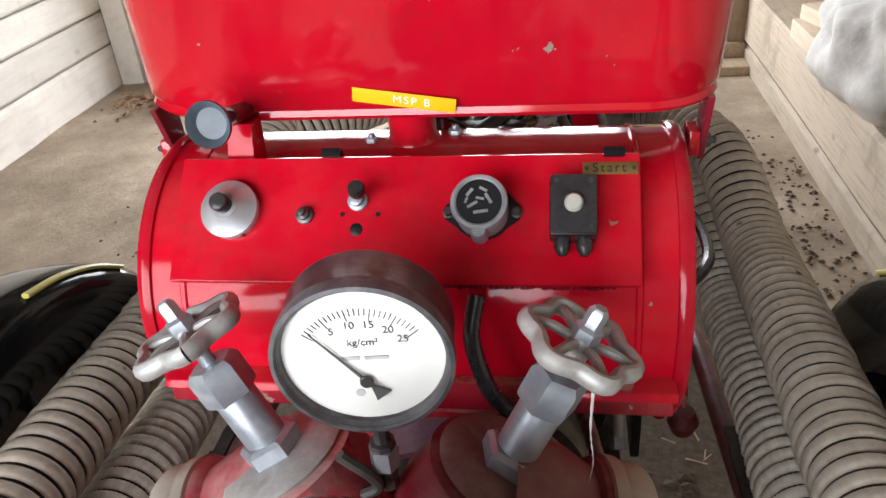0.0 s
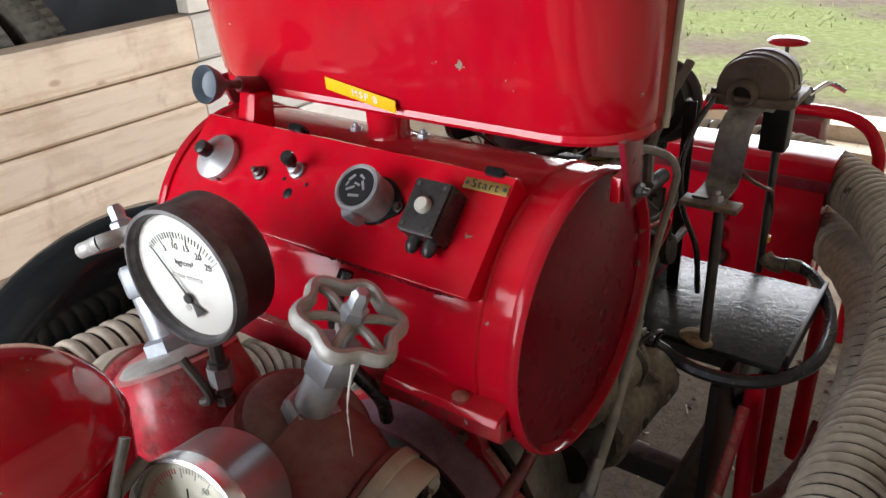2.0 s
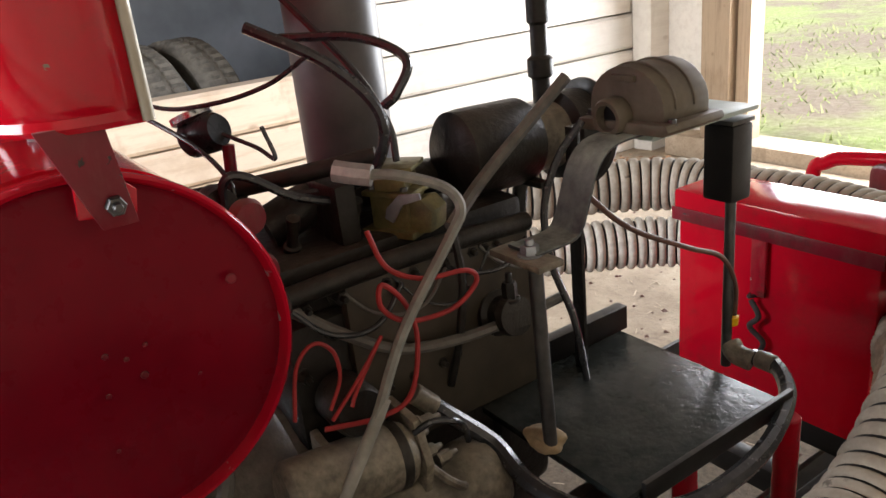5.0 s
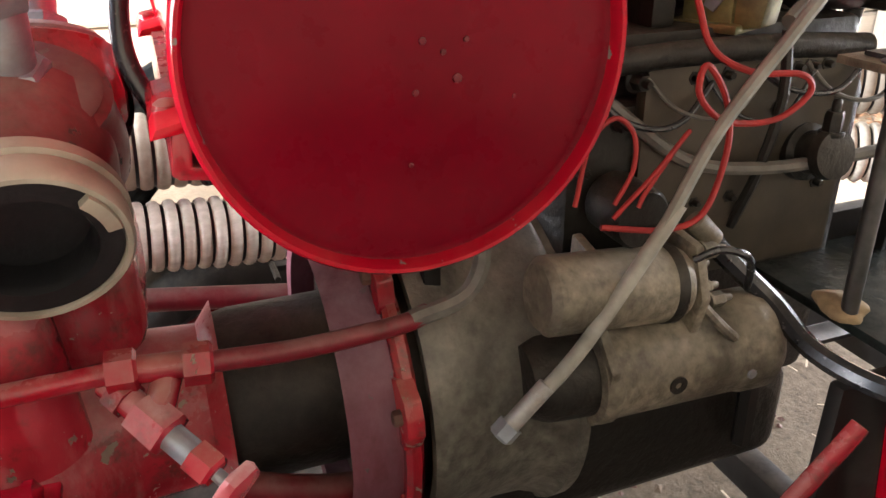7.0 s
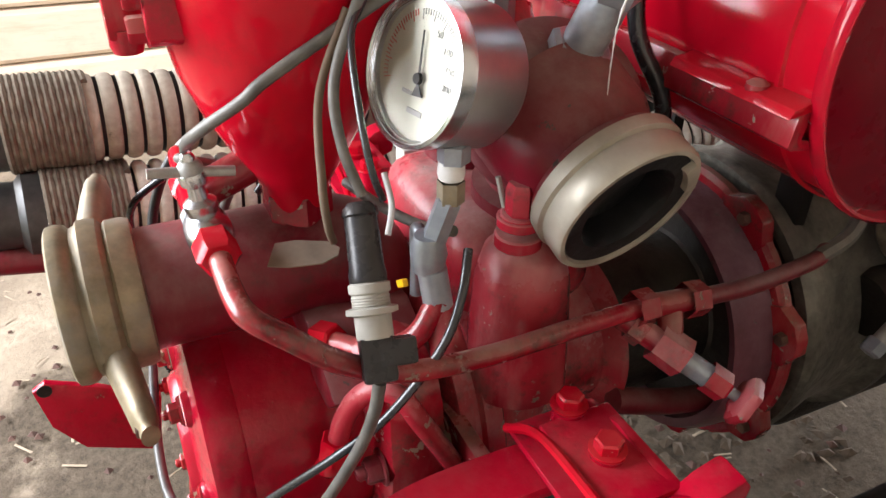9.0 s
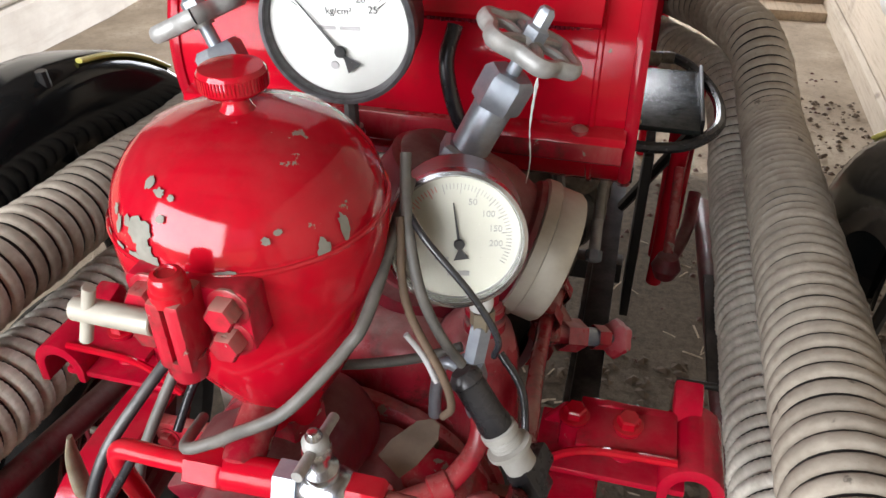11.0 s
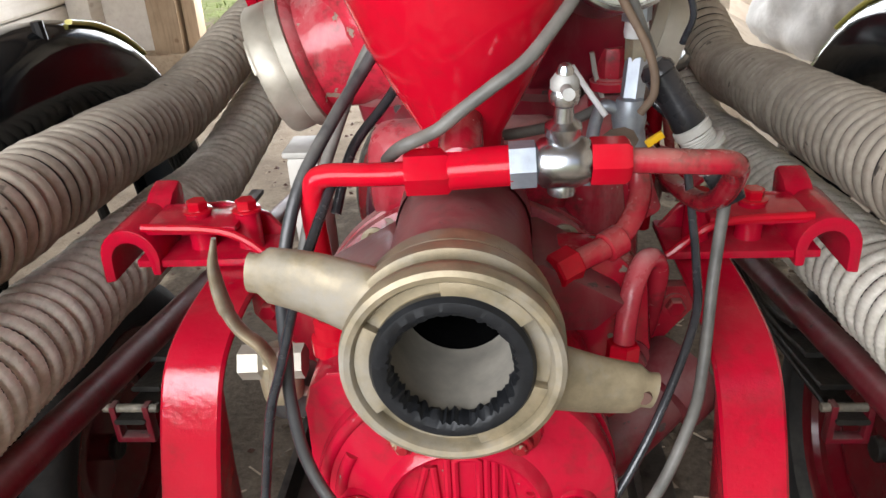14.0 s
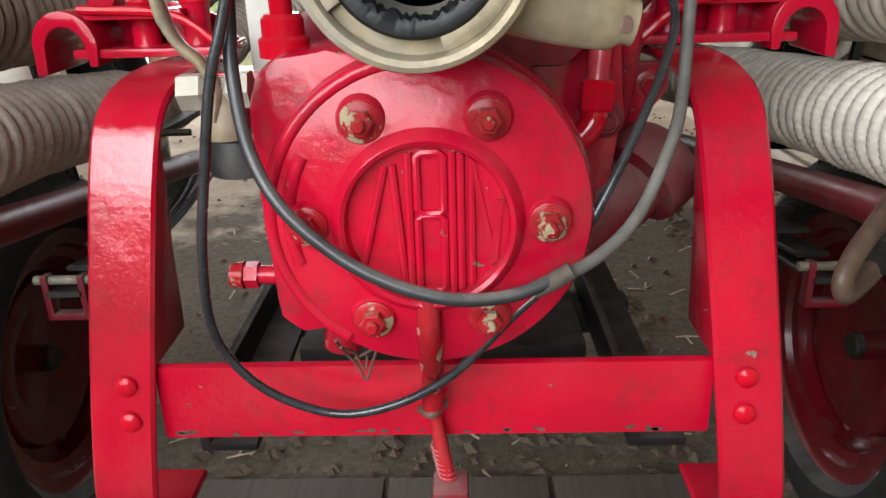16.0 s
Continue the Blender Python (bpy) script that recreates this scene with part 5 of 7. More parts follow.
part("rear_housing", lathe([(0.15, -0.32), (0.15, -0.36), (0.12, -0.4), (0.1, -0.43), (0.095, -0.5), (0.12, -0.52), (0.0, -0.52)], 48, fm), RED_ROSE, pump)
part("outlet_block", box((-0.1, -0.43, 0.5), (0.13, -0.25, 0.63), 0.05, seg=5), RED_ROSE, pump)
for z0, z1, r in ((0.636, 0.65, 0.023), (0.658, 0.668, 0.022)):
    part("bolt_collar", rod((0.17, -0.387, z0), (0.17, -0.387, z1), r, 20), RED_ROSE, pump)
part("outlet_bolt", hexbolt((0.17, -0.387, 0.664), (0.17, -0.387, 0.702), 0.0145, stud=False), RED_ROSE, pump)
part("outlet_boss", lathe([(0.056, 0.46), (0.052, 0.54), (0.048, 0.59), (0.04, 0.62), (0.028, 0.634), (0.02, 0.64), (0, 0.66)], 32, pose(0.158, -0.372, 0)), RED_ROSE, pump)
part("shaft", rod((PX, -0.22, 0.4), (PX, 0.06, 0.4), 0.03), ENGINE, pump)
part("clutch_drum", lathe([(0, -0.2), (0.09, -0.2), (0.104, -0.19), (0.108, -0.17), (0.108, -0.05), (0.112, -0.046), (0.164, -0.04), (0.166, -0.034), (0.166, 0.06), (0.0, 0.06)], 48, Matrix.Translation((PX, 0.0, PZ)) @ pose(0, 0, 0, -90, 0, 0)), ENGINE, pump, "oily black clutch drum")
for x in (-0.1, 0.13):
    part("lantern_arm", tube([(x, -0.2, 0.33), (x + 0.01, -0.1, 0.3), (x + 0.015, -0.02, 0.29)], 0.018, 12), RED_DULL, pump)
bellm = Matrix.Translation((PX, 0.0, PZ)) @ FACE
part("bell_barrel", lathe([(0.172, 0.0), (0.168, 0.072), (0.18, 0.075), (0.186, 0.06), (0.19, 0.018), (0.19, 0.0)], 56, bellm, closed=True), MAUVE, pump, "dusty purplish red lantern barrel")
part("bell_flange", lathe([(0.175, 0.0), (0.2, 0.0), (0.206, 0.005), (0.206, 0.015), (0.2, 0.02), (0.175, 0.02)], 56, bellm, closed=True), RED_DUSTY, pump)
for a in (18, 62, -28, -75):
    lob = Matrix.Translation((PX, 0.0, PZ)) @ pose(0, 0, 0, 0, -a, 0)
    part("flange_lobe", prism([(0.16, -0.035), (0.2, -0.04), (0.222, -0.02), (0.226, 0.0), (0.222, 0.02), (0.2, 0.04), (0.16, 0.035)], -0.023, -0.003, 0.003, lob, axis="y"), RED_DUSTY, pump)
    part("lobe_bolt", hexbolt(lob @ Vector((0.205, -0.02, 0)), lob @ Vector((0.205, -0.032, 0)), 0.009, stud=False), RUSTY, pump)

# castings beside and behind the round cover
part("volute_cheek", prism([(0.04, 0.54), (0.17, 0.53), (0.2, 0.5), (0.207, 0.42), (0.197, 0.35), (0.17, 0.3), (0.04, 0.29)], -0.535, -0.47, 0.02, axis="y"), RED_DUSTY, pump)
part("cheek_nut", hexbolt((0.183, -0.535, 0.414), (0.183, -0.554, 0.414), 0.015), RED_DULL, pump)
part("discharge_pipe", tube([(0.12, -0.55, 0.275), (0.16, -0.535, 0.29), (0.205, -0.51, 0.318), (0.25, -0.48, 0.348)], 0.036, 24), RED_DULL, pump, "dusty dark red discharge pipe")
part("discharge_cap", lathe([(0.036, -0.01), (0.05, -0.006), (0.052, 0.0), (0.052, 0.034), (0.048, 0.04), (0.03, 0.042), (0, 0.042)], 28, frame_to((0.232, -0.492, 0.336), (0.262, -0.472, 0.356))), RED_DULL, pump)
for s in (-1, 1):
    part("gusset", prism([(XC + s * 0.1, 0.455), (XC + s * 0.25, 0.455), (XC + s * 0.25, 0.425), (XC + s * 0.2, 0.36), (XC + s * 0.1, 0.33)], -0.462, -0.445, 0.003, axis="y"), RED_DUSTY, pump)
    for x in (0.16, 0.23):
        part("gusset_bolt", hexbolt((XC + s * x, -0.462, 0.432), (XC + s * x, -0.474, 0.432), 0.011, stud=False), RED_DUSTY, pump)
part("top_flange", prism([(-0.14, 0.5), (-0.06, 0.545), (0.09, 0.545), (0.17, 0.5), (0.14, 0.47), (-0.11, 0.47)], -0.577, -0.464, 0.008, axis="y"), RED_DULL, pump)
part("elbow_flange", lathe([(0.021, 0.0), (0.021, 0.014), (0.0175, 0.017), (0.0175, 0.03), (0.014, 0.034), (0, 0.034)], 24, pose(-0.1, -0.636, 0.494)), RED, pump)

# ---- suction pipe and coupling ----
SX, SZ = 0.0165, 0.578
suction = thing("suction_coupling", (SX, -0.72, SZ - 0.077), "worn brass suction coupling with two lever lugs", "coupling")
sm = Matrix.Translation((SX, -0.79, SZ)) @ FACE
part("pipe", lathe([(0.061, -0.22), (0.061, -0.05), (0.06, -0.045)], 40, sm), RED_DULL, suction, "dusty red suction pipe")
part("elbow", tube([(SX, -0.575, SZ), (SX, -0.54, SZ), (SX, -0.505, 0.56), (SX, -0.49, 0.51), (SX, -0.49, 0.45)], 0.063, 28, 6, caps=False), RED_DULL, suction)
part("back_ring", lathe([(0.063, -0.075), (0.072, -0.073), (0.074, -0.066), (0.074, -0.052), (0.07, -0.048), (0.064, -0.048)], 56, sm), BRASS, suction)
part("lever_ring", lathe([(0.065, -0.052), (0.07, -0.05), (0.077, -0.044), (0.0785, -0.036), (0.0785, -0.028), (0.074, -0.025), (0.072, -0.02), (0.0765, -0.016), (0.078, -0.008), (0.0765, -0.001), (0.073, 0.001), (0.069, 0.0), (0.0665, -0.004), (0.0665, -0.016), (0.055, -0.016)], 64, sm), BRASS, suction, "cast brass coupling ring")
part("seat", lathe([(0.067, -0.012), (0.056, -0.011), (0.0555, -0.005), (0.05, -0.005)], 56, sm), BRASS, suction)
for a0, a1 in ((-75, -15), (35, 95), (150, 215)):
    arc = [radians(q) for q in range(a0, a1 + 1, 5)]
    part("bayonet_lug", prism([(0.0665 * math.cos(q), 0.0665 * math.sin(q)) for q in arc] + [(0.056 * math.cos(q), 0.056 * math.sin(q)) for q in arc[::-1]], -0.012, -0.0035, 0.0008, sm, axis="z"), BRASS, suction)
bm = lathe([(0.0555, -0.012), (0.0565, -0.003), (0.054, 0.001), (0.048, 0.002), (0.044, 0.0), (0.0415, -0.006), (0.042, -0.014), (0.047, -0.016)], 150, sm)
inv = sm.inverted()
for v in bm.verts:
    q = inv @ v.co
    if q.xy.length < 0.0445:
        w = noise.noise(Vector((math.atan2(q.y, q.x) * 14, 0.3, q.z * 90)))
        q.xy *= 1 + 0.09 * w
        q.z += 0.003 * w
        v.co = sm @ q
part("gasket", bm, GASKET, suction, "frayed black rubber gasket")
part("bore_end", lathe([(0.045, -0.258), (0.0, -0.25)], 40, sm), BORE_SHADE, suction)
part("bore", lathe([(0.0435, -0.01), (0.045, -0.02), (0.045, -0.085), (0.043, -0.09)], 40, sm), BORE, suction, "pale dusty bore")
part("bore_throat", lathe([(0.0445, -0.088), (0.045, -0.26)], 40, sm), BORE_SHADE, suction)
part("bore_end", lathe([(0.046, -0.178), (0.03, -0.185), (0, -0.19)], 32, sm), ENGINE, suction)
part("lever_lug", tube([(SX - 0.055, -0.752, SZ + 0.03), (SX - 0.1, -0.745, SZ + 0.044), (SX - 0.145, -0.738, SZ + 0.05)], 0.0145, 18, 6, radius=lambda i, n: 1.25 - 0.4 * (i / n) if i < n - 2 else 0.68, flat=1.6), BRASS, suction)
bm = tube([(SX + 0.06, -0.752, SZ - 0.03), (SX + 0.1, -0.745, SZ - 0.044), (SX + 0.146, -0.738, SZ - 0.055)], 0.0125, 18, 6, radius=lambda i, n: 1.25 - 0.4 * (i / n) if i < n - 2 else 0.68, flat=1.8)
part("lever_lug", bm, BRASS, suction)
part("lug_hole", lathe([(0, 0.0), (0.0055, 0.0), (0.0062, -0.003)], 14, Matrix.Translation((SX + 0.137, -0.7495, SZ - 0.054)) @ FACE), RUSTY, suction)

# ---- crash frame with hose clamps ----
frame_t = thing("crash_frame", (XC, -0.6, -0.04), "glossy red flat-bar crash frame with riveted crossbar", "frame")
bow = [(-0.33, 0.455), (-0.44, 0.46), (-0.53, 0.456), (-0.582, 0.435), (-0.606, 0.385), (-0.624, 0.3), (-0.641, 0.2), (-0.652, 0.12), (-0.655, 0.05), (-0.64, -0.005), (-0.6, -0.03), (-0.5, -0.032)]
bow = [(p.y, p.z) for p in smooth_path([(0, y, z) for y, z in bow], 6)]
for s in (-1, 1):
    x = XC + s * 0.297
    bm = strip(bow, 0.0635, 0.011, None, 0.0)
    for v in bm.verts:
        v.co.x += XC + s * (0.274 + 0.11 * (0.42 - v.co.z)) + (0 if s > 0 else -0.003)
    part("bow", bm, RED_BAR, frame_t)
    xi = XC + s * (0.2435 + 0.004) + (0 if s > 0 else -0.003)
    bm = prism([(-0.59, 0.425), (-0.612, 0.36), (-0.634, 0.24), (-0.641, 0.2), (-0.55, 0.2), (-0.572, 0.3)], -0.004, 0.004, 0.0015)
    for v in bm.verts:
        v.co.x += xi + s * 0.11 * (0.42 - v.co.z)
    part("gusset", bm, RED_BAR, frame_t)
    for z in (0.188, 0.151):
        part("rivet", lathe([(0.011, 0), (0.0105, 0.003), (0.007, 0.006), (0, 0.0075)], 18, Matrix.Translation((x + s * 0.0, -0.649 - (0.188 - z) * 0.15, z)) @ FACE), RED, frame_t)
    # casting on top of the bow with a hook for the hose
    cx = XC + s * 0.31
    part("clamp_base", prism([(cx - s * 0.085, 0.468), (cx + s * 0.085, 0.468), (cx + s * 0.085, 0.478), (cx - s * 0.085, 0.478)], -0.425, -0.335, 0.003, axis="y"), RED_CAST, frame_t)
    part("clamp_rib", prism([(cx - s * 0.085, 0.474), (cx + s * 0.075, 0.474), (cx + s * 0.075, 0.505), (cx + s * 0.06, 0.518), (cx - s * 0.01, 0.522), (cx - s * 0.06, 0.506)], -0.358, -0.348, 0.003, axis="y"), RED_CAST, frame_t)
    part("clamp_bridge", tube([(cx - s * 0.085, -0.425, 0.474), (cx - s * 0.03, -0.423, 0.512), (cx + s * 0.07, -0.423, 0.52)], 0.005, 8), RED, frame_t)
    part("clamp_top", prism([(cx - s * 0.04, 0.508), (cx + s * 0.07, 0.508), (cx + s * 0.07, 0.518), (cx - s * 0.04, 0.518)], -0.42, -0.345, 0.003, axis="y"), RED_CAST, frame_t)
    for q in (-0.045, 0.015):
        part("pillar", lathe([(0.017, 0.474), (0.0155, 0.48), (0.0155, 0.52), (0.018, 0.524), (0, 0.524)], 20, pose(cx + s * q, -0.385, 0)), RED_CAST, frame_t)
        part("nut", hexbolt((cx + s * q, -0.385, 0.524), (cx + s * q, -0.385, 0.538), 0.013, stud=False), RED_CHIP, frame_t)
    hk = [(cx + s * (0.09 + 0.036 * math.cos(radians(a))), 0.482 + 0.038 * math.sin(radians(a))) for a in range(0, 181, 15)]
    hk2 = [(cx + s * (0.09 + 0.0225 * math.cos(radians(a))), 0.478 + 0.025 * math.sin(radians(a))) for a in range(180, -1, -15)]
    part("hose_hook", prism([(cx + s * 0.127, 0.45)] + hk + [(cx + s * 0.056, 0.46), (cx + s * 0.066, 0.46)] + hk2 + [(cx + s * 0.114, 0.452)], -0.43, -0.33, 0.003, axis="y"), RED_CAST, frame_t)
    part("hook_lug", prism([(-0.37, 0.505), (-0.335, 0.528), (-0.308, 0.536), (-0.3, 0.524), (-0.305, 0.49), (-0.33, 0.48)], cx + s * 0.064, cx + s * 0.098, 0.006), RED_CAST, frame_t)
part("tow_lug", prism([(-0.909, 0.193), (-0.889, 0.205), (-0.818, 0.172), (-0.730, 0.119), (-0.750, 0.003), (-0.860, 0.054), (-0.898, 0.116)], -0.372, -0.36, 0.002), RED_CAST, frame_t, "red tow lug with a pin hole")
part("lug_eye", lathe([(0.011, 0), (0.011, 0.002), (0.006, 0.002), (0, 0.001)], 16, frame_to((-0.36, -0.892, 0.191), (-0.34, -0.892, 0.191))), ENGINE, frame_t)
part("crossbar", prism([(-0.636, 0.199), (-0.628, 0.201), (-0.628, 0.12), (-0.636, 0.118)], XC - 0.274, XC + 0.271, 0.0015), RED_BAR, frame_t)



def flake(x, y, z, w, h, seed, parent):
    """A small bare flake on a face that looks to -y."""
    rg = random.Random(seed)
    pts = []
    for i in range(9):
        a = 2 * math.pi * i / 9
        q = rg.uniform(0.5, 1.15)
        pts.append((x + w * q * math.cos(a), z + h * q * math.sin(a)))
    part("paint_chip", prism(pts, y, y - 0.0006, 0, axis="y"), BARE_RUST, parent)


BARE_RUST = plain("rusty_bare_steel", (0.12, 0.09, 0.075), (0.05, 0.038, 0.032), 0.6, 80, bump=0.3)
rng = random.Random(12)
for i in range(26):
    x = XC + rng.uniform(-0.26, 0.26)
    low = rng.random() < 0.75
    z = 0.1215 + rng.random() * 0.004 if low else rng.uniform(0.13, 0.194)
    flake(x, -0.6362, z, rng.uniform(0.002, 0.009) if low else rng.uniform(0.0012, 0.003), rng.uniform(0.0012, 0.003), 300 + i, frame_t)

wire = thing("seal_wire", (-0.05, -0.665, 0.2), "twisted bit of rusty locking wire", "wire")
part("strand", tube([(-0.068, -0.7, 0.262), (-0.066, -0.672, 0.235), (-0.056, -0.664, 0.215), (-0.05, -0.662, 0.2), (-0.043, -0.664, 0.218), (-0.038, -0.667, 0.235), (-0.05, -0.664, 0.228), (-0.06, -0.663, 0.222)], 0.0014, 6), RUSTY, wire)
part("strand", tube([(-0.066, -0.69, 0.25), (-0.058, -0.668, 0.232), (-0.05, -0.664, 0.212), (-0.047, -0.663, 0.226)], 0.0012, 6), RUSTY, wire)

# ---- priming pipework in front of the vessel ----
py = -0.655
pipe = thing("priming_pipe", (0.05, py, 0.63), "red priming pipe with a chrome ball tap", "pipe")
part("pipe_run", tube([(-0.06, py, 0.668), (-0.035, py, 0.668), (-0.01, py, 0.669)], 0.0094, 16), RED, pipe)
part("elbow", tube([(-0.1, py + 0.02, 0.515), (-0.1, py + 0.012, 0.58), (-0.1, py + 0.002, 0.635), (-0.096, py, 0.66), (-0.085, py, 0.668), (-0.055, py, 0.668)], 0.0094, 16), RED, pipe)
part("union_nut", lathe([(0.0185, 0), (0.0185, 0.032), (0.015, 0.036), (0, 0.036)], 6, frame_to((-0.022, py, 0.669), (0.02, py, 0.67))), RED, pipe)
part("tee", rod((0.01, py, 0.67), (0.062, py, 0.673), 0.016, 24), RED, pipe)
part("tee_riser", rod((0.02, py + 0.002, 0.672), (0.02, -0.585, 0.7), 0.018, 20), RED_DUSTY, pipe)
part("tap_nut", lathe([(0.0185, 0), (0.0185, 0.02), (0, 0.021)], 6, frame_to((0.058, py, 0.673), (0.08, py, 0.674))), ZINC, pipe)
part("tap_body", lathe([(0.015, 0), (0.019, 0.004), (0.0205, 0.012), (0.0205, 0.03), (0.018, 0.038), (0.015, 0.042), (0, 0.042)], 28, frame_to((0.078, py, 0.674), (0.12, py, 0.676))), CHROME, pipe, "chrome ball tap")
part("tap_stem", lathe([(0.011, -0.026), (0.011, -0.016), (0.008, -0.012), (0.012, 0.018), (0.014, 0.024), (0.014, 0.03), (0.008, 0.034), (0.007, 0.045), (0.011, 0.048), (0.012, 0.055), (0.009, 0.062), (0.006, 0.064), (0.0065, 0.072), (0.004, 0.076), (0, 0.077)], 20, pose(0.098, py, 0.675, 6, 0, 0)), CHROME, pipe)
part("tap_handle", tube([(0.098, -0.695, 0.7375), (0.0982, -0.661, 0.733), (0.0985, -0.626, 0.7275)], 0.0045, 12, 3), CASTAL, pipe, "grey tommy bar through the tap stem")
part("handle_hub", lathe([(0, -0.011), (0.007, -0.01), (0.0105, -0.005), (0.0105, 0.005), (0.007, 0.01), (0, 0.011)], 18, pose(0.098, -0.661, 0.734)), CASTAL, pipe)
part("tap_nut", lathe([(0.0185, 0), (0.0185, 0.026), (0.015, 0.03), (0, 0.03)], 6, frame_to((0.119, py, 0.675), (0.15, py, 0.675))), RED, pipe)
part("long_pipe", tube([(0.14, py, 0.675), (0.2, py, 0.672), (0.226, py + 0.006, 0.668), (0.238, py + 0.03, 0.65), (0.241, -0.585, 0.614), (0.24, -0.53, 0.585), (0.234, -0.45, 0.57), (0.228, -0.36, 0.566), (0.226, -0.271, 0.566)], 0.0098, 16), RED_DUSTY, pipe, "long dusty red pipe")
part("coupling_nut", lathe([(0.019, 0), (0.019, 0.022), (0.015, 0.025), (0, 0.025)], 6, frame_to((0.226, -0.283, 0.566), (0.227, -0.25, 0.565))), RED_DUSTY, pipe)
part("coupling_sleeve", rod((0.227, -0.262, 0.565), (0.231, -0.21, 0.562), 0.0125), RED_DUSTY, pipe)
part("coupling_nut", lathe([(0.019, 0), (0.019, 0.022), (0.015, 0.025), (0, 0.025)], 6, frame_to((0.2305, -0.222, 0.5625), (0.232, -0.19, 0.56))), RED_DUSTY, pipe)
part("tail_pipe", tube([(0.232, -0.2, 0.561), (0.228, -0.12, 0.553), (0.214, -0.02, 0.548), (0.205, 0.01, 0.55)], 0.0098, 14), RED_DULL, pipe)
# needle valve that hangs from the long pipe
nv = thing("needle_valve", (0.26, -0.22, 0.52), "dusty red needle valve with a small handwheel", "valve")
a, b = Vector((0.213, -0.288, 0.553)), Vector((0.311, -0.201, 0.489))
u = b - a
part("body", rod(a + u * 0.02, a + u * 0.4, 0.013), RED_ROSE, nv)
part("hex", lathe([(0.018, 0), (0.018, 0.016), (0, 0.016)], 6, frame_to(a + u * 0.1, b)), RED_DUSTY, nv)
part("tee_hex", lathe([(0.021, 0), (0.022, 0.034), (0.012, 0.036), (0, 0.036)], 6, frame_to(a + u * 0.3, b)), RED_ROSE, nv)
part("branch", rod(a + u * 0.42, (0.229, -0.236, 0.555), 0.013), RED_DUSTY, nv)
part("stem", rod(a + u * 0.5, a + u * 0.76, 0.0125), ZINC, nv)
part("gland_nut", lathe([(0.0165, 0), (0.0165, 0.022), (0.013, 0.025), (0, 0.025)], 6, frame_to(a + u * 0.72, b)), RED_DUSTY, nv)
part("spindle", rod(a + u * 0.8, b, 0.006), ZINC, nv)
hm = frame_to(a + u * 0.97, b)
bm = lathe([(0, 0), (0.014, 0), (0.024, 0.003), (0.026, 0.008), (0.024, 0.014), (0.014, 0.016), (0, 0.016)], 24, hm)
for v in bm.verts:
    q = hm.inverted() @ v.co
    if q.xy.length > 0.02:
        q.xy *= 1 + 0.08 * math.cos(6 * math.atan2(q.y, q.x))
        v.co = hm @ q
part("handwheel", bm, RED_ROSE, nv)
# bent pipes beside the pump
bp = thing("bent_pipe", (0.17, -0.53, 0.5), "red bent pipe beside the pump casing", "pipe", "bent pipes")
part("pipe", tube([(0.11, -0.565, 0.535), (0.135, -0.55, 0.54), (0.165, -0.53, 0.548), (0.188, -0.5, 0.575), (0.187, -0.476, 0.61)], 0.0112, 16), RED_DUSTY, bp)
part("nut", rod((0.1, -0.57, 0.532), (0.122, -0.557, 0.538), 0.018, 6), RED, bp)
part("collar", rod((0.15, -0.541, 0.5425), (0.168, -0.529, 0.548), 0.0155), RED_DUSTY, bp)
bp = thing("bent_pipe", (0.18, -0.56, 0.42), "red pipe bent in a U beside the pump casing", "pipe", "bent pipes")
part("pipe", tube([(0.168, -0.576, 0.45), (0.171, -0.568, 0.482), (0.178, -0.555, 0.511), (0.19, -0.538, 0.526), (0.203, -0.521, 0.519), (0.212, -0.505, 0.49), (0.214, -0.47, 0.42), (0.21, -0.44, 0.36)], 0.0108, 14), RED_ROSE, bp)
part("nut", rod((0.166, -0.58, 0.43), (0.168, -0.576, 0.458), 0.0165, 6), RED, bp)
part("elbow", tube([(0.166, -0.58, 0.44), (0.164, -0.582, 0.42), (0.15, -0.585, 0.405), (0.13, -0.585, 0.4)], 0.0125, 14), RED_CHIP, bp)
# brass cock with a spoon lever
ck = thing("brass_cock", (-0.155, -0.61, 0.45), "brass cock with a bent spoon-shaped lever", "tap")
part("lever", tube([(-0.208, -0.602, 0.59), (-0.213, -0.604, 0.56), (-0.206, -0.612, 0.525), (-0.193, -0.618, 0.503), (-0.175, -0.622, 0.487), (-0.166, -0.622, 0.465), (-0.172, -0.618, 0.44)], 0.0105, 14, radius=lambda i, n: 0.35 + 0.75 * math.sin(min(1.0, i / (n * 0.35)) * 1.57) if i < n * 0.35 else 0.95, flat=0.55), BRASS, ck)
part("body", lathe([(0.017, 0), (0.017, 0.02), (0.013, 0.024), (0.013, 0.04), (0.017, 0.044), (0.017, 0.062), (0, 0.062)], 6, frame_to((-0.2, -0.612, 0.462), (-0.13, -0.612, 0.464))), BRASS_GREY, ck)
part("plug", lathe([(0.02, -0.03), (0.022, 0.0), (0.02, 0.02), (0, 0.02)], 18, pose(-0.166, -0.605, 0.45)), BRASS, ck)
part("bottom_cap", lathe([(0.03, 0), (0.032, 0.01), (0.03, 0.035), (0.02, 0.04), (0, 0.04)], 20, pose(-0.17, -0.56, 0.375)), STEEL, ck)
part("tail", tube([(-0.172, -0.605, 0.43), (-0.15, -0.6, 0.42), (-0.125, -0.59, 0.405)], 0.005, 8), BRASS_GREY, ck)

# ---- cables and sensor ----
def cable(label, pts, r, mat=CABLE, name="cable", n=8, group="loose cables"):
    return own(part(name, tube(pts, r, 10, n), mat), label, "cable", group)


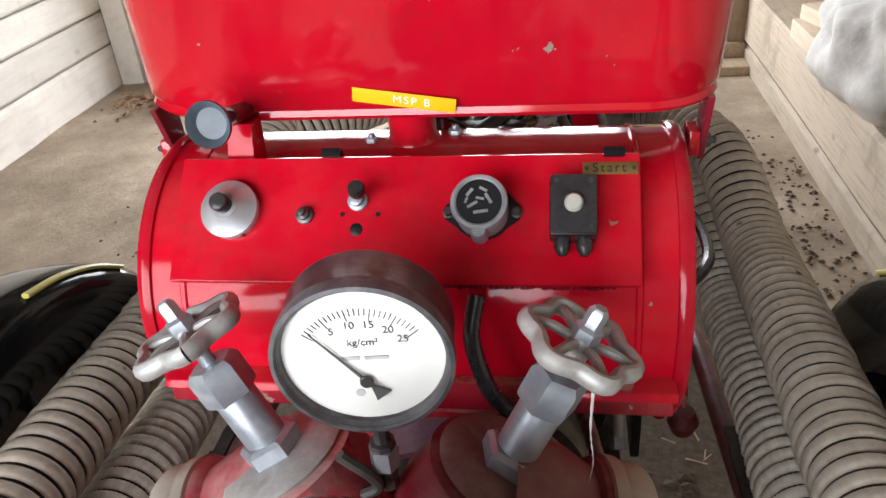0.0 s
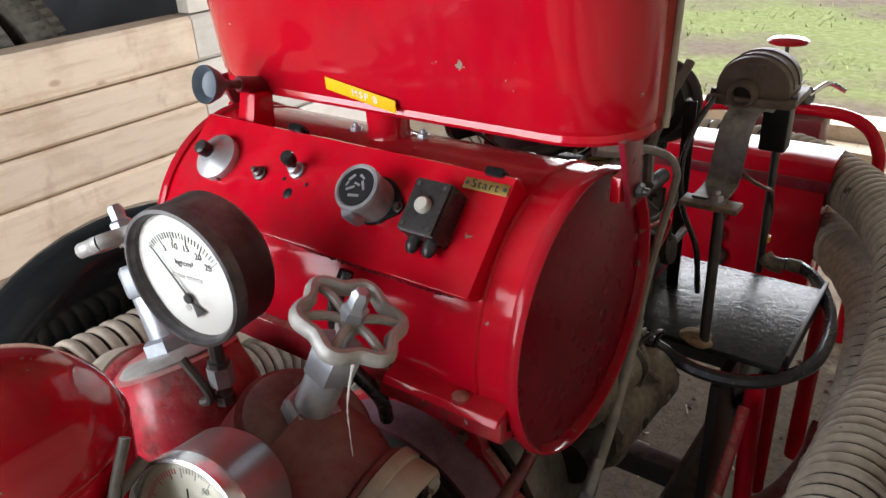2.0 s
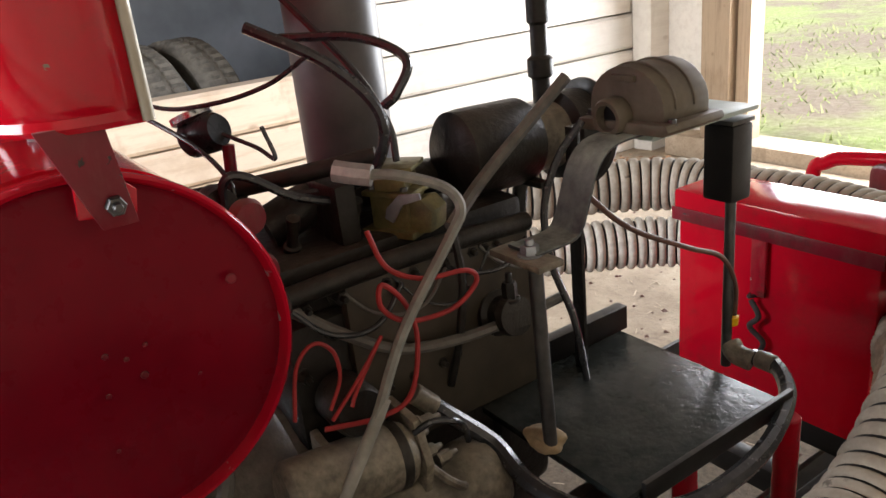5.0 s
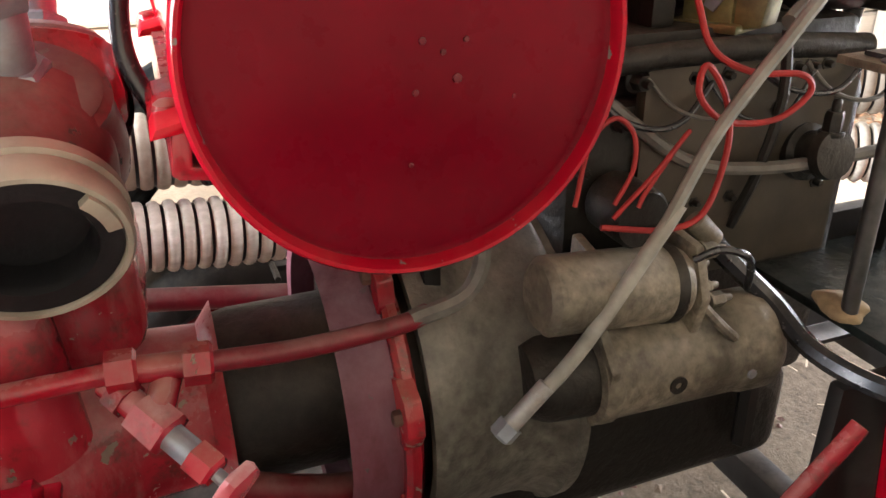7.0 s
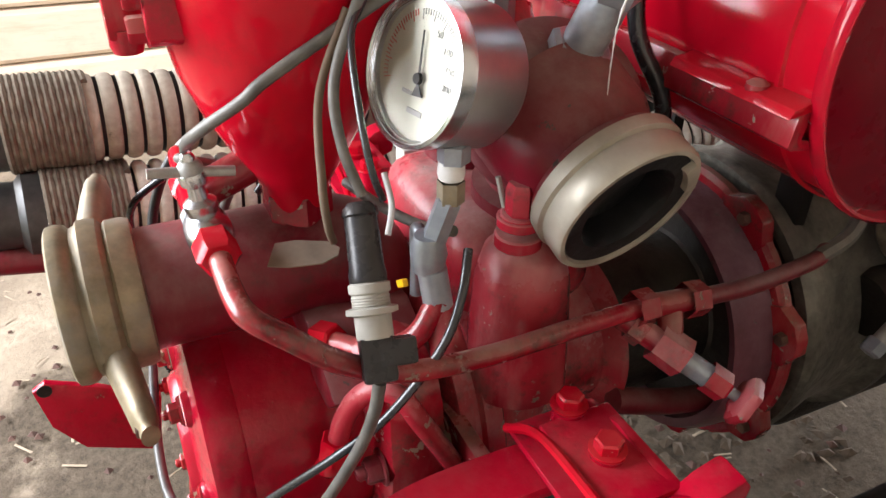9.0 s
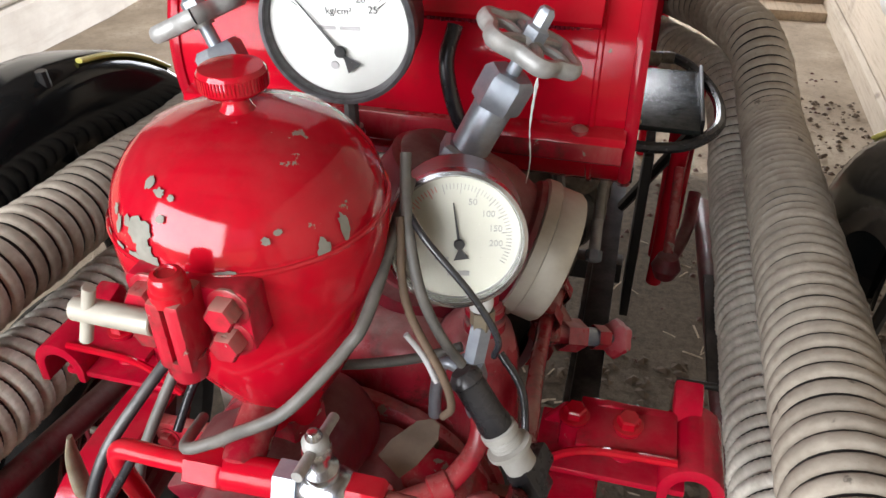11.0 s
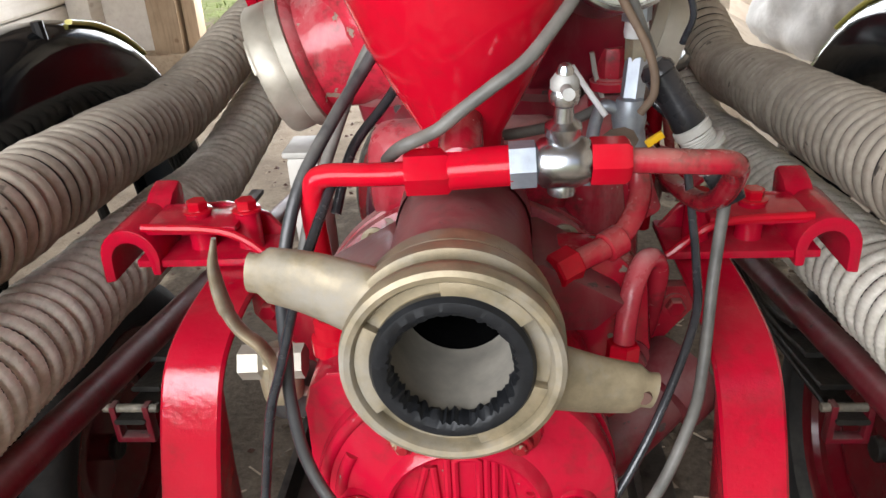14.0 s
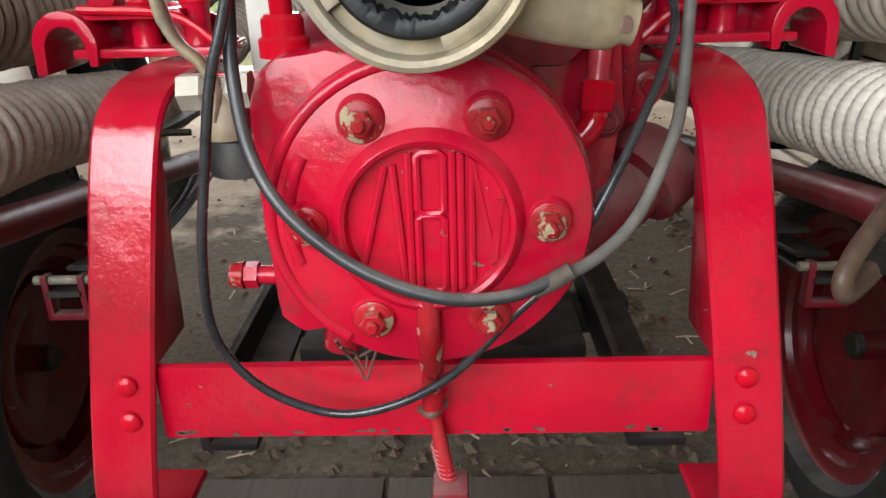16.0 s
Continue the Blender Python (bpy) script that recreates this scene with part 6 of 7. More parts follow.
cable("thick black rubber cable looped over the pump cover", [(-0.03, -0.55, 0.775), (-0.061, -0.58, 0.732), (-0.085, -0.62, 0.698), (-0.109, -0.66, 0.655), (-0.123, -0.688, 0.591), (-0.125, -0.7, 0.527), (-0.126, -0.705, 0.492), (-0.118, -0.715, 0.436), (-0.094, -0.728, 0.392), (-0.052, -0.737, 0.355), (-0.01, -0.742, 0.333), (0.034, -0.742, 0.32), (0.078, -0.734, 0.318), (0.116, -0.724, 0.327)], 0.0056, CABLE_WORN)
cable("grey dusty rubber cable beside the crash frame", [(0.116, -0.724, 0.327), (0.152, -0.705, 0.338), (0.19, -0.675, 0.363), (0.222, -0.64, 0.416), (0.235, -0.613, 0.45), (0.245, -0.578, 0.517), (0.25, -0.564, 0.56), (0.253, -0.559, 0.595)], 0.0056, CABLE_GREY)
cable("thin glossy black cable hanging to the crossbar", [(-0.082, -0.65, 0.66), (-0.1, -0.71, 0.61), (-0.126, -0.715, 0.529), (-0.141, -0.715, 0.485), (-0.154, -0.715, 0.421), (-0.166, -0.715, 0.351), (-0.175, -0.695, 0.274), (-0.16, -0.682, 0.224), (-0.127, -0.675, 0.189), (-0.076, -0.672, 0.169), (-0.022, -0.676, 0.181), (0.031, -0.685, 0.217), (0.081, -0.697, 0.278), (0.128, -0.692, 0.328), (0.178, -0.663, 0.409), (0.225, -0.602, 0.492), (0.235, -0.557, 0.527), (0.236, -0.519, 0.565), (0.234, -0.49, 0.603), (0.225, -0.472, 0.64), (0.2, -0.455, 0.665)], 0.0042)
own(part("cable_tape", tube([(0.099, -0.724, 0.318), (0.113, -0.724, 0.325), (0.129, -0.724, 0.335)], 0.0074, 12, radius=lambda i, n: 1 + 0.12 * noise.noise(Vector((i * 1.3, 2, 0)))), TAPE_OLD), "worn tape binding round the cables", "tape")
cable("grey cable slung round the air vessel", [(0.125, -0.49, 0.87), (0.121, -0.591, 0.813), (0.109, -0.614, 0.791), (0.089, -0.637, 0.769), (0.07, -0.652, 0.751), (0.048, -0.657, 0.736), (0.025, -0.656, 0.719), (0.003, -0.655, 0.702), (-0.024, -0.656, 0.69), (-0.045, -0.6, 0.66)], 0.0053, CABLE_GREY)
cable("dusty cable running past the valve", [(-0.05, -0.5, 0.76), (-0.075, -0.52, 0.72), (-0.1, -0.56, 0.66), (-0.12, -0.6, 0.6), (-0.13, -0.62, 0.55)], 0.0056, CABLE_GREY)
cable("dark cable behind the air vessel", [(-0.02, -0.46, 0.74), (-0.05, -0.5, 0.69), (-0.085, -0.54, 0.65), (-0.1, -0.575, 0.6)], 0.005)
sensor = thing("sensor", (0.215, -0.557, 0.6), "black cable sensor with a white threaded fitting", "sensor")
sv = [Vector((0.182, -0.546, 0.722)), Vector((0.252, -0.559, 0.612))]
sm2 = frame_to(*sv) @ Matrix.Diagonal((0.92, 0.92, 0.84, 1))
part("body", lathe([(0, 0), (0.01, 0), (0.0155, 0.006), (0.0165, 0.012), (0.015, 0.014), (0.0155, 0.06), (0.017, 0.07), (0.0165, 0.076), (0, 0.076)], 22, sm2), BAKELITE, sensor)
bm = lathe([(0.015, 0.076), (0.0185, 0.078), (0.0185, 0.086), (0.016, 0.088)] + [(0.0165 + 0.0008 * (i % 2), 0.089 + 0.0013 * i) for i in range(9)] + [(0.023, 0.101), (0.023, 0.106), (0.0165, 0.108), (0.0165, 0.13), (0, 0.131)], 24, sm2)
part("fitting", bm, WHITE_PLASTIC, sensor, "white threaded fitting")
part("joint", box((-0.015, -0.013, 0.128), (0.015, 0.013, 0.172), 0.004, sm2), BAKELITE, sensor)
part("joint_cap", box((0.0, -0.014, 0.132), (0.034, 0.014, 0.158), 0.004, sm2), BAKELITE, sensor)
cable("pair of grey sensor cables hanging from the vessel", [(0.125, -0.5, 0.9), (0.132, -0.525, 0.86), (0.148, -0.55, 0.81), (0.165, -0.552, 0.765), (0.182, -0.543, 0.727)], 0.0046, CABLE_GREY)
cable("brown cord that holds a cardboard tag", [(0.128, -0.53, 0.86), (0.14, -0.56, 0.8), (0.172, -0.572, 0.74), (0.18, -0.572, 0.705), (0.171, -0.566, 0.684)], 0.0036, plain("brown_cord", (0.16, 0.11, 0.07), (0.1, 0.07, 0.05), 0.7, 60))
cable("thin dark cable across the small gauge", [(0.125, -0.515, 0.865), (0.15, -0.535, 0.845), (0.19, -0.545, 0.805), (0.212, -0.545, 0.765), (0.208, -0.535, 0.735)], 0.003, CABLE)
own(part("tag", prism([(-0.034, -0.014), (-0.015, -0.016), (0.014, -0.013), (0.026, -0.004), (0.026, 0.005), (0.014, 0.013), (-0.015, 0.016), (-0.033, 0.013)], 0, 0.0016, 0.0005, pose(0.151, -0.582, 0.664, 14, -6, 61), axis="z"), CARD), "dirty cardboard tag on a cord", "tag")
own(part("wire_clip", box((-0.0035, -0.0025, -0.009), (0.0035, 0.0025, 0.009), 0.001, pose(0.195, -0.515, 0.643, 0, 55, 0)), YELLOW), "small yellow wire clip", "clip")
plug = thing("cable_plug", (0.184, -0.38, 0.59), "small black plug on a thin white wire", "plug")
part("body", box((-0.008, -0.014, -0.011), (0.008, 0.014, 0.011), 0.002, pose(0.184, -0.376, 0.604, 15, 20, 20)), BAKELITE, plug)
part("wire", tube([(0.184, -0.385, 0.606), (0.168, -0.39, 0.635), (0.155, -0.395, 0.67), (0.148, -0.4, 0.7)], 0.0028, 8), WHITE_PLASTIC, plug)
cable("black cable behind the control drum", [(0.1, -0.17, 0.68), (0.12, -0.2, 0.74), (0.1, -0.225, 0.8), (0.085, -0.22, 0.86), (0.09, -0.2, 0.9)], 0.009, CABLE)
cable("thin white wire by the pump", [(0.118, -0.5, 0.71), (0.135, -0.5, 0.685), (0.15, -0.51, 0.665)], 0.003, TAPE_WHITE)
cable("grey cable across the pump neck", [(0.16, -0.45, 0.66), (0.12, -0.46, 0.645), (0.06, -0.48, 0.64), (0.0, -0.5, 0.645)], 0.0055, CABLE_GREY)

# ---- engine behind the drum ----
engine = thing("engine", (XC, 0.3, 0.15), "dark oily petrol engine with grey castings", "engine")
part("block", box((-0.14, 0.19, 0.3), (0.15, 0.6, 0.72), 0.02), ENGINE, engine)
part("head", box((-0.12, 0.2, 0.72), (0.13, 0.59, 0.79), 0.012), ENGINE, engine)
part("side_cover", box((0.145, 0.27, 0.5), (0.165, 0.57, 0.76), 0.008), plain("brown_oily_cover", (0.075, 0.062, 0.045), (0.04, 0.034, 0.026), 0.45, 22, bump=0.3), engine)
part("sump", box((-0.13, 0.12, 0.135), (0.14, 0.6, 0.3), 0.04, seg=4), ENGINE, engine)
bell = part("bell_housing", lathe([(0.178, 0.09), (0.19, 0.02), (0.195, 0.001), (0.212, 0.0), (0.216, 0.01), (0.212, 0.03), (0.205, 0.06), (0.198, 0.1), (0.2, 0.14), (0.21, 0.165), (0.218, 0.17), (0.218, 0.185), (0.0, 0.185)], 48, Matrix.Translation((PX, 0.01, PZ)) @ pose(0, 0, 0, -90, 0, 0)), OLIVE, engine, "olive-grey dusty bell housing")
part("clutch_face", lathe([(0.0, 0.04), (0.06, 0.045), (0.07, 0.07), (0.178, 0.09)], 40, Matrix.Translation((PX, 0.01, PZ)) @ pose(0, 0, 0, -90, 0, 0)), ENGINE, engine)
for a in (10, 45, -25, 80, -60):
    t = radians(a)
    part("housing_bolt", hexbolt((PX + 0.196 * math.cos(t), 0.185, PZ + 0.196 * math.sin(t)), (PX + 0.196 * math.cos(t), 0.17, PZ + 0.196 * math.sin(t)), 0.01, stud=False), ENGINE_GREY, bell)
part("lug", prism([(0.18, 0.38), (0.235, 0.4), (0.25, 0.43), (0.24, 0.46), (0.19, 0.5)], 0.17, 0.196, 0.004, axis="y"), ENGINE_GREY, bell)
st = part("starter", lathe([(0, 0), (0.045, 0.0), (0.058, 0.004), (0.061, 0.01), (0.061, 0.02), (0.058, 0.024), (0.058, 0.19), (0.061, 0.194), (0.061, 0.225), (0.05, 0.24), (0.02, 0.245), (0, 0.245)], 36, frame_to((0.212, 0.187, 0.437), (0.222, 0.42, 0.437))), ENGINE_GREY, engine, "dusty grey starter motor")
part("screw", lathe([(0.011, 0), (0.011, 0.004), (0.004, 0.004), (0.004, 0.002), (0, 0.002)], 16, frame_to((0.271, 0.275, 0.437), (0.3, 0.275, 0.437))), ENGINE, st)
part("screw", lathe([(0.006, 0), (0.006, 0.004), (0, 0.005)], 8, frame_to((0.276, 0.372, 0.43), (0.3, 0.372, 0.43))), ZINC, st)
part("drive_nose", lathe([(0.05, 0), (0.048, 0.05), (0.04, 0.07), (0, 0.07)], 28, frame_to((0.212, 0.19, 0.437), (0.205, 0.11, 0.437))), ENGINE, st)
part("solenoid", lathe([(0, 0), (0.035, 0.002), (0.043, 0.01), (0.043, 0.16), (0.038, 0.17), (0.03, 0.175), (0, 0.177)], 28, frame_to((0.215, 0.125, 0.548), (0.222, 0.31, 0.535))), ENGINE_GREY, engine, "dusty grey solenoid cylinder")
for y, z in ((0.3, 0.56), (0.318, 0.53), (0.32, 0.575), (0.34, 0.51)):
    part("terminal", hexbolt((0.235, y - 0.01, z), (0.235, y + 0.012, z), 0.009), ENGINE_GREY, engine)
part("oil_filter", lathe([(0, 0), (0.03, 0.0), (0.034, 0.006), (0.034, 0.06), (0.03, 0.066), (0, 0.066)], 24, frame_to((0.16, 0.24, 0.62), (0.225, 0.24, 0.62))), ENGINE, engine)
for y in (0.25, 0.34, 0.43, 0.52):
    part("spark_plug", lathe([(0.012, 0), (0.012, 0.014), (0.008, 0.016), (0.007, 0.04), (0.009, 0.042), (0.009, 0.06), (0, 0.062)], 12, pose(0.07, y, 0.785, 0, 25, 0)), ENGINE, engine)
part("manifold", tube([(0.02, 0.24, 0.81), (0.03, 0.32, 0.835), (0.03, 0.42, 0.83), (0.0, 0.52, 0.81)], 0.03, 16), ENGINE, engine)
for z, y in ((0.815, 0.17), (0.755, 0.172), (0.88, 0.166)):
    part("knob", lathe([(0.0, 0), (0.02, 0.004), (0.022, 0.012), (0.018, 0.022), (0, 0.024)], 20, frame_to((0.16, y, z), (0.2, y + 0.005, z))), RED_DULL, engine)
YELLOW_ZINC = metal("yellow_passivated_zinc", (0.3, 0.27, 0.12), (0.14, 0.125, 0.06), 0.42, 0.6, 35, (0.06, 0.05, 0.035), 0.5, 0.3)
carb = part("carburettor", box((-0.03, -0.024, 0.0), (0.03, 0.024, 0.05), 0.005, pose(0.1, 0.4, 0.79, 0, 0, 24)), YELLOW_ZINC, engine, "dull yellowish carburettor body")
for z0, z1, w, d, a in ((-0.008, 0.002, 0.042, 0.034, 24), (0.046, 0.054, 0.038, 0.03, 24), (0.054, 0.082, 0.022, 0.026, 40), (0.08, 0.087, 0.034, 0.03, 40)):
    part("plate", box((-w, -d, z0), (w, d, z1), 0.003, pose(0.1, 0.4, 0.79, 0, 0, a)), YELLOW_ZINC, carb)
part("bowl", prism([(0.03, -0.006), (0.062, 0.0), (0.066, 0.03), (0.05, 0.045), (0.03, 0.04)], -0.02, 0.02, 0.004, pose(0.1, 0.4, 0.79, 0, 0, 24), axis="y"), YELLOW_ZINC, carb)
part("throttle_arm", prism([(0.0, 0.02), (0.012, 0.014), (0.03, 0.04), (0.06, 0.05), (0.058, 0.058), (0.026, 0.054), (0.004, 0.034)], -0.034, -0.03, 0.001, pose(0.1, 0.4, 0.79, 0, 0, 24), axis="y"), ZINC, carb)
for x, y in ((-0.026, -0.02), (0.026, -0.02), (0.026, 0.02), (-0.026, 0.02)):
    m = pose(0.1, 0.4, 0.79, 0, 0, 24)
    part("screw", hexbolt(m @ Vector((x, y, 0.054)), m @ Vector((x, y, 0.06)), 0.005, washer=False, stud=False), STEEL, carb)
part("tall_canister", lathe([(0, 0), (0.06, 0.0), (0.066, 0.01), (0.066, 0.42), (0.06, 0.43), (0, 0.43)], 36, pose(-0.05, 0.415, 0.79)), plain("dark_grey_canister", (0.13, 0.125, 0.13), (0.07, 0.068, 0.072), 0.4, 10, bump=0.15), engine, "dark grey upright canister")
part("rail", tube([(-0.05, 0.13, 0.86), (0.05, 0.25, 0.88), (0.13, 0.36, 0.9)], 0.012, 12), ENGINE, engine)
part("bracket", box((0.0, 0.3, 0.79), (0.12, 0.33, 0.87), 0.006), ENGINE, engine)

# distributor-like coil with wires
coil = thing("ignition_coil", (-0.01, 0.2, 0.9), "black ignition coil with loose leads", "coil")
part("body", lathe([(0, 0), (0.02, 0.0), (0.026, 0.01), (0.026, 0.05), (0.018, 0.06), (0, 0.06)], 22, frame_to((0.005, 0.21, 0.95), (-0.05, 0.18, 0.935))), BAKELITE, coil)
part("cap", lathe([(0.022, 0), (0.028, 0.004), (0.028, 0.012), (0, 0.014)], 22, frame_to((-0.03, 0.19, 0.96), (-0.04, 0.185, 0.99))), CHROME, coil)
part("neck", rod((0.01, 0.215, 0.93), (0.01, 0.21, 0.87), 0.008), RED_DULL, coil)
part("bracket", box((0.0, 0.195, 0.79), (0.02, 0.225, 0.88), 0.004), ENGINE, coil)

# air filter and its bracket
af = thing("air_filter", (0.07, 0.66, 0.7), "black cylindrical air filter with a wide flange", "filter")
part("front_can", lathe([(0, 0), (0.052, 0.002), (0.064, 0.012), (0.066, 0.03), (0.066, 0.13), (0.06, 0.14), (0, 0.14)], 36, frame_to((0.065, 0.51, 0.853), (0.07, 0.66, 0.85))), ENGINE, af)
part("waist", rod((0.069, 0.645, 0.85), (0.072, 0.72, 0.845), 0.052, 28), ENGINE_GREY, af)
part("flange", lathe([(0, 0), (0.07, 0.0), (0.084, 0.004), (0.086, 0.01), (0.082, 0.016), (0.05, 0.03), (0, 0.032)], 40, frame_to((0.073, 0.76, 0.84), (0.077, 0.8, 0.835))), STEEL, af)
part("back_can", lathe([(0.05, 0), (0.068, 0.008), (0.07, 0.05), (0.066, 0.056), (0, 0.056)], 36, frame_to((0.072, 0.705, 0.845), (0.073, 0.765, 0.84))), ENGINE, af)
part("breather_pipe", lathe([(0.014, 0), (0.014, 0.04), (0.02, 0.045), (0.02, 0.07), (0.013, 0.075), (0.013, 0.12), (0.017, 0.125), (0.017, 0.18), (0, 0.18)], 18, pose(0.062, 0.7, 0.895)), ENGINE, af)
part("strap", box((0.05, 0.62, 0.79), (0.14, 0.64, 0.8), 0.003), ENGINE, af)
part("leg", rod((0.07, 0.64, 0.79), (0.08, 0.6, 0.6), 0.012), ENGINE, af)

# relay box on two stands over the battery tray
tray = thing("battery_tray", (0.27, 0.63, 0.47), "oily black battery tray with turned-up edges", "tray")
part("plate", box((0.13, 0.47, 0.478), (0.432, 0.79, 0.49), 0.002), TRAY_WET, tray)
part("rear_lip", box((0.105, 0.5, 0.486), (0.128, 0.81, 0.53), 0.003), FRAME_DARK, tray)
part("front_lip", box((0.432, 0.5, 0.47), (0.44, 0.81, 0.5), 0.002), FRAME_DARK, tray)
part("brace", rod((0.42, 0.5, 0.476), (0.3, 0.62, 0.2), 0.012, 6), FRAME_DARK, tray)
part("brace", rod((0.15, 0.5, 0.476), (0.16, 0.5, 0.2), 0.014, 6), FRAME_DARK, tray)
bm = bmesh.new()
bmesh.ops.create_icosphere(bm, subdivisions=3, radius=0.02)
for v in bm.verts:
    v.co = Vector((v.co.x * 1.5, v.co.y * 1.1, max(v.co.z, -0.01) * 0.6)) * (1 + 0.5 * noise.noise(v.co * 60))
own(part("debris_clump", bm, plain("straw_clump", (0.36, 0.27, 0.16), (0.2, 0.15, 0.09), 0.9, 60, bump=0.6), at=pose(0.285, 0.475, 0.5)), "tan clump of debris at a stand's foot", "debris")
hold = thing("hold_down_stand", (0.3, 0.47, 0.49), "thin steel stand with a flat clamp plate", "stand", "battery stands")
part("rod", tube([(0.299, 0.473, 0.49), (0.2985, 0.47, 0.6), (0.298, 0.466, 0.77)], 0.0095, 12), STEEL, hold)
part("clamp_plate", box((0.235, 0.445, 0.765), (0.33, 0.485, 0.774), 0.002), ENGINE_GREY, hold)
part("nut", hexbolt((0.29, 0.466, 0.774), (0.29, 0.466, 0.788), 0.012), ZINC, hold)
stand2 = thing("hold_down_stand", (0.3, 0.86, 0.49), "thin steel stand with a rubber pad", "stand", "battery stands")
part("rod", rod((0.293, 0.858, 0.46), (0.287, 0.866, 0.745), 0.008), STEEL, stand2)
part("pad", box((0.256, 0.838, 0.742), (0.308, 0.885, 0.858), 0.006), FRAME_DARK, stand2)
part("arm", box((0.256, 0.836, 0.8585), (0.308, 0.888, 0.8655), 0.002), STEEL, stand2)
part("terminal", tube([(0.3, 0.86, 0.5), (0.315, 0.855, 0.49), (0.34, 0.86, 0.485)], 0.017, 12), ENGINE_GREY, stand2, "grey battery clamp")
part("terminal_cap", lathe([(0.01, 0), (0.011, 0.014), (0, 0.015)], 12, pose(0.293, 0.87, 0.53)), YELLOW, stand2, "yellow terminal cap")
stand3 = thing("hold_down_stand", (0.17, 0.66, 0.49), "dark upright angle-iron stand", "stand", "battery stands")
part("bar", prism([(0.158, 0.655), (0.182, 0.655), (0.182, 0.66), (0.163, 0.66), (0.163, 0.68), (0.158, 0.68)], 0.42, 0.88, 0.001, axis="z"), ENGINE, stand3)
relay = thing("relay_box", (0.27, 0.7, 0.87), "brown-grey bakelite regulator box with a rounded top", "regulator")
REG = plain("brown_grey_bakelite", (0.17, 0.145, 0.11), (0.085, 0.07, 0.052), 0.5, 25, bump=0.3, dust=(0.34, 0.3, 0.25), dust_amt=0.35)
rx, rz = 0.276, 0.918
dome = [(rx + 0.063 * math.cos(radians(a)), rz + 0.054 * math.sin(radians(a))) for a in range(0, 181, 12)]
part("housing", prism([(rx - 0.063, 0.898)] + dome[::-1] + [(rx + 0.063, 0.898)], 0.652, 0.742, 0.007, axis="y"), REG, relay)
for y0 in (0.675, 0.71):
    part("housing_seam", tube([(rx + 0.0635 * math.cos(radians(a)), y0, rz + 0.0545 * math.sin(radians(a))) for a in range(0, 181, 15)], 0.0022, 6, 3), REG, relay)
part("cap_bar", box((rx - 0.02, 0.646, 0.953), (rx + 0.02, 0.653, 0.961), 0.002), REG, relay)
part("socket_ring", lathe([(0.0165, 0), (0.0245, 0.0), (0.0255, 0.006), (0.0255, 0.022), (0.023, 0.026), (0.0175, 0.026), (0.0165, 0.02)], 28, frame_to((rx - 0.012, 0.655, 0.909), (rx - 0.012, 0.62, 0.906)), closed=True), REG, relay, "round cable socket")
part("socket_core", lathe([(0, 0.012), (0.017, 0.012), (0.017, 0.0)], 20, frame_to((rx - 0.012, 0.655, 0.909), (rx - 0.012, 0.62, 0.906))), GASKET, relay)
part("base_flange", prism([(rx - 0.078, 0.89), (rx - 0.07, 0.884), (rx + 0.07, 0.889), (rx + 0.08, 0.896), (rx + 0.076, 0.905), (rx - 0.074, 0.901)], 0.64, 0.752, 0.004, axis="y"), REG, relay)
for x in (-0.068, 0.07):
    part("flange_screw", hexbolt((rx + x, 0.66, 0.902), (rx + x, 0.66, 0.909), 0.0055, stud=False), STEEL, relay)
part("shelf", box((0.23, 0.66, 0.876), (0.315, 0.885, 0.883), 0.002), plain("pale_green_shelf_paint", (0.4, 0.47, 0.42), (0.27, 0.32, 0.29), 0.45, 12, bump=0.15), relay, "pale green shelf")
part("strap", strip([(0.70, 0.885), (0.61, 0.884), (0.575, 0.862), (0.556, 0.82), (0.543, 0.79), (0.525, 0.778), (0.465, 0.7765)], 0.055, 0.0045, None, 0.277), plain("blue_grey_strap_sky_sheen", (0.07, 0.078, 0.088), (0.035, 0.038, 0.043), 0.42, 25, bump=0.25, dust=(0.5, 0.56, 0.5), dust_amt=1.0), relay, "bent blue-grey strap iron")

# leads
def lead(label, pts, r, mat, grp="engine leads"):
    return own(part("lead", tube(pts, r, 8, 7), mat), label, "wire", grp)


fuel = lead("thick grey fuel hose hanging beside the engine", [(0.175, 0.315, 0.893), (0.2, 0.345, 0.89), (0.225, 0.393, 0.868), (0.24, 0.405, 0.84), (0.245, 0.378, 0.807), (0.25, 0.297, 0.715), (0.256, 0.235, 0.61), (0.262, 0.15, 0.5), (0.264, 0.07, 0.428)], 0.0068, plain("dusty_grey_hose", (0.27, 0.27, 0.245), (0.16, 0.16, 0.145), 0.55, 40))
lug = thing("hose_end", (0.264, 0.075, 0.43), "pale alloy hose end fitting", "fitting")
part("sleeve", rod((0.2625, 0.118, 0.472), (0.2645, 0.066, 0.424), 0.0098, 18), CASTAL, lug)
part("nut", lathe([(0.014, 0), (0.014, 0.016), (0.011, 0.019), (0, 0.019)], 6, frame_to((0.264, 0.078, 0.435), (0.2645, 0.062, 0.42))), ZINC, lug)
part("sleeve", tube([(0.2535, 0.26, 0.645), (0.256, 0.235, 0.61), (0.262, 0.15, 0.5), (0.264, 0.07, 0.428)], 0.008, 10, 8), plain("pale_dusty_hose", (0.36, 0.35, 0.31), (0.22, 0.215, 0.19), 0.6, 40), fuel, "pale dusty lower sleeve")
lead("ribbed clamp end of the fuel hose", [(0.15, 0.29, 0.9), (0.165, 0.304, 0.896), (0.182, 0.322, 0.892)], 0.014, CASTAL)
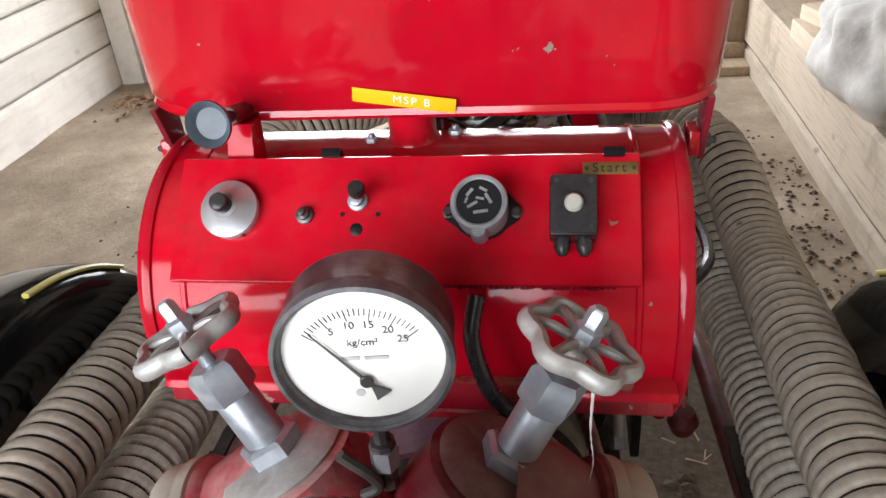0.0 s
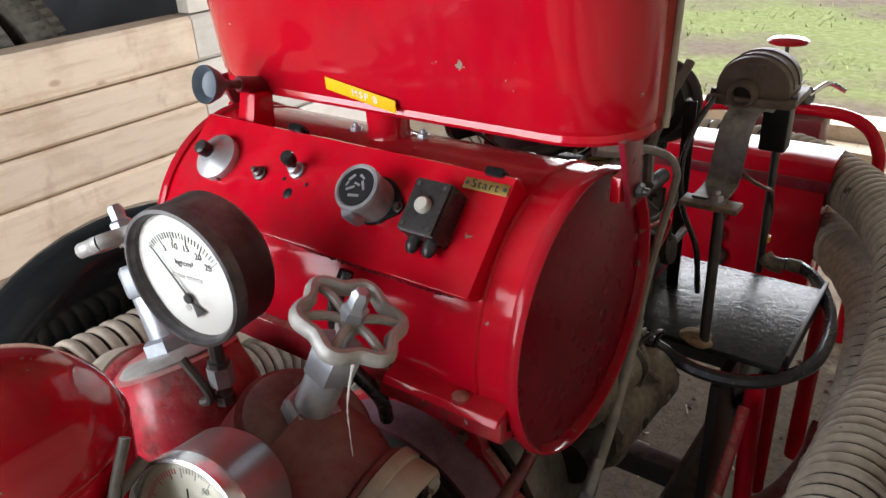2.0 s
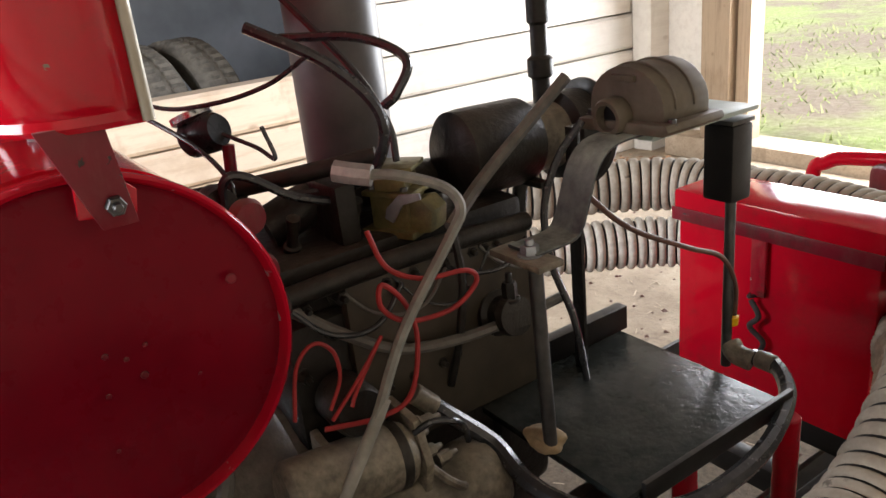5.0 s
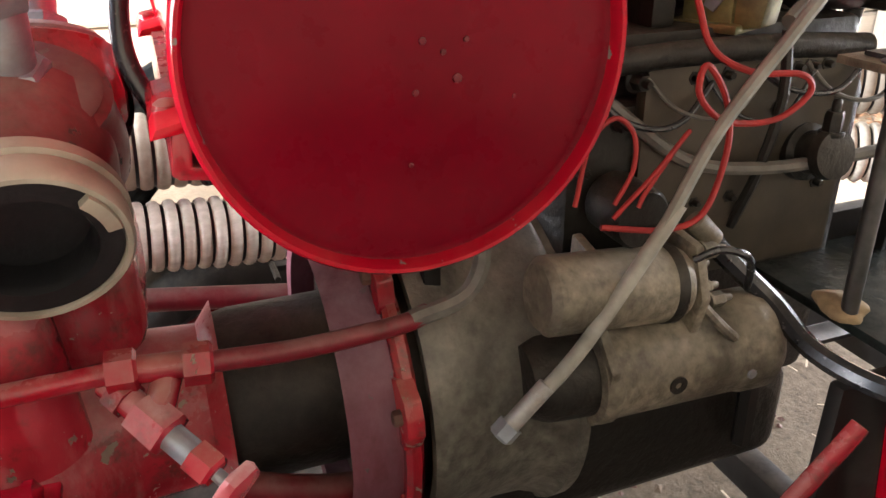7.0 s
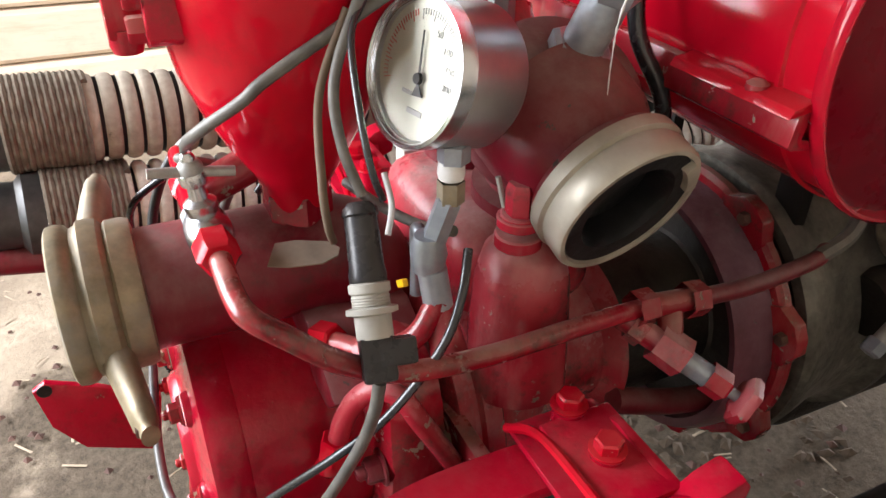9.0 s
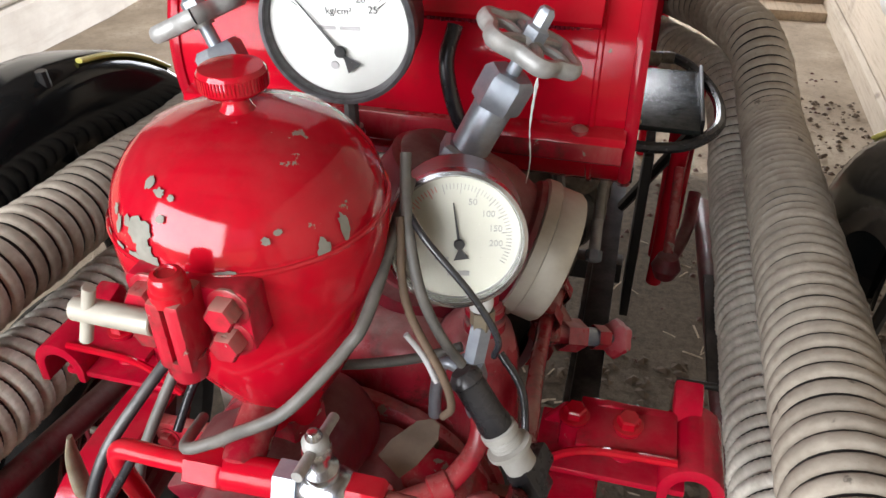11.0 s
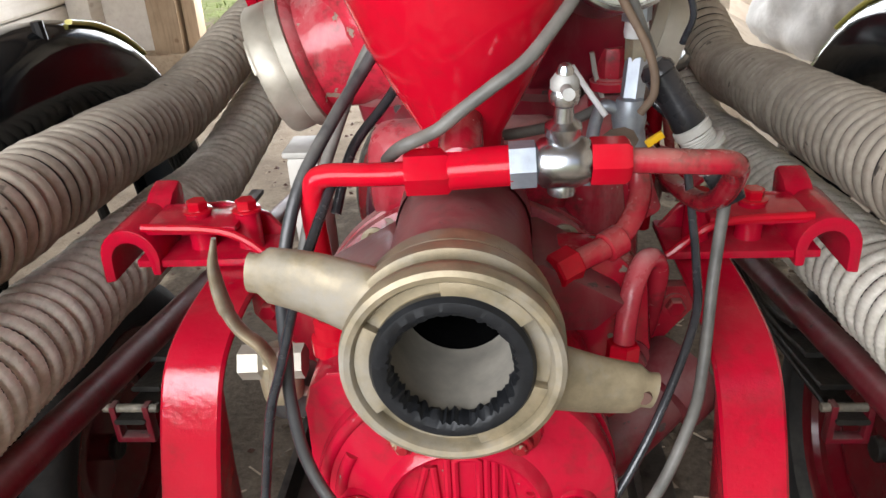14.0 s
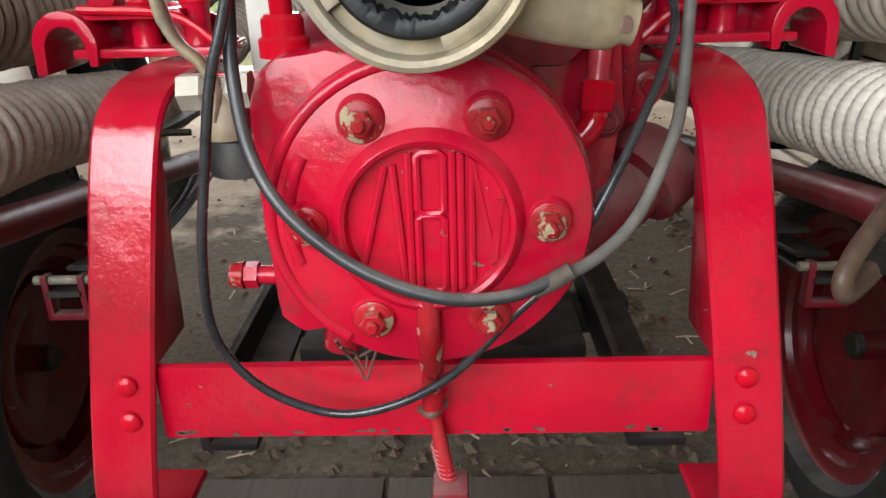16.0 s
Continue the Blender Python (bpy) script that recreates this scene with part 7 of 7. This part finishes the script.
bat = lead("thick glossy black battery cable round the tray", [(0.19, 0.34, 0.585), (0.2, 0.38, 0.54), (0.235, 0.425, 0.49), (0.31, 0.425, 0.465), (0.4, 0.45, 0.462), (0.465, 0.53, 0.465), (0.478, 0.62, 0.468), (0.465, 0.72, 0.472), (0.425, 0.82, 0.48), (0.375, 0.865, 0.49), (0.335, 0.865, 0.49)], 0.0125, CABLE)
part("cable_lug", rod((0.345, 0.865, 0.49), (0.375, 0.865, 0.49), 0.0145), ENGINE_GREY, bat)
part("cable_lug", rod((0.188, 0.335, 0.59), (0.196, 0.36, 0.562), 0.0145), ENGINE_GREY, bat)
lead("loose red wire looped beside the engine", [(0.225, 0.19, 0.62), (0.235, 0.26, 0.61), (0.24, 0.303, 0.625), (0.235, 0.325, 0.69), (0.23, 0.318, 0.74), (0.23, 0.29, 0.775), (0.23, 0.284, 0.75), (0.232, 0.305, 0.725), (0.23, 0.34, 0.712), (0.23, 0.39, 0.712), (0.23, 0.425, 0.735), (0.23, 0.41, 0.755), (0.225, 0.35, 0.762), (0.21, 0.31, 0.785), (0.19, 0.3, 0.83)], 0.0034, RED_WIRE)
lead("doubled red wire hanging from the starter", [(0.23, 0.2, 0.63), (0.232, 0.24, 0.67), (0.23, 0.278, 0.71), (0.228, 0.268, 0.695), (0.232, 0.235, 0.655), (0.235, 0.225, 0.64)], 0.0026, RED_WIRE)
lead("thin red wires by the drum", [(0.23, 0.155, 0.65), (0.225, 0.17, 0.71), (0.225, 0.195, 0.732), (0.228, 0.216, 0.715), (0.23, 0.218, 0.68), (0.23, 0.2, 0.645)], 0.0026, RED_WIRE)
lead("long grey cable across the engine side", [(0.16, 0.2, 0.75), (0.175, 0.26, 0.7), (0.18, 0.33, 0.655), (0.19, 0.42, 0.64), (0.2, 0.52, 0.642), (0.2, 0.6, 0.645)], 0.0078, CABLE_GREY)
lead("black ignition lead arching over the engine", [(0.03, 0.3, 1.05), (0.12, 0.36, 1.045), (0.195, 0.38, 1.02), (0.2, 0.36, 0.985), (0.185, 0.35, 0.97)], 0.006, CABLE)
lead("black ignition lead arching over the engine", [(0.05, 0.25, 1.07), (0.11, 0.32, 1.02), (0.15, 0.36, 0.96), (0.14, 0.36, 0.9), (0.1, 0.33, 0.86), (0.03, 0.27, 0.85)], 0.0075, CABLE)
lead("black ignition lead arching over the engine", [(-0.02, 0.33, 1.1), (0.06, 0.38, 1.0), (0.1, 0.4, 0.93), (0.11, 0.4, 0.88)], 0.005, CABLE)
lead("thin black lead at the coil", [(-0.14, 0.1, 1.03), (-0.05, 0.15, 0.985), (0.02, 0.2, 0.985), (0.06, 0.26, 1.0), (0.1, 0.3, 1.03)], 0.003, CABLE)
lead("thin black lead at the coil", [(-0.1, 0.12, 0.99), (0.01, 0.17, 0.94), (0.06, 0.19, 0.9), (0.07, 0.19, 0.87)], 0.0032, CABLE)
lead("thin black lead at the coil", [(0.0, 0.21, 0.945), (0.04, 0.24, 0.925), (0.06, 0.255, 0.91), (0.045, 0.25, 0.95)], 0.003, CABLE)
lead("black hose bent over the manifold", [(0.08, 0.17, 0.84), (0.085, 0.175, 0.9), (0.09, 0.2, 0.905), (0.1, 0.25, 0.87), (0.1, 0.3, 0.85)], 0.006, CABLE)
lead("thin cable from the regulator to the battery", [(0.27, 0.57, 0.83), (0.29, 0.64, 0.76), (0.3, 0.75, 0.7), (0.3, 0.83, 0.66), (0.297, 0.87, 0.6), (0.294, 0.875, 0.545)], 0.004, RUSTY)
lead("black cable beside the regulator bracket", [(0.22, 0.63, 0.9), (0.2, 0.6, 0.85), (0.19, 0.58, 0.78), (0.2, 0.58, 0.7), (0.23, 0.59, 0.62), (0.24, 0.6, 0.52)], 0.0055, CABLE)
lead("grey cable over the air filter", [(0.16, 0.66, 0.95), (0.15, 0.6, 0.9), (0.16, 0.5, 0.84), (0.19, 0.42, 0.8)], 0.009, CABLE_GREY)
for i in range(5):
    rg = random.Random(40 + i)
    y0, sag = 0.2 + 0.07 * i, rg.uniform(0.03, 0.07)
    lead("oily thin wire on the engine side", [(0.165, y0, 0.75), (0.178, y0 + 0.03, 0.75 - sag * 0.7), (0.186, y0 + 0.07, 0.75 - sag), (0.182, y0 + 0.11, 0.745 - sag * 0.8), (0.17, y0 + 0.15, 0.74)], rg.uniform(0.002, 0.0038), (CABLE, CABLE_GREY, CABLE)[i % 3])

# brackets, unions and small pipes on the engine's side
rng = random.Random(77)
for i in range(16):
    y, z = 0.2 + 0.022 * i + rng.uniform(-0.006, 0.006), rng.choice((0.745, 0.7, 0.655, 0.6))
    part("stud_nut", hexbolt((0.148, y, z), (0.166, y, z), rng.uniform(0.007, 0.011)), ENGINE, engine)
part("water_rail", tube([(0.158, 0.2, 0.765), (0.166, 0.3, 0.772), (0.166, 0.44, 0.77), (0.16, 0.57, 0.76)], 0.014, 12), ENGINE, engine)
part("dipstick_tube", tube([(0.165, 0.41, 0.56), (0.185, 0.42, 0.64), (0.19, 0.43, 0.72), (0.18, 0.43, 0.79)], 0.006, 8), ENGINE, engine)
part("fuel_pump", lathe([(0.03, 0), (0.034, 0.008), (0.034, 0.02), (0.026, 0.024), (0.026, 0.045), (0.03, 0.048), (0.028, 0.06), (0, 0.064)], 24, frame_to((0.155, 0.5, 0.64), (0.25, 0.5, 0.66))), ENGINE, engine)
part("union", hexbolt((0.2, 0.5, 0.672), (0.2, 0.5, 0.7), 0.011), ENGINE, engine)
part("thermostat_elbow", tube([(-0.02, 0.2, 0.79), (-0.01, 0.19, 0.84), (0.03, 0.175, 0.87), (0.08, 0.17, 0.875)], 0.02, 14), ENGINE, engine)
part("starter_band", lathe([(0.0585, 0.0), (0.0605, 0.001), (0.0605, 0.016), (0.0585, 0.017)], 36, frame_to((0.2205, 0.385, 0.437), (0.222, 0.42, 0.437))), ENGINE, st)
part("flange_plate", prism([(0.155, 0.37), (0.24, 0.38), (0.268, 0.42), (0.27, 0.47), (0.235, 0.51), (0.22, 0.58), (0.17, 0.59)], 0.19, 0.202, 0.003, axis="y"), ENGINE_GREY, st)
part("solenoid_cap", lathe([(0.043, 0), (0.045, 0.003), (0.045, 0.012), (0.043, 0.014)], 28, frame_to((0.2205, 0.27, 0.538), (0.222, 0.31, 0.535))), ENGINE, engine)
part("solenoid_bracket", prism([(0.17, 0.47), (0.25, 0.48), (0.262, 0.53), (0.24, 0.585), (0.17, 0.59)], 0.3, 0.312, 0.003, axis="y"), ENGINE_GREY, engine)
lead("short copper strap at the starter", [(0.245, 0.31, 0.52), (0.262, 0.325, 0.5), (0.265, 0.345, 0.48), (0.255, 0.36, 0.468)], 0.006, ENGINE_GREY)
lead("thin looped black lead at the starter", [(0.24, 0.3, 0.57), (0.255, 0.32, 0.585), (0.262, 0.35, 0.575), (0.25, 0.37, 0.55), (0.24, 0.38, 0.52)], 0.0045, CABLE)
lead("pale grey pipe down beside the bell housing", [(0.18, 0.075, 0.62), (0.19, 0.075, 0.585), (0.2, 0.05, 0.556), (0.212, -0.01, 0.549)], 0.0098, CABLE_GREY)

# ---- trailer under the pump ----
trailer = thing("trailer", (XC, 0.2, FLOOR), "red and black trailer chassis with two wheels", "trailer")
for x in (-0.25, 0.275):
    part("side_rail", prism([(x - 0.035, 0.0), (x + 0.035, 0.0), (x + 0.035, 0.012), (x - 0.023, 0.012), (x - 0.023, 0.06), (x - 0.035, 0.06)], -0.5, 1.7, 0.002, axis="y"), FRAME_DARK, trailer)
for y in (-0.1, 0.66, 1.2):
    part("cross_member", box((-0.3, y, -0.06), (0.325, y + 0.05, 0.0), 0.003), FRAME_DARK, trailer)
for s in (-1, 1):
    x = XC + s * 0.47
    part("long_tube", rod((x + s * 0.03, -0.95, 0.365), (x + s * 0.03, 0.9, 0.07), 0.022, 20), RED_DULL, trailer, "dusty dark red frame tube")
    part("strap_iron", prism([(-0.06, 0.292), (0.26, 0.282), (0.26, 0.292), (-0.06, 0.304)], x - s * 0.012, x + s * 0.013, 0.002), FRAME_DARK, trailer)
    part("strap_pin", rod((x - s * 0.06, -0.058, 0.3), (x + s * 0.006, -0.058, 0.3), 0.006), ENGINE, trailer)
    xs = XC + s * 0.555
    for i in range(4):
        yy, L = 0.1, 0.38 - i * 0.07
        part("spring_leaf", strip([(yy - L, 0.115 + 0.012 * i + 0.0), (yy - L * 0.5, 0.09 + 0.012 * i), (yy, 0.078 + 0.012 * i), (yy + L * 0.5, 0.09 + 0.012 * i), (yy + L, 0.115 + 0.012 * i)], 0.05, 0.009, None, xs), ENGINE, trailer)
    part("shackle", prism([(xs - 0.032, 0.07), (xs + 0.032, 0.07), (xs + 0.032, 0.14), (xs + 0.022, 0.14), (xs + 0.022, 0.08), (xs - 0.022, 0.08), (xs - 0.022, 0.14), (xs - 0.032, 0.14)], -0.275, -0.255, 0.002, axis="y"), RED_DULL, trailer)
    part("shackle_pin", rod((xs - 0.045, -0.265, 0.132), (xs + 0.045, -0.265, 0.132), 0.007), ENGINE_GREY, trailer)
    wm = Matrix.Translation((XC + s * 0.735, -0.1, FLOOR + 0.34)) @ pose(0, 0, 0, 0, 90 * s, 0)
    w = part("wheel", lathe([(0.0, -0.02), (0.1, -0.022), (0.115, -0.03), (0.15, -0.028), (0.158, -0.012), (0.176, -0.01), (0.182, -0.045), (0.2, -0.05), (0.206, -0.062), (0.228, -0.066), (0.236, -0.074), (0.242, -0.07), (0.24, -0.04)], 56, wm), WHEEL_RED, trailer, "dull red pressed-steel wheel")
    part("stub_axle", rod((XC + s * 0.7, -0.1, FLOOR + 0.34), (XC + s * 0.72, -0.1, FLOOR + 0.34), 0.024), ENGINE, trailer)
    for q in range(6):
        part("rivet", lathe([(0.008, 0), (0.006, 0.004), (0, 0.005)], 10, wm @ pose(0.167 * math.cos(q * 1.047), 0.167 * math.sin(q * 1.047), -0.011, 180, 0, 0)), RUSTY, w)
    part("tyre", lathe([(0.232, -0.07), (0.25, -0.09), (0.29, -0.095), (0.32, -0.08), (0.338, -0.05), (0.34, -0.02), (0.34, 0.02), (0.338, 0.05), (0.32, 0.08), (0.29, 0.095), (0.25, 0.09), (0.232, 0.07)], 56, wm), TYRE, w, "worn black tyre")
    # mudguard: a rounded arch with rolled edges
    bm = bmesh.new()
    rows = []
    prof = [(-0.058, -0.17), (-0.06, -0.1), (-0.062, -0.04), (-0.058, -0.02), (-0.045, -0.006), (-0.025, 0.002), (0.0, 0.004), (0.05, 0.0), (0.09, -0.006), (0.112, -0.02), (0.117, -0.04), (0.115, -0.07)]
    for k3 in range(31):
        a3 = radians(-14 + 200 * k3 / 30)
        rows.append([bm.verts.new((XC + s * (0.745 + u3), 0.03 - (0.54 + v3) * math.cos(a3), 0.138 + (0.54 + v3) * math.sin(a3))) for u3, v3 in prof])
    for r0, r1 in zip(rows, rows[1:]):
        for i in range(len(prof) - 1):
            bm.faces.new((r0[i], r0[i + 1], r1[i + 1], r1[i]))
    bmesh.ops.recalc_face_normals(bm, faces=bm.faces[:])
    g = part("mudguard", bm, FENDER, trailer, "glossy black mudguard")
    g.modifiers.new("thickness", "SOLIDIFY").thickness = 0.004
    part("stay", tube([(XC + s * 0.66, 0.02, 0.2), (XC + s * 0.69, 0.02, 0.45), (XC + s * 0.7, 0.01, 0.69)], 0.01, 8), FRAME_DARK, g)
    part("edge_mark", strip([(0.03 - 0.539 * math.cos(radians(a)), 0.138 + 0.539 * math.sin(radians(a))) for a in (98, 108, 118, 128)], 0.04 if s > 0 else 0.014, 0.009, None, XC + s * (0.715 if s > 0 else 0.7)), YELLOW_EDGE, g, "yellow patch on the mudguard's edge")
    part("hose_rest", box((XC + s * 0.56, -0.02, 0.26), (XC + s * 0.6, 0.03, 0.3), 0.003), RED_DULL, trailer)
    part("bolt", hexbolt((XC + s * 0.62, -0.01, 0.045), (XC + s * 0.62, -0.01, 0.07), 0.014), RED_DULL, trailer)
for x, y0, z0, y1, z1 in ((0.4, 0.46, 0.46, 0.53, 0.06), (0.44, 0.8, 0.46, 0.8, 0.05), (0.4, 0.62, 0.46, 0.64, 0.06)):
    part("tray_leg", rod((x, y0, z0), (x, y1, z1), 0.018), RED, trailer)
part("tray_tie", tube([(0.4, 0.53, 0.09), (0.44, 0.62, 0.08), (0.47, 0.72, 0.1), (0.48, 0.8, 0.16)], 0.016, 12), RED_DULL, trailer)
part("rear_plate", box((0.33, 0.43, 0.02), (0.35, 0.56, 0.44), 0.004), FRAME_DARK, trailer)
part("undertray", box((-0.2, -0.3, 0.0), (0.22, -0.02, 0.03), 0.004), FRAME_DARK, trailer)
part("end_ball", lathe([(0, -0.03), (0.02, -0.024), (0.029, 0), (0.02, 0.024), (0, 0.03)], 20, pose(0.4, 0.27, 0.29)), RED_DULL, trailer)
part("end_rod", rod((0.4, 0.27, 0.3), (0.4, 0.4, 0.44), 0.01), RED_DUSTY, trailer)
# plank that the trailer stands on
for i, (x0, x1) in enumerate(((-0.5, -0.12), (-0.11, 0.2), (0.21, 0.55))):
    own(part("floor_plank", box((x0, -1.1, FLOOR - 0.01), (x1, -0.05, FLOOR + 0.03), 0.004), PLANK_DIRTY_SHADED), "worn grey floor plank toned dark for the trailer's shade", "plank", "planks under the trailer")
hook = thing("tow_rope", (0.03, -0.68, 0.02), "frayed rope end with a rusty shackle", "rope")
part("rope", tube([(0.012, -0.645, 0.15), (0.016, -0.65, 0.128), (0.02, -0.655, 0.105), (0.026, -0.66, 0.072)], 0.0082, 10, radius=lambda i, n: 0.8 + 0.25 * i / n), RED_NUT, hook, "frayed painted rope")
coil_q = [Vector((0.016, -0.65, 0.118)).lerp(Vector((0.0255, -0.66, 0.076)), q / 90) + Vector((0.0088 * math.cos(q * 0.62), 0.0088 * math.sin(q * 0.62), 0)) for q in range(91)]
part("lay", tube(coil_q, 0.0009, 5, curve=False), RED_ROSE, hook)
part("shackle", box((0.0085, -0.685, 0.02), (0.0445, -0.645, 0.084), 0.006), RED_DULL, hook)
hk = thing("lashing_hook", (0.36, -0.78, 0.25), "worn brown forged hook on a dark rope", "hook")
part("hook", tube([(0.48, -0.62, 0.445), (0.4, -0.7, 0.42), (0.34, -0.765, 0.392), (0.312, -0.79, 0.374), (0.3, -0.802, 0.36), (0.303, -0.8, 0.35), (0.315, -0.788, 0.345), (0.345, -0.76, 0.35), (0.4, -0.705, 0.362)], 0.0068, 14, flat=1.4), FORGED, hk)
part("rope", tube([(0.338, -0.772, 0.362), (0.37, -0.745, 0.37), (0.43, -0.68, 0.395), (0.5, -0.6, 0.425)], 0.014, 10, radius=lambda i, n: 1 + 0.15 * math.sin(i * 1.1)), ENGINE, hk, "dark frayed rope")
part("tail", tube([(0.48, -0.62, 0.42), (0.55, -0.52, 0.43), (0.58, -0.45, 0.44)], 0.012, 10), RUSTY, hk)

# ---- suction hoses stowed round the trailer ----
def hose(label, pts, r, pitch, depth, mat, seed, strands=0):
    """A ribbed hose: rings of wire under canvas, swept along a bent path."""
    e = thing("suction_hose", pts[0], label, "hose", "suction hoses")
    P = smooth_path(pts, 40)
    cum = [0.0]
    for a4, b4 in zip(P, P[1:]):
        cum.append(cum[-1] + (b4 - a4).length)
    total, sub = cum[-1], 6
    cnt = int(total / pitch) * sub
    rg = random.Random(seed)
    shape, along = (0.0, 0.76, 0.96, 1.0, 0.96, 0.76), (0.0, 0.16, 0.32, 0.5, 0.68, 0.84)
    jit = [rg.uniform(0.85, 1.1) for _ in range(cnt // sub + 2)]
    pts2, j = [], 0
    for i in range(cnt + 1):
        s4 = min(total, total * sub / cnt * (i // sub + along[i % sub]))
        while j < len(cum) - 2 and cum[j + 1] < s4:
            j += 1
        pts2.append(P[j].lerp(P[j + 1], (s4 - cum[j]) / max(1e-6, cum[j + 1] - cum[j])))
    segs = strands * 3 if strands else 32
    bm = tube(pts2, r, segs, curve=False, radius=lambda i, n: 1 - depth / r + depth / r * shape[i % sub] * jit[i // sub])
    if strands:
        # the lay of the rope shows as slanting strands on each turn
        for i, v in enumerate(bm.verts):
            ring, k6 = divmod(i, segs)
            mid = pts2[min(ring, len(pts2) - 1)]
            v.co = mid + (v.co - mid) * (1 + 0.018 * math.sin(2 * math.pi * (k6 / 3 + ring % sub / 3.4)))
    part("winding", bm, mat, e)
    part("inner_tube", tube(P[2:-2:4], r - depth * 0.55, 32, curve=False), GASKET, e, "black tube added to shade the gaps between turns")
    for end, nxt in ((P[0], P[6]), (P[-1], P[-7])):
        wnd = frame_to(end, nxt)
        coil_pts = [wnd @ Vector((r * 1.02 * math.cos(q * 0.4), r * 1.02 * math.sin(q * 0.4), 0.008 + q * 0.00058)) for q in range(210)]
        part("binding", tube(coil_pts, 0.0055, 7, curve=False), BINDING, e, "frayed cloth binding")
        part("cuff", lathe([(0, -0.075), (r * 0.7, -0.075), (r * 0.78, -0.07), (r * 0.78, -0.03), (r * 0.98, -0.02), (r * 1.0, 0.012)], 28, frame_to(end, nxt)), STEEL, e, "dark metal hose end")
    return e


def ring_path(left, right, zb, yb, end_l, end_r):
    """Two straight stretches beside the pump, each (x, slope, z, slope), and a bend behind the trailer."""
    (xl, ml, zl, nl), (xr, mr, zr, nr) = left, right
    p = [(xl + ml * y, y, zl + nl * y) for y in (end_l, -0.4, 0.0, 0.4)]
    p += [(xl, 1.0, zb + 0.02), (xl + 0.06, yb - 0.35, zb), (xl + 0.28, yb - 0.06, zb), (XC - 0.1, yb, zb), (XC + 0.2, yb - 0.02, zb), (xr - 0.16, yb - 0.2, zb), (xr - 0.02, yb - 0.5, zb)]
    return p + [(xr + mr * y, y, zr + nr * y) for y in (0.7, 0.4, 0.0, -0.4, end_r)]


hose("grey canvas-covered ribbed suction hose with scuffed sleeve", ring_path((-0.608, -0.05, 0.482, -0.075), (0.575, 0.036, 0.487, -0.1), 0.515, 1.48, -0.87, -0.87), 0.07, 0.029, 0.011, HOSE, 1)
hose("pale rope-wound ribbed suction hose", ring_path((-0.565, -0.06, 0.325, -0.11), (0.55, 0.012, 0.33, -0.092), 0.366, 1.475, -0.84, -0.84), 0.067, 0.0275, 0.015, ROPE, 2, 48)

# ---- tool box and pump cart behind ----
tb = thing("tool_box", (0.09, 1.44, 0.1), "red steel tool box with a shiny flat lid", "box")
part("body", box((-0.112, 1.245, 0.13), (0.338, 1.39, 0.53), 0.006), RED, tb)
part("lid", box((-0.12, 1.235, 0.532), (0.346, 1.4, 0.588), 0.008), RED, tb)
part("lid_rim", box((-0.122, 1.23, 0.518), (0.348, 1.234, 0.548), 0.0015), RED_DULL, tb)
part("latch", box((0.08, 1.233, 0.39), (0.115, 1.241, 0.52), 0.003), RED_DUSTY, tb)
part("staple", tube([(0.08, 1.24, 0.39), (0.087, 1.222, 0.39), (0.095, 1.24, 0.39)], 0.004, 8), STEEL, tb)
part("ribbon", tube([(0.087, 1.23, 0.38), (0.11, 1.225, 0.35), (0.09, 1.225, 0.32), (0.12, 1.23, 0.29), (0.105, 1.23, 0.25)], 0.006, 8), plain("dark_cloth_strip", (0.06, 0.05, 0.05), (0.03, 0.03, 0.03), 0.8, 50), tb)
part("foot", box((-0.11, 1.27, 0.06), (0.3, 1.38, 0.129), 0.003), FRAME_DARK, tb)
cart = thing("hydrant_stand", (0.03, 2.15, FLOOR), "red pipe stand with a small red handwheel", "stand")
part("hoop", tube([(-0.33, 2.15, FLOOR), (-0.33, 2.15, 0.3), (-0.28, 2.15, 0.41), (-0.15, 2.15, 0.44), (0.1, 2.15, 0.455), (0.26, 2.15, 0.44), (0.34, 2.15, 0.36), (0.36, 2.15, 0.2), (0.36, 2.15, FLOOR)], 0.022, 16), RED, cart)
part("tank", box((-0.12, 2.08, 0.05), (0.17, 2.24, 0.44), 0.02), RED_DULL, cart)
part("yoke", tube([(-0.02, 2.15, 0.45), (-0.022, 2.15, 0.55), (0.0, 2.15, 0.6), (0.024, 2.15, 0.55), (0.022, 2.15, 0.45)], 0.008, 10), RED_DULL, cart)
part("spindle", rod((0.002, 2.15, 0.5), (0.002, 2.15, 0.68), 0.007), STEEL, cart)
part("handwheel", lathe([(0, 0), (0.02, 0), (0.065, 0.008), (0.068, 0.014), (0.06, 0.022), (0.02, 0.03), (0, 0.03)], 28, pose(0.002, 2.15, 0.672)), RED_CHIP, cart)
part("outlet", lathe([(0.03, 0), (0.034, 0.03), (0.03, 0.05), (0, 0.05)], 20, frame_to((0.06, 2.15, 0.5), (0.1, 2.13, 0.51))), STEEL, cart)
part("lever", tube([(0.1, 2.13, 0.51), (0.14, 2.24, 0.53), (0.2, 2.24, 0.51)], 0.009, 8), CHROME, cart)
can = thing("white_can", (-0.175, -0.335, 0.4), "dirty white plastic can between rail and valve", "can")
part("body", box((-0.203, -0.365, 0.36), (-0.163, -0.305, 0.58), 0.008), plain("dirty_white_plastic", (0.55, 0.54, 0.49), (0.4, 0.38, 0.33), 0.5, 14), can)
part("lid", box((-0.206, -0.368, 0.58), (-0.16, -0.302, 0.588), 0.003), WHITE_PLASTIC, can, "flat white lid")
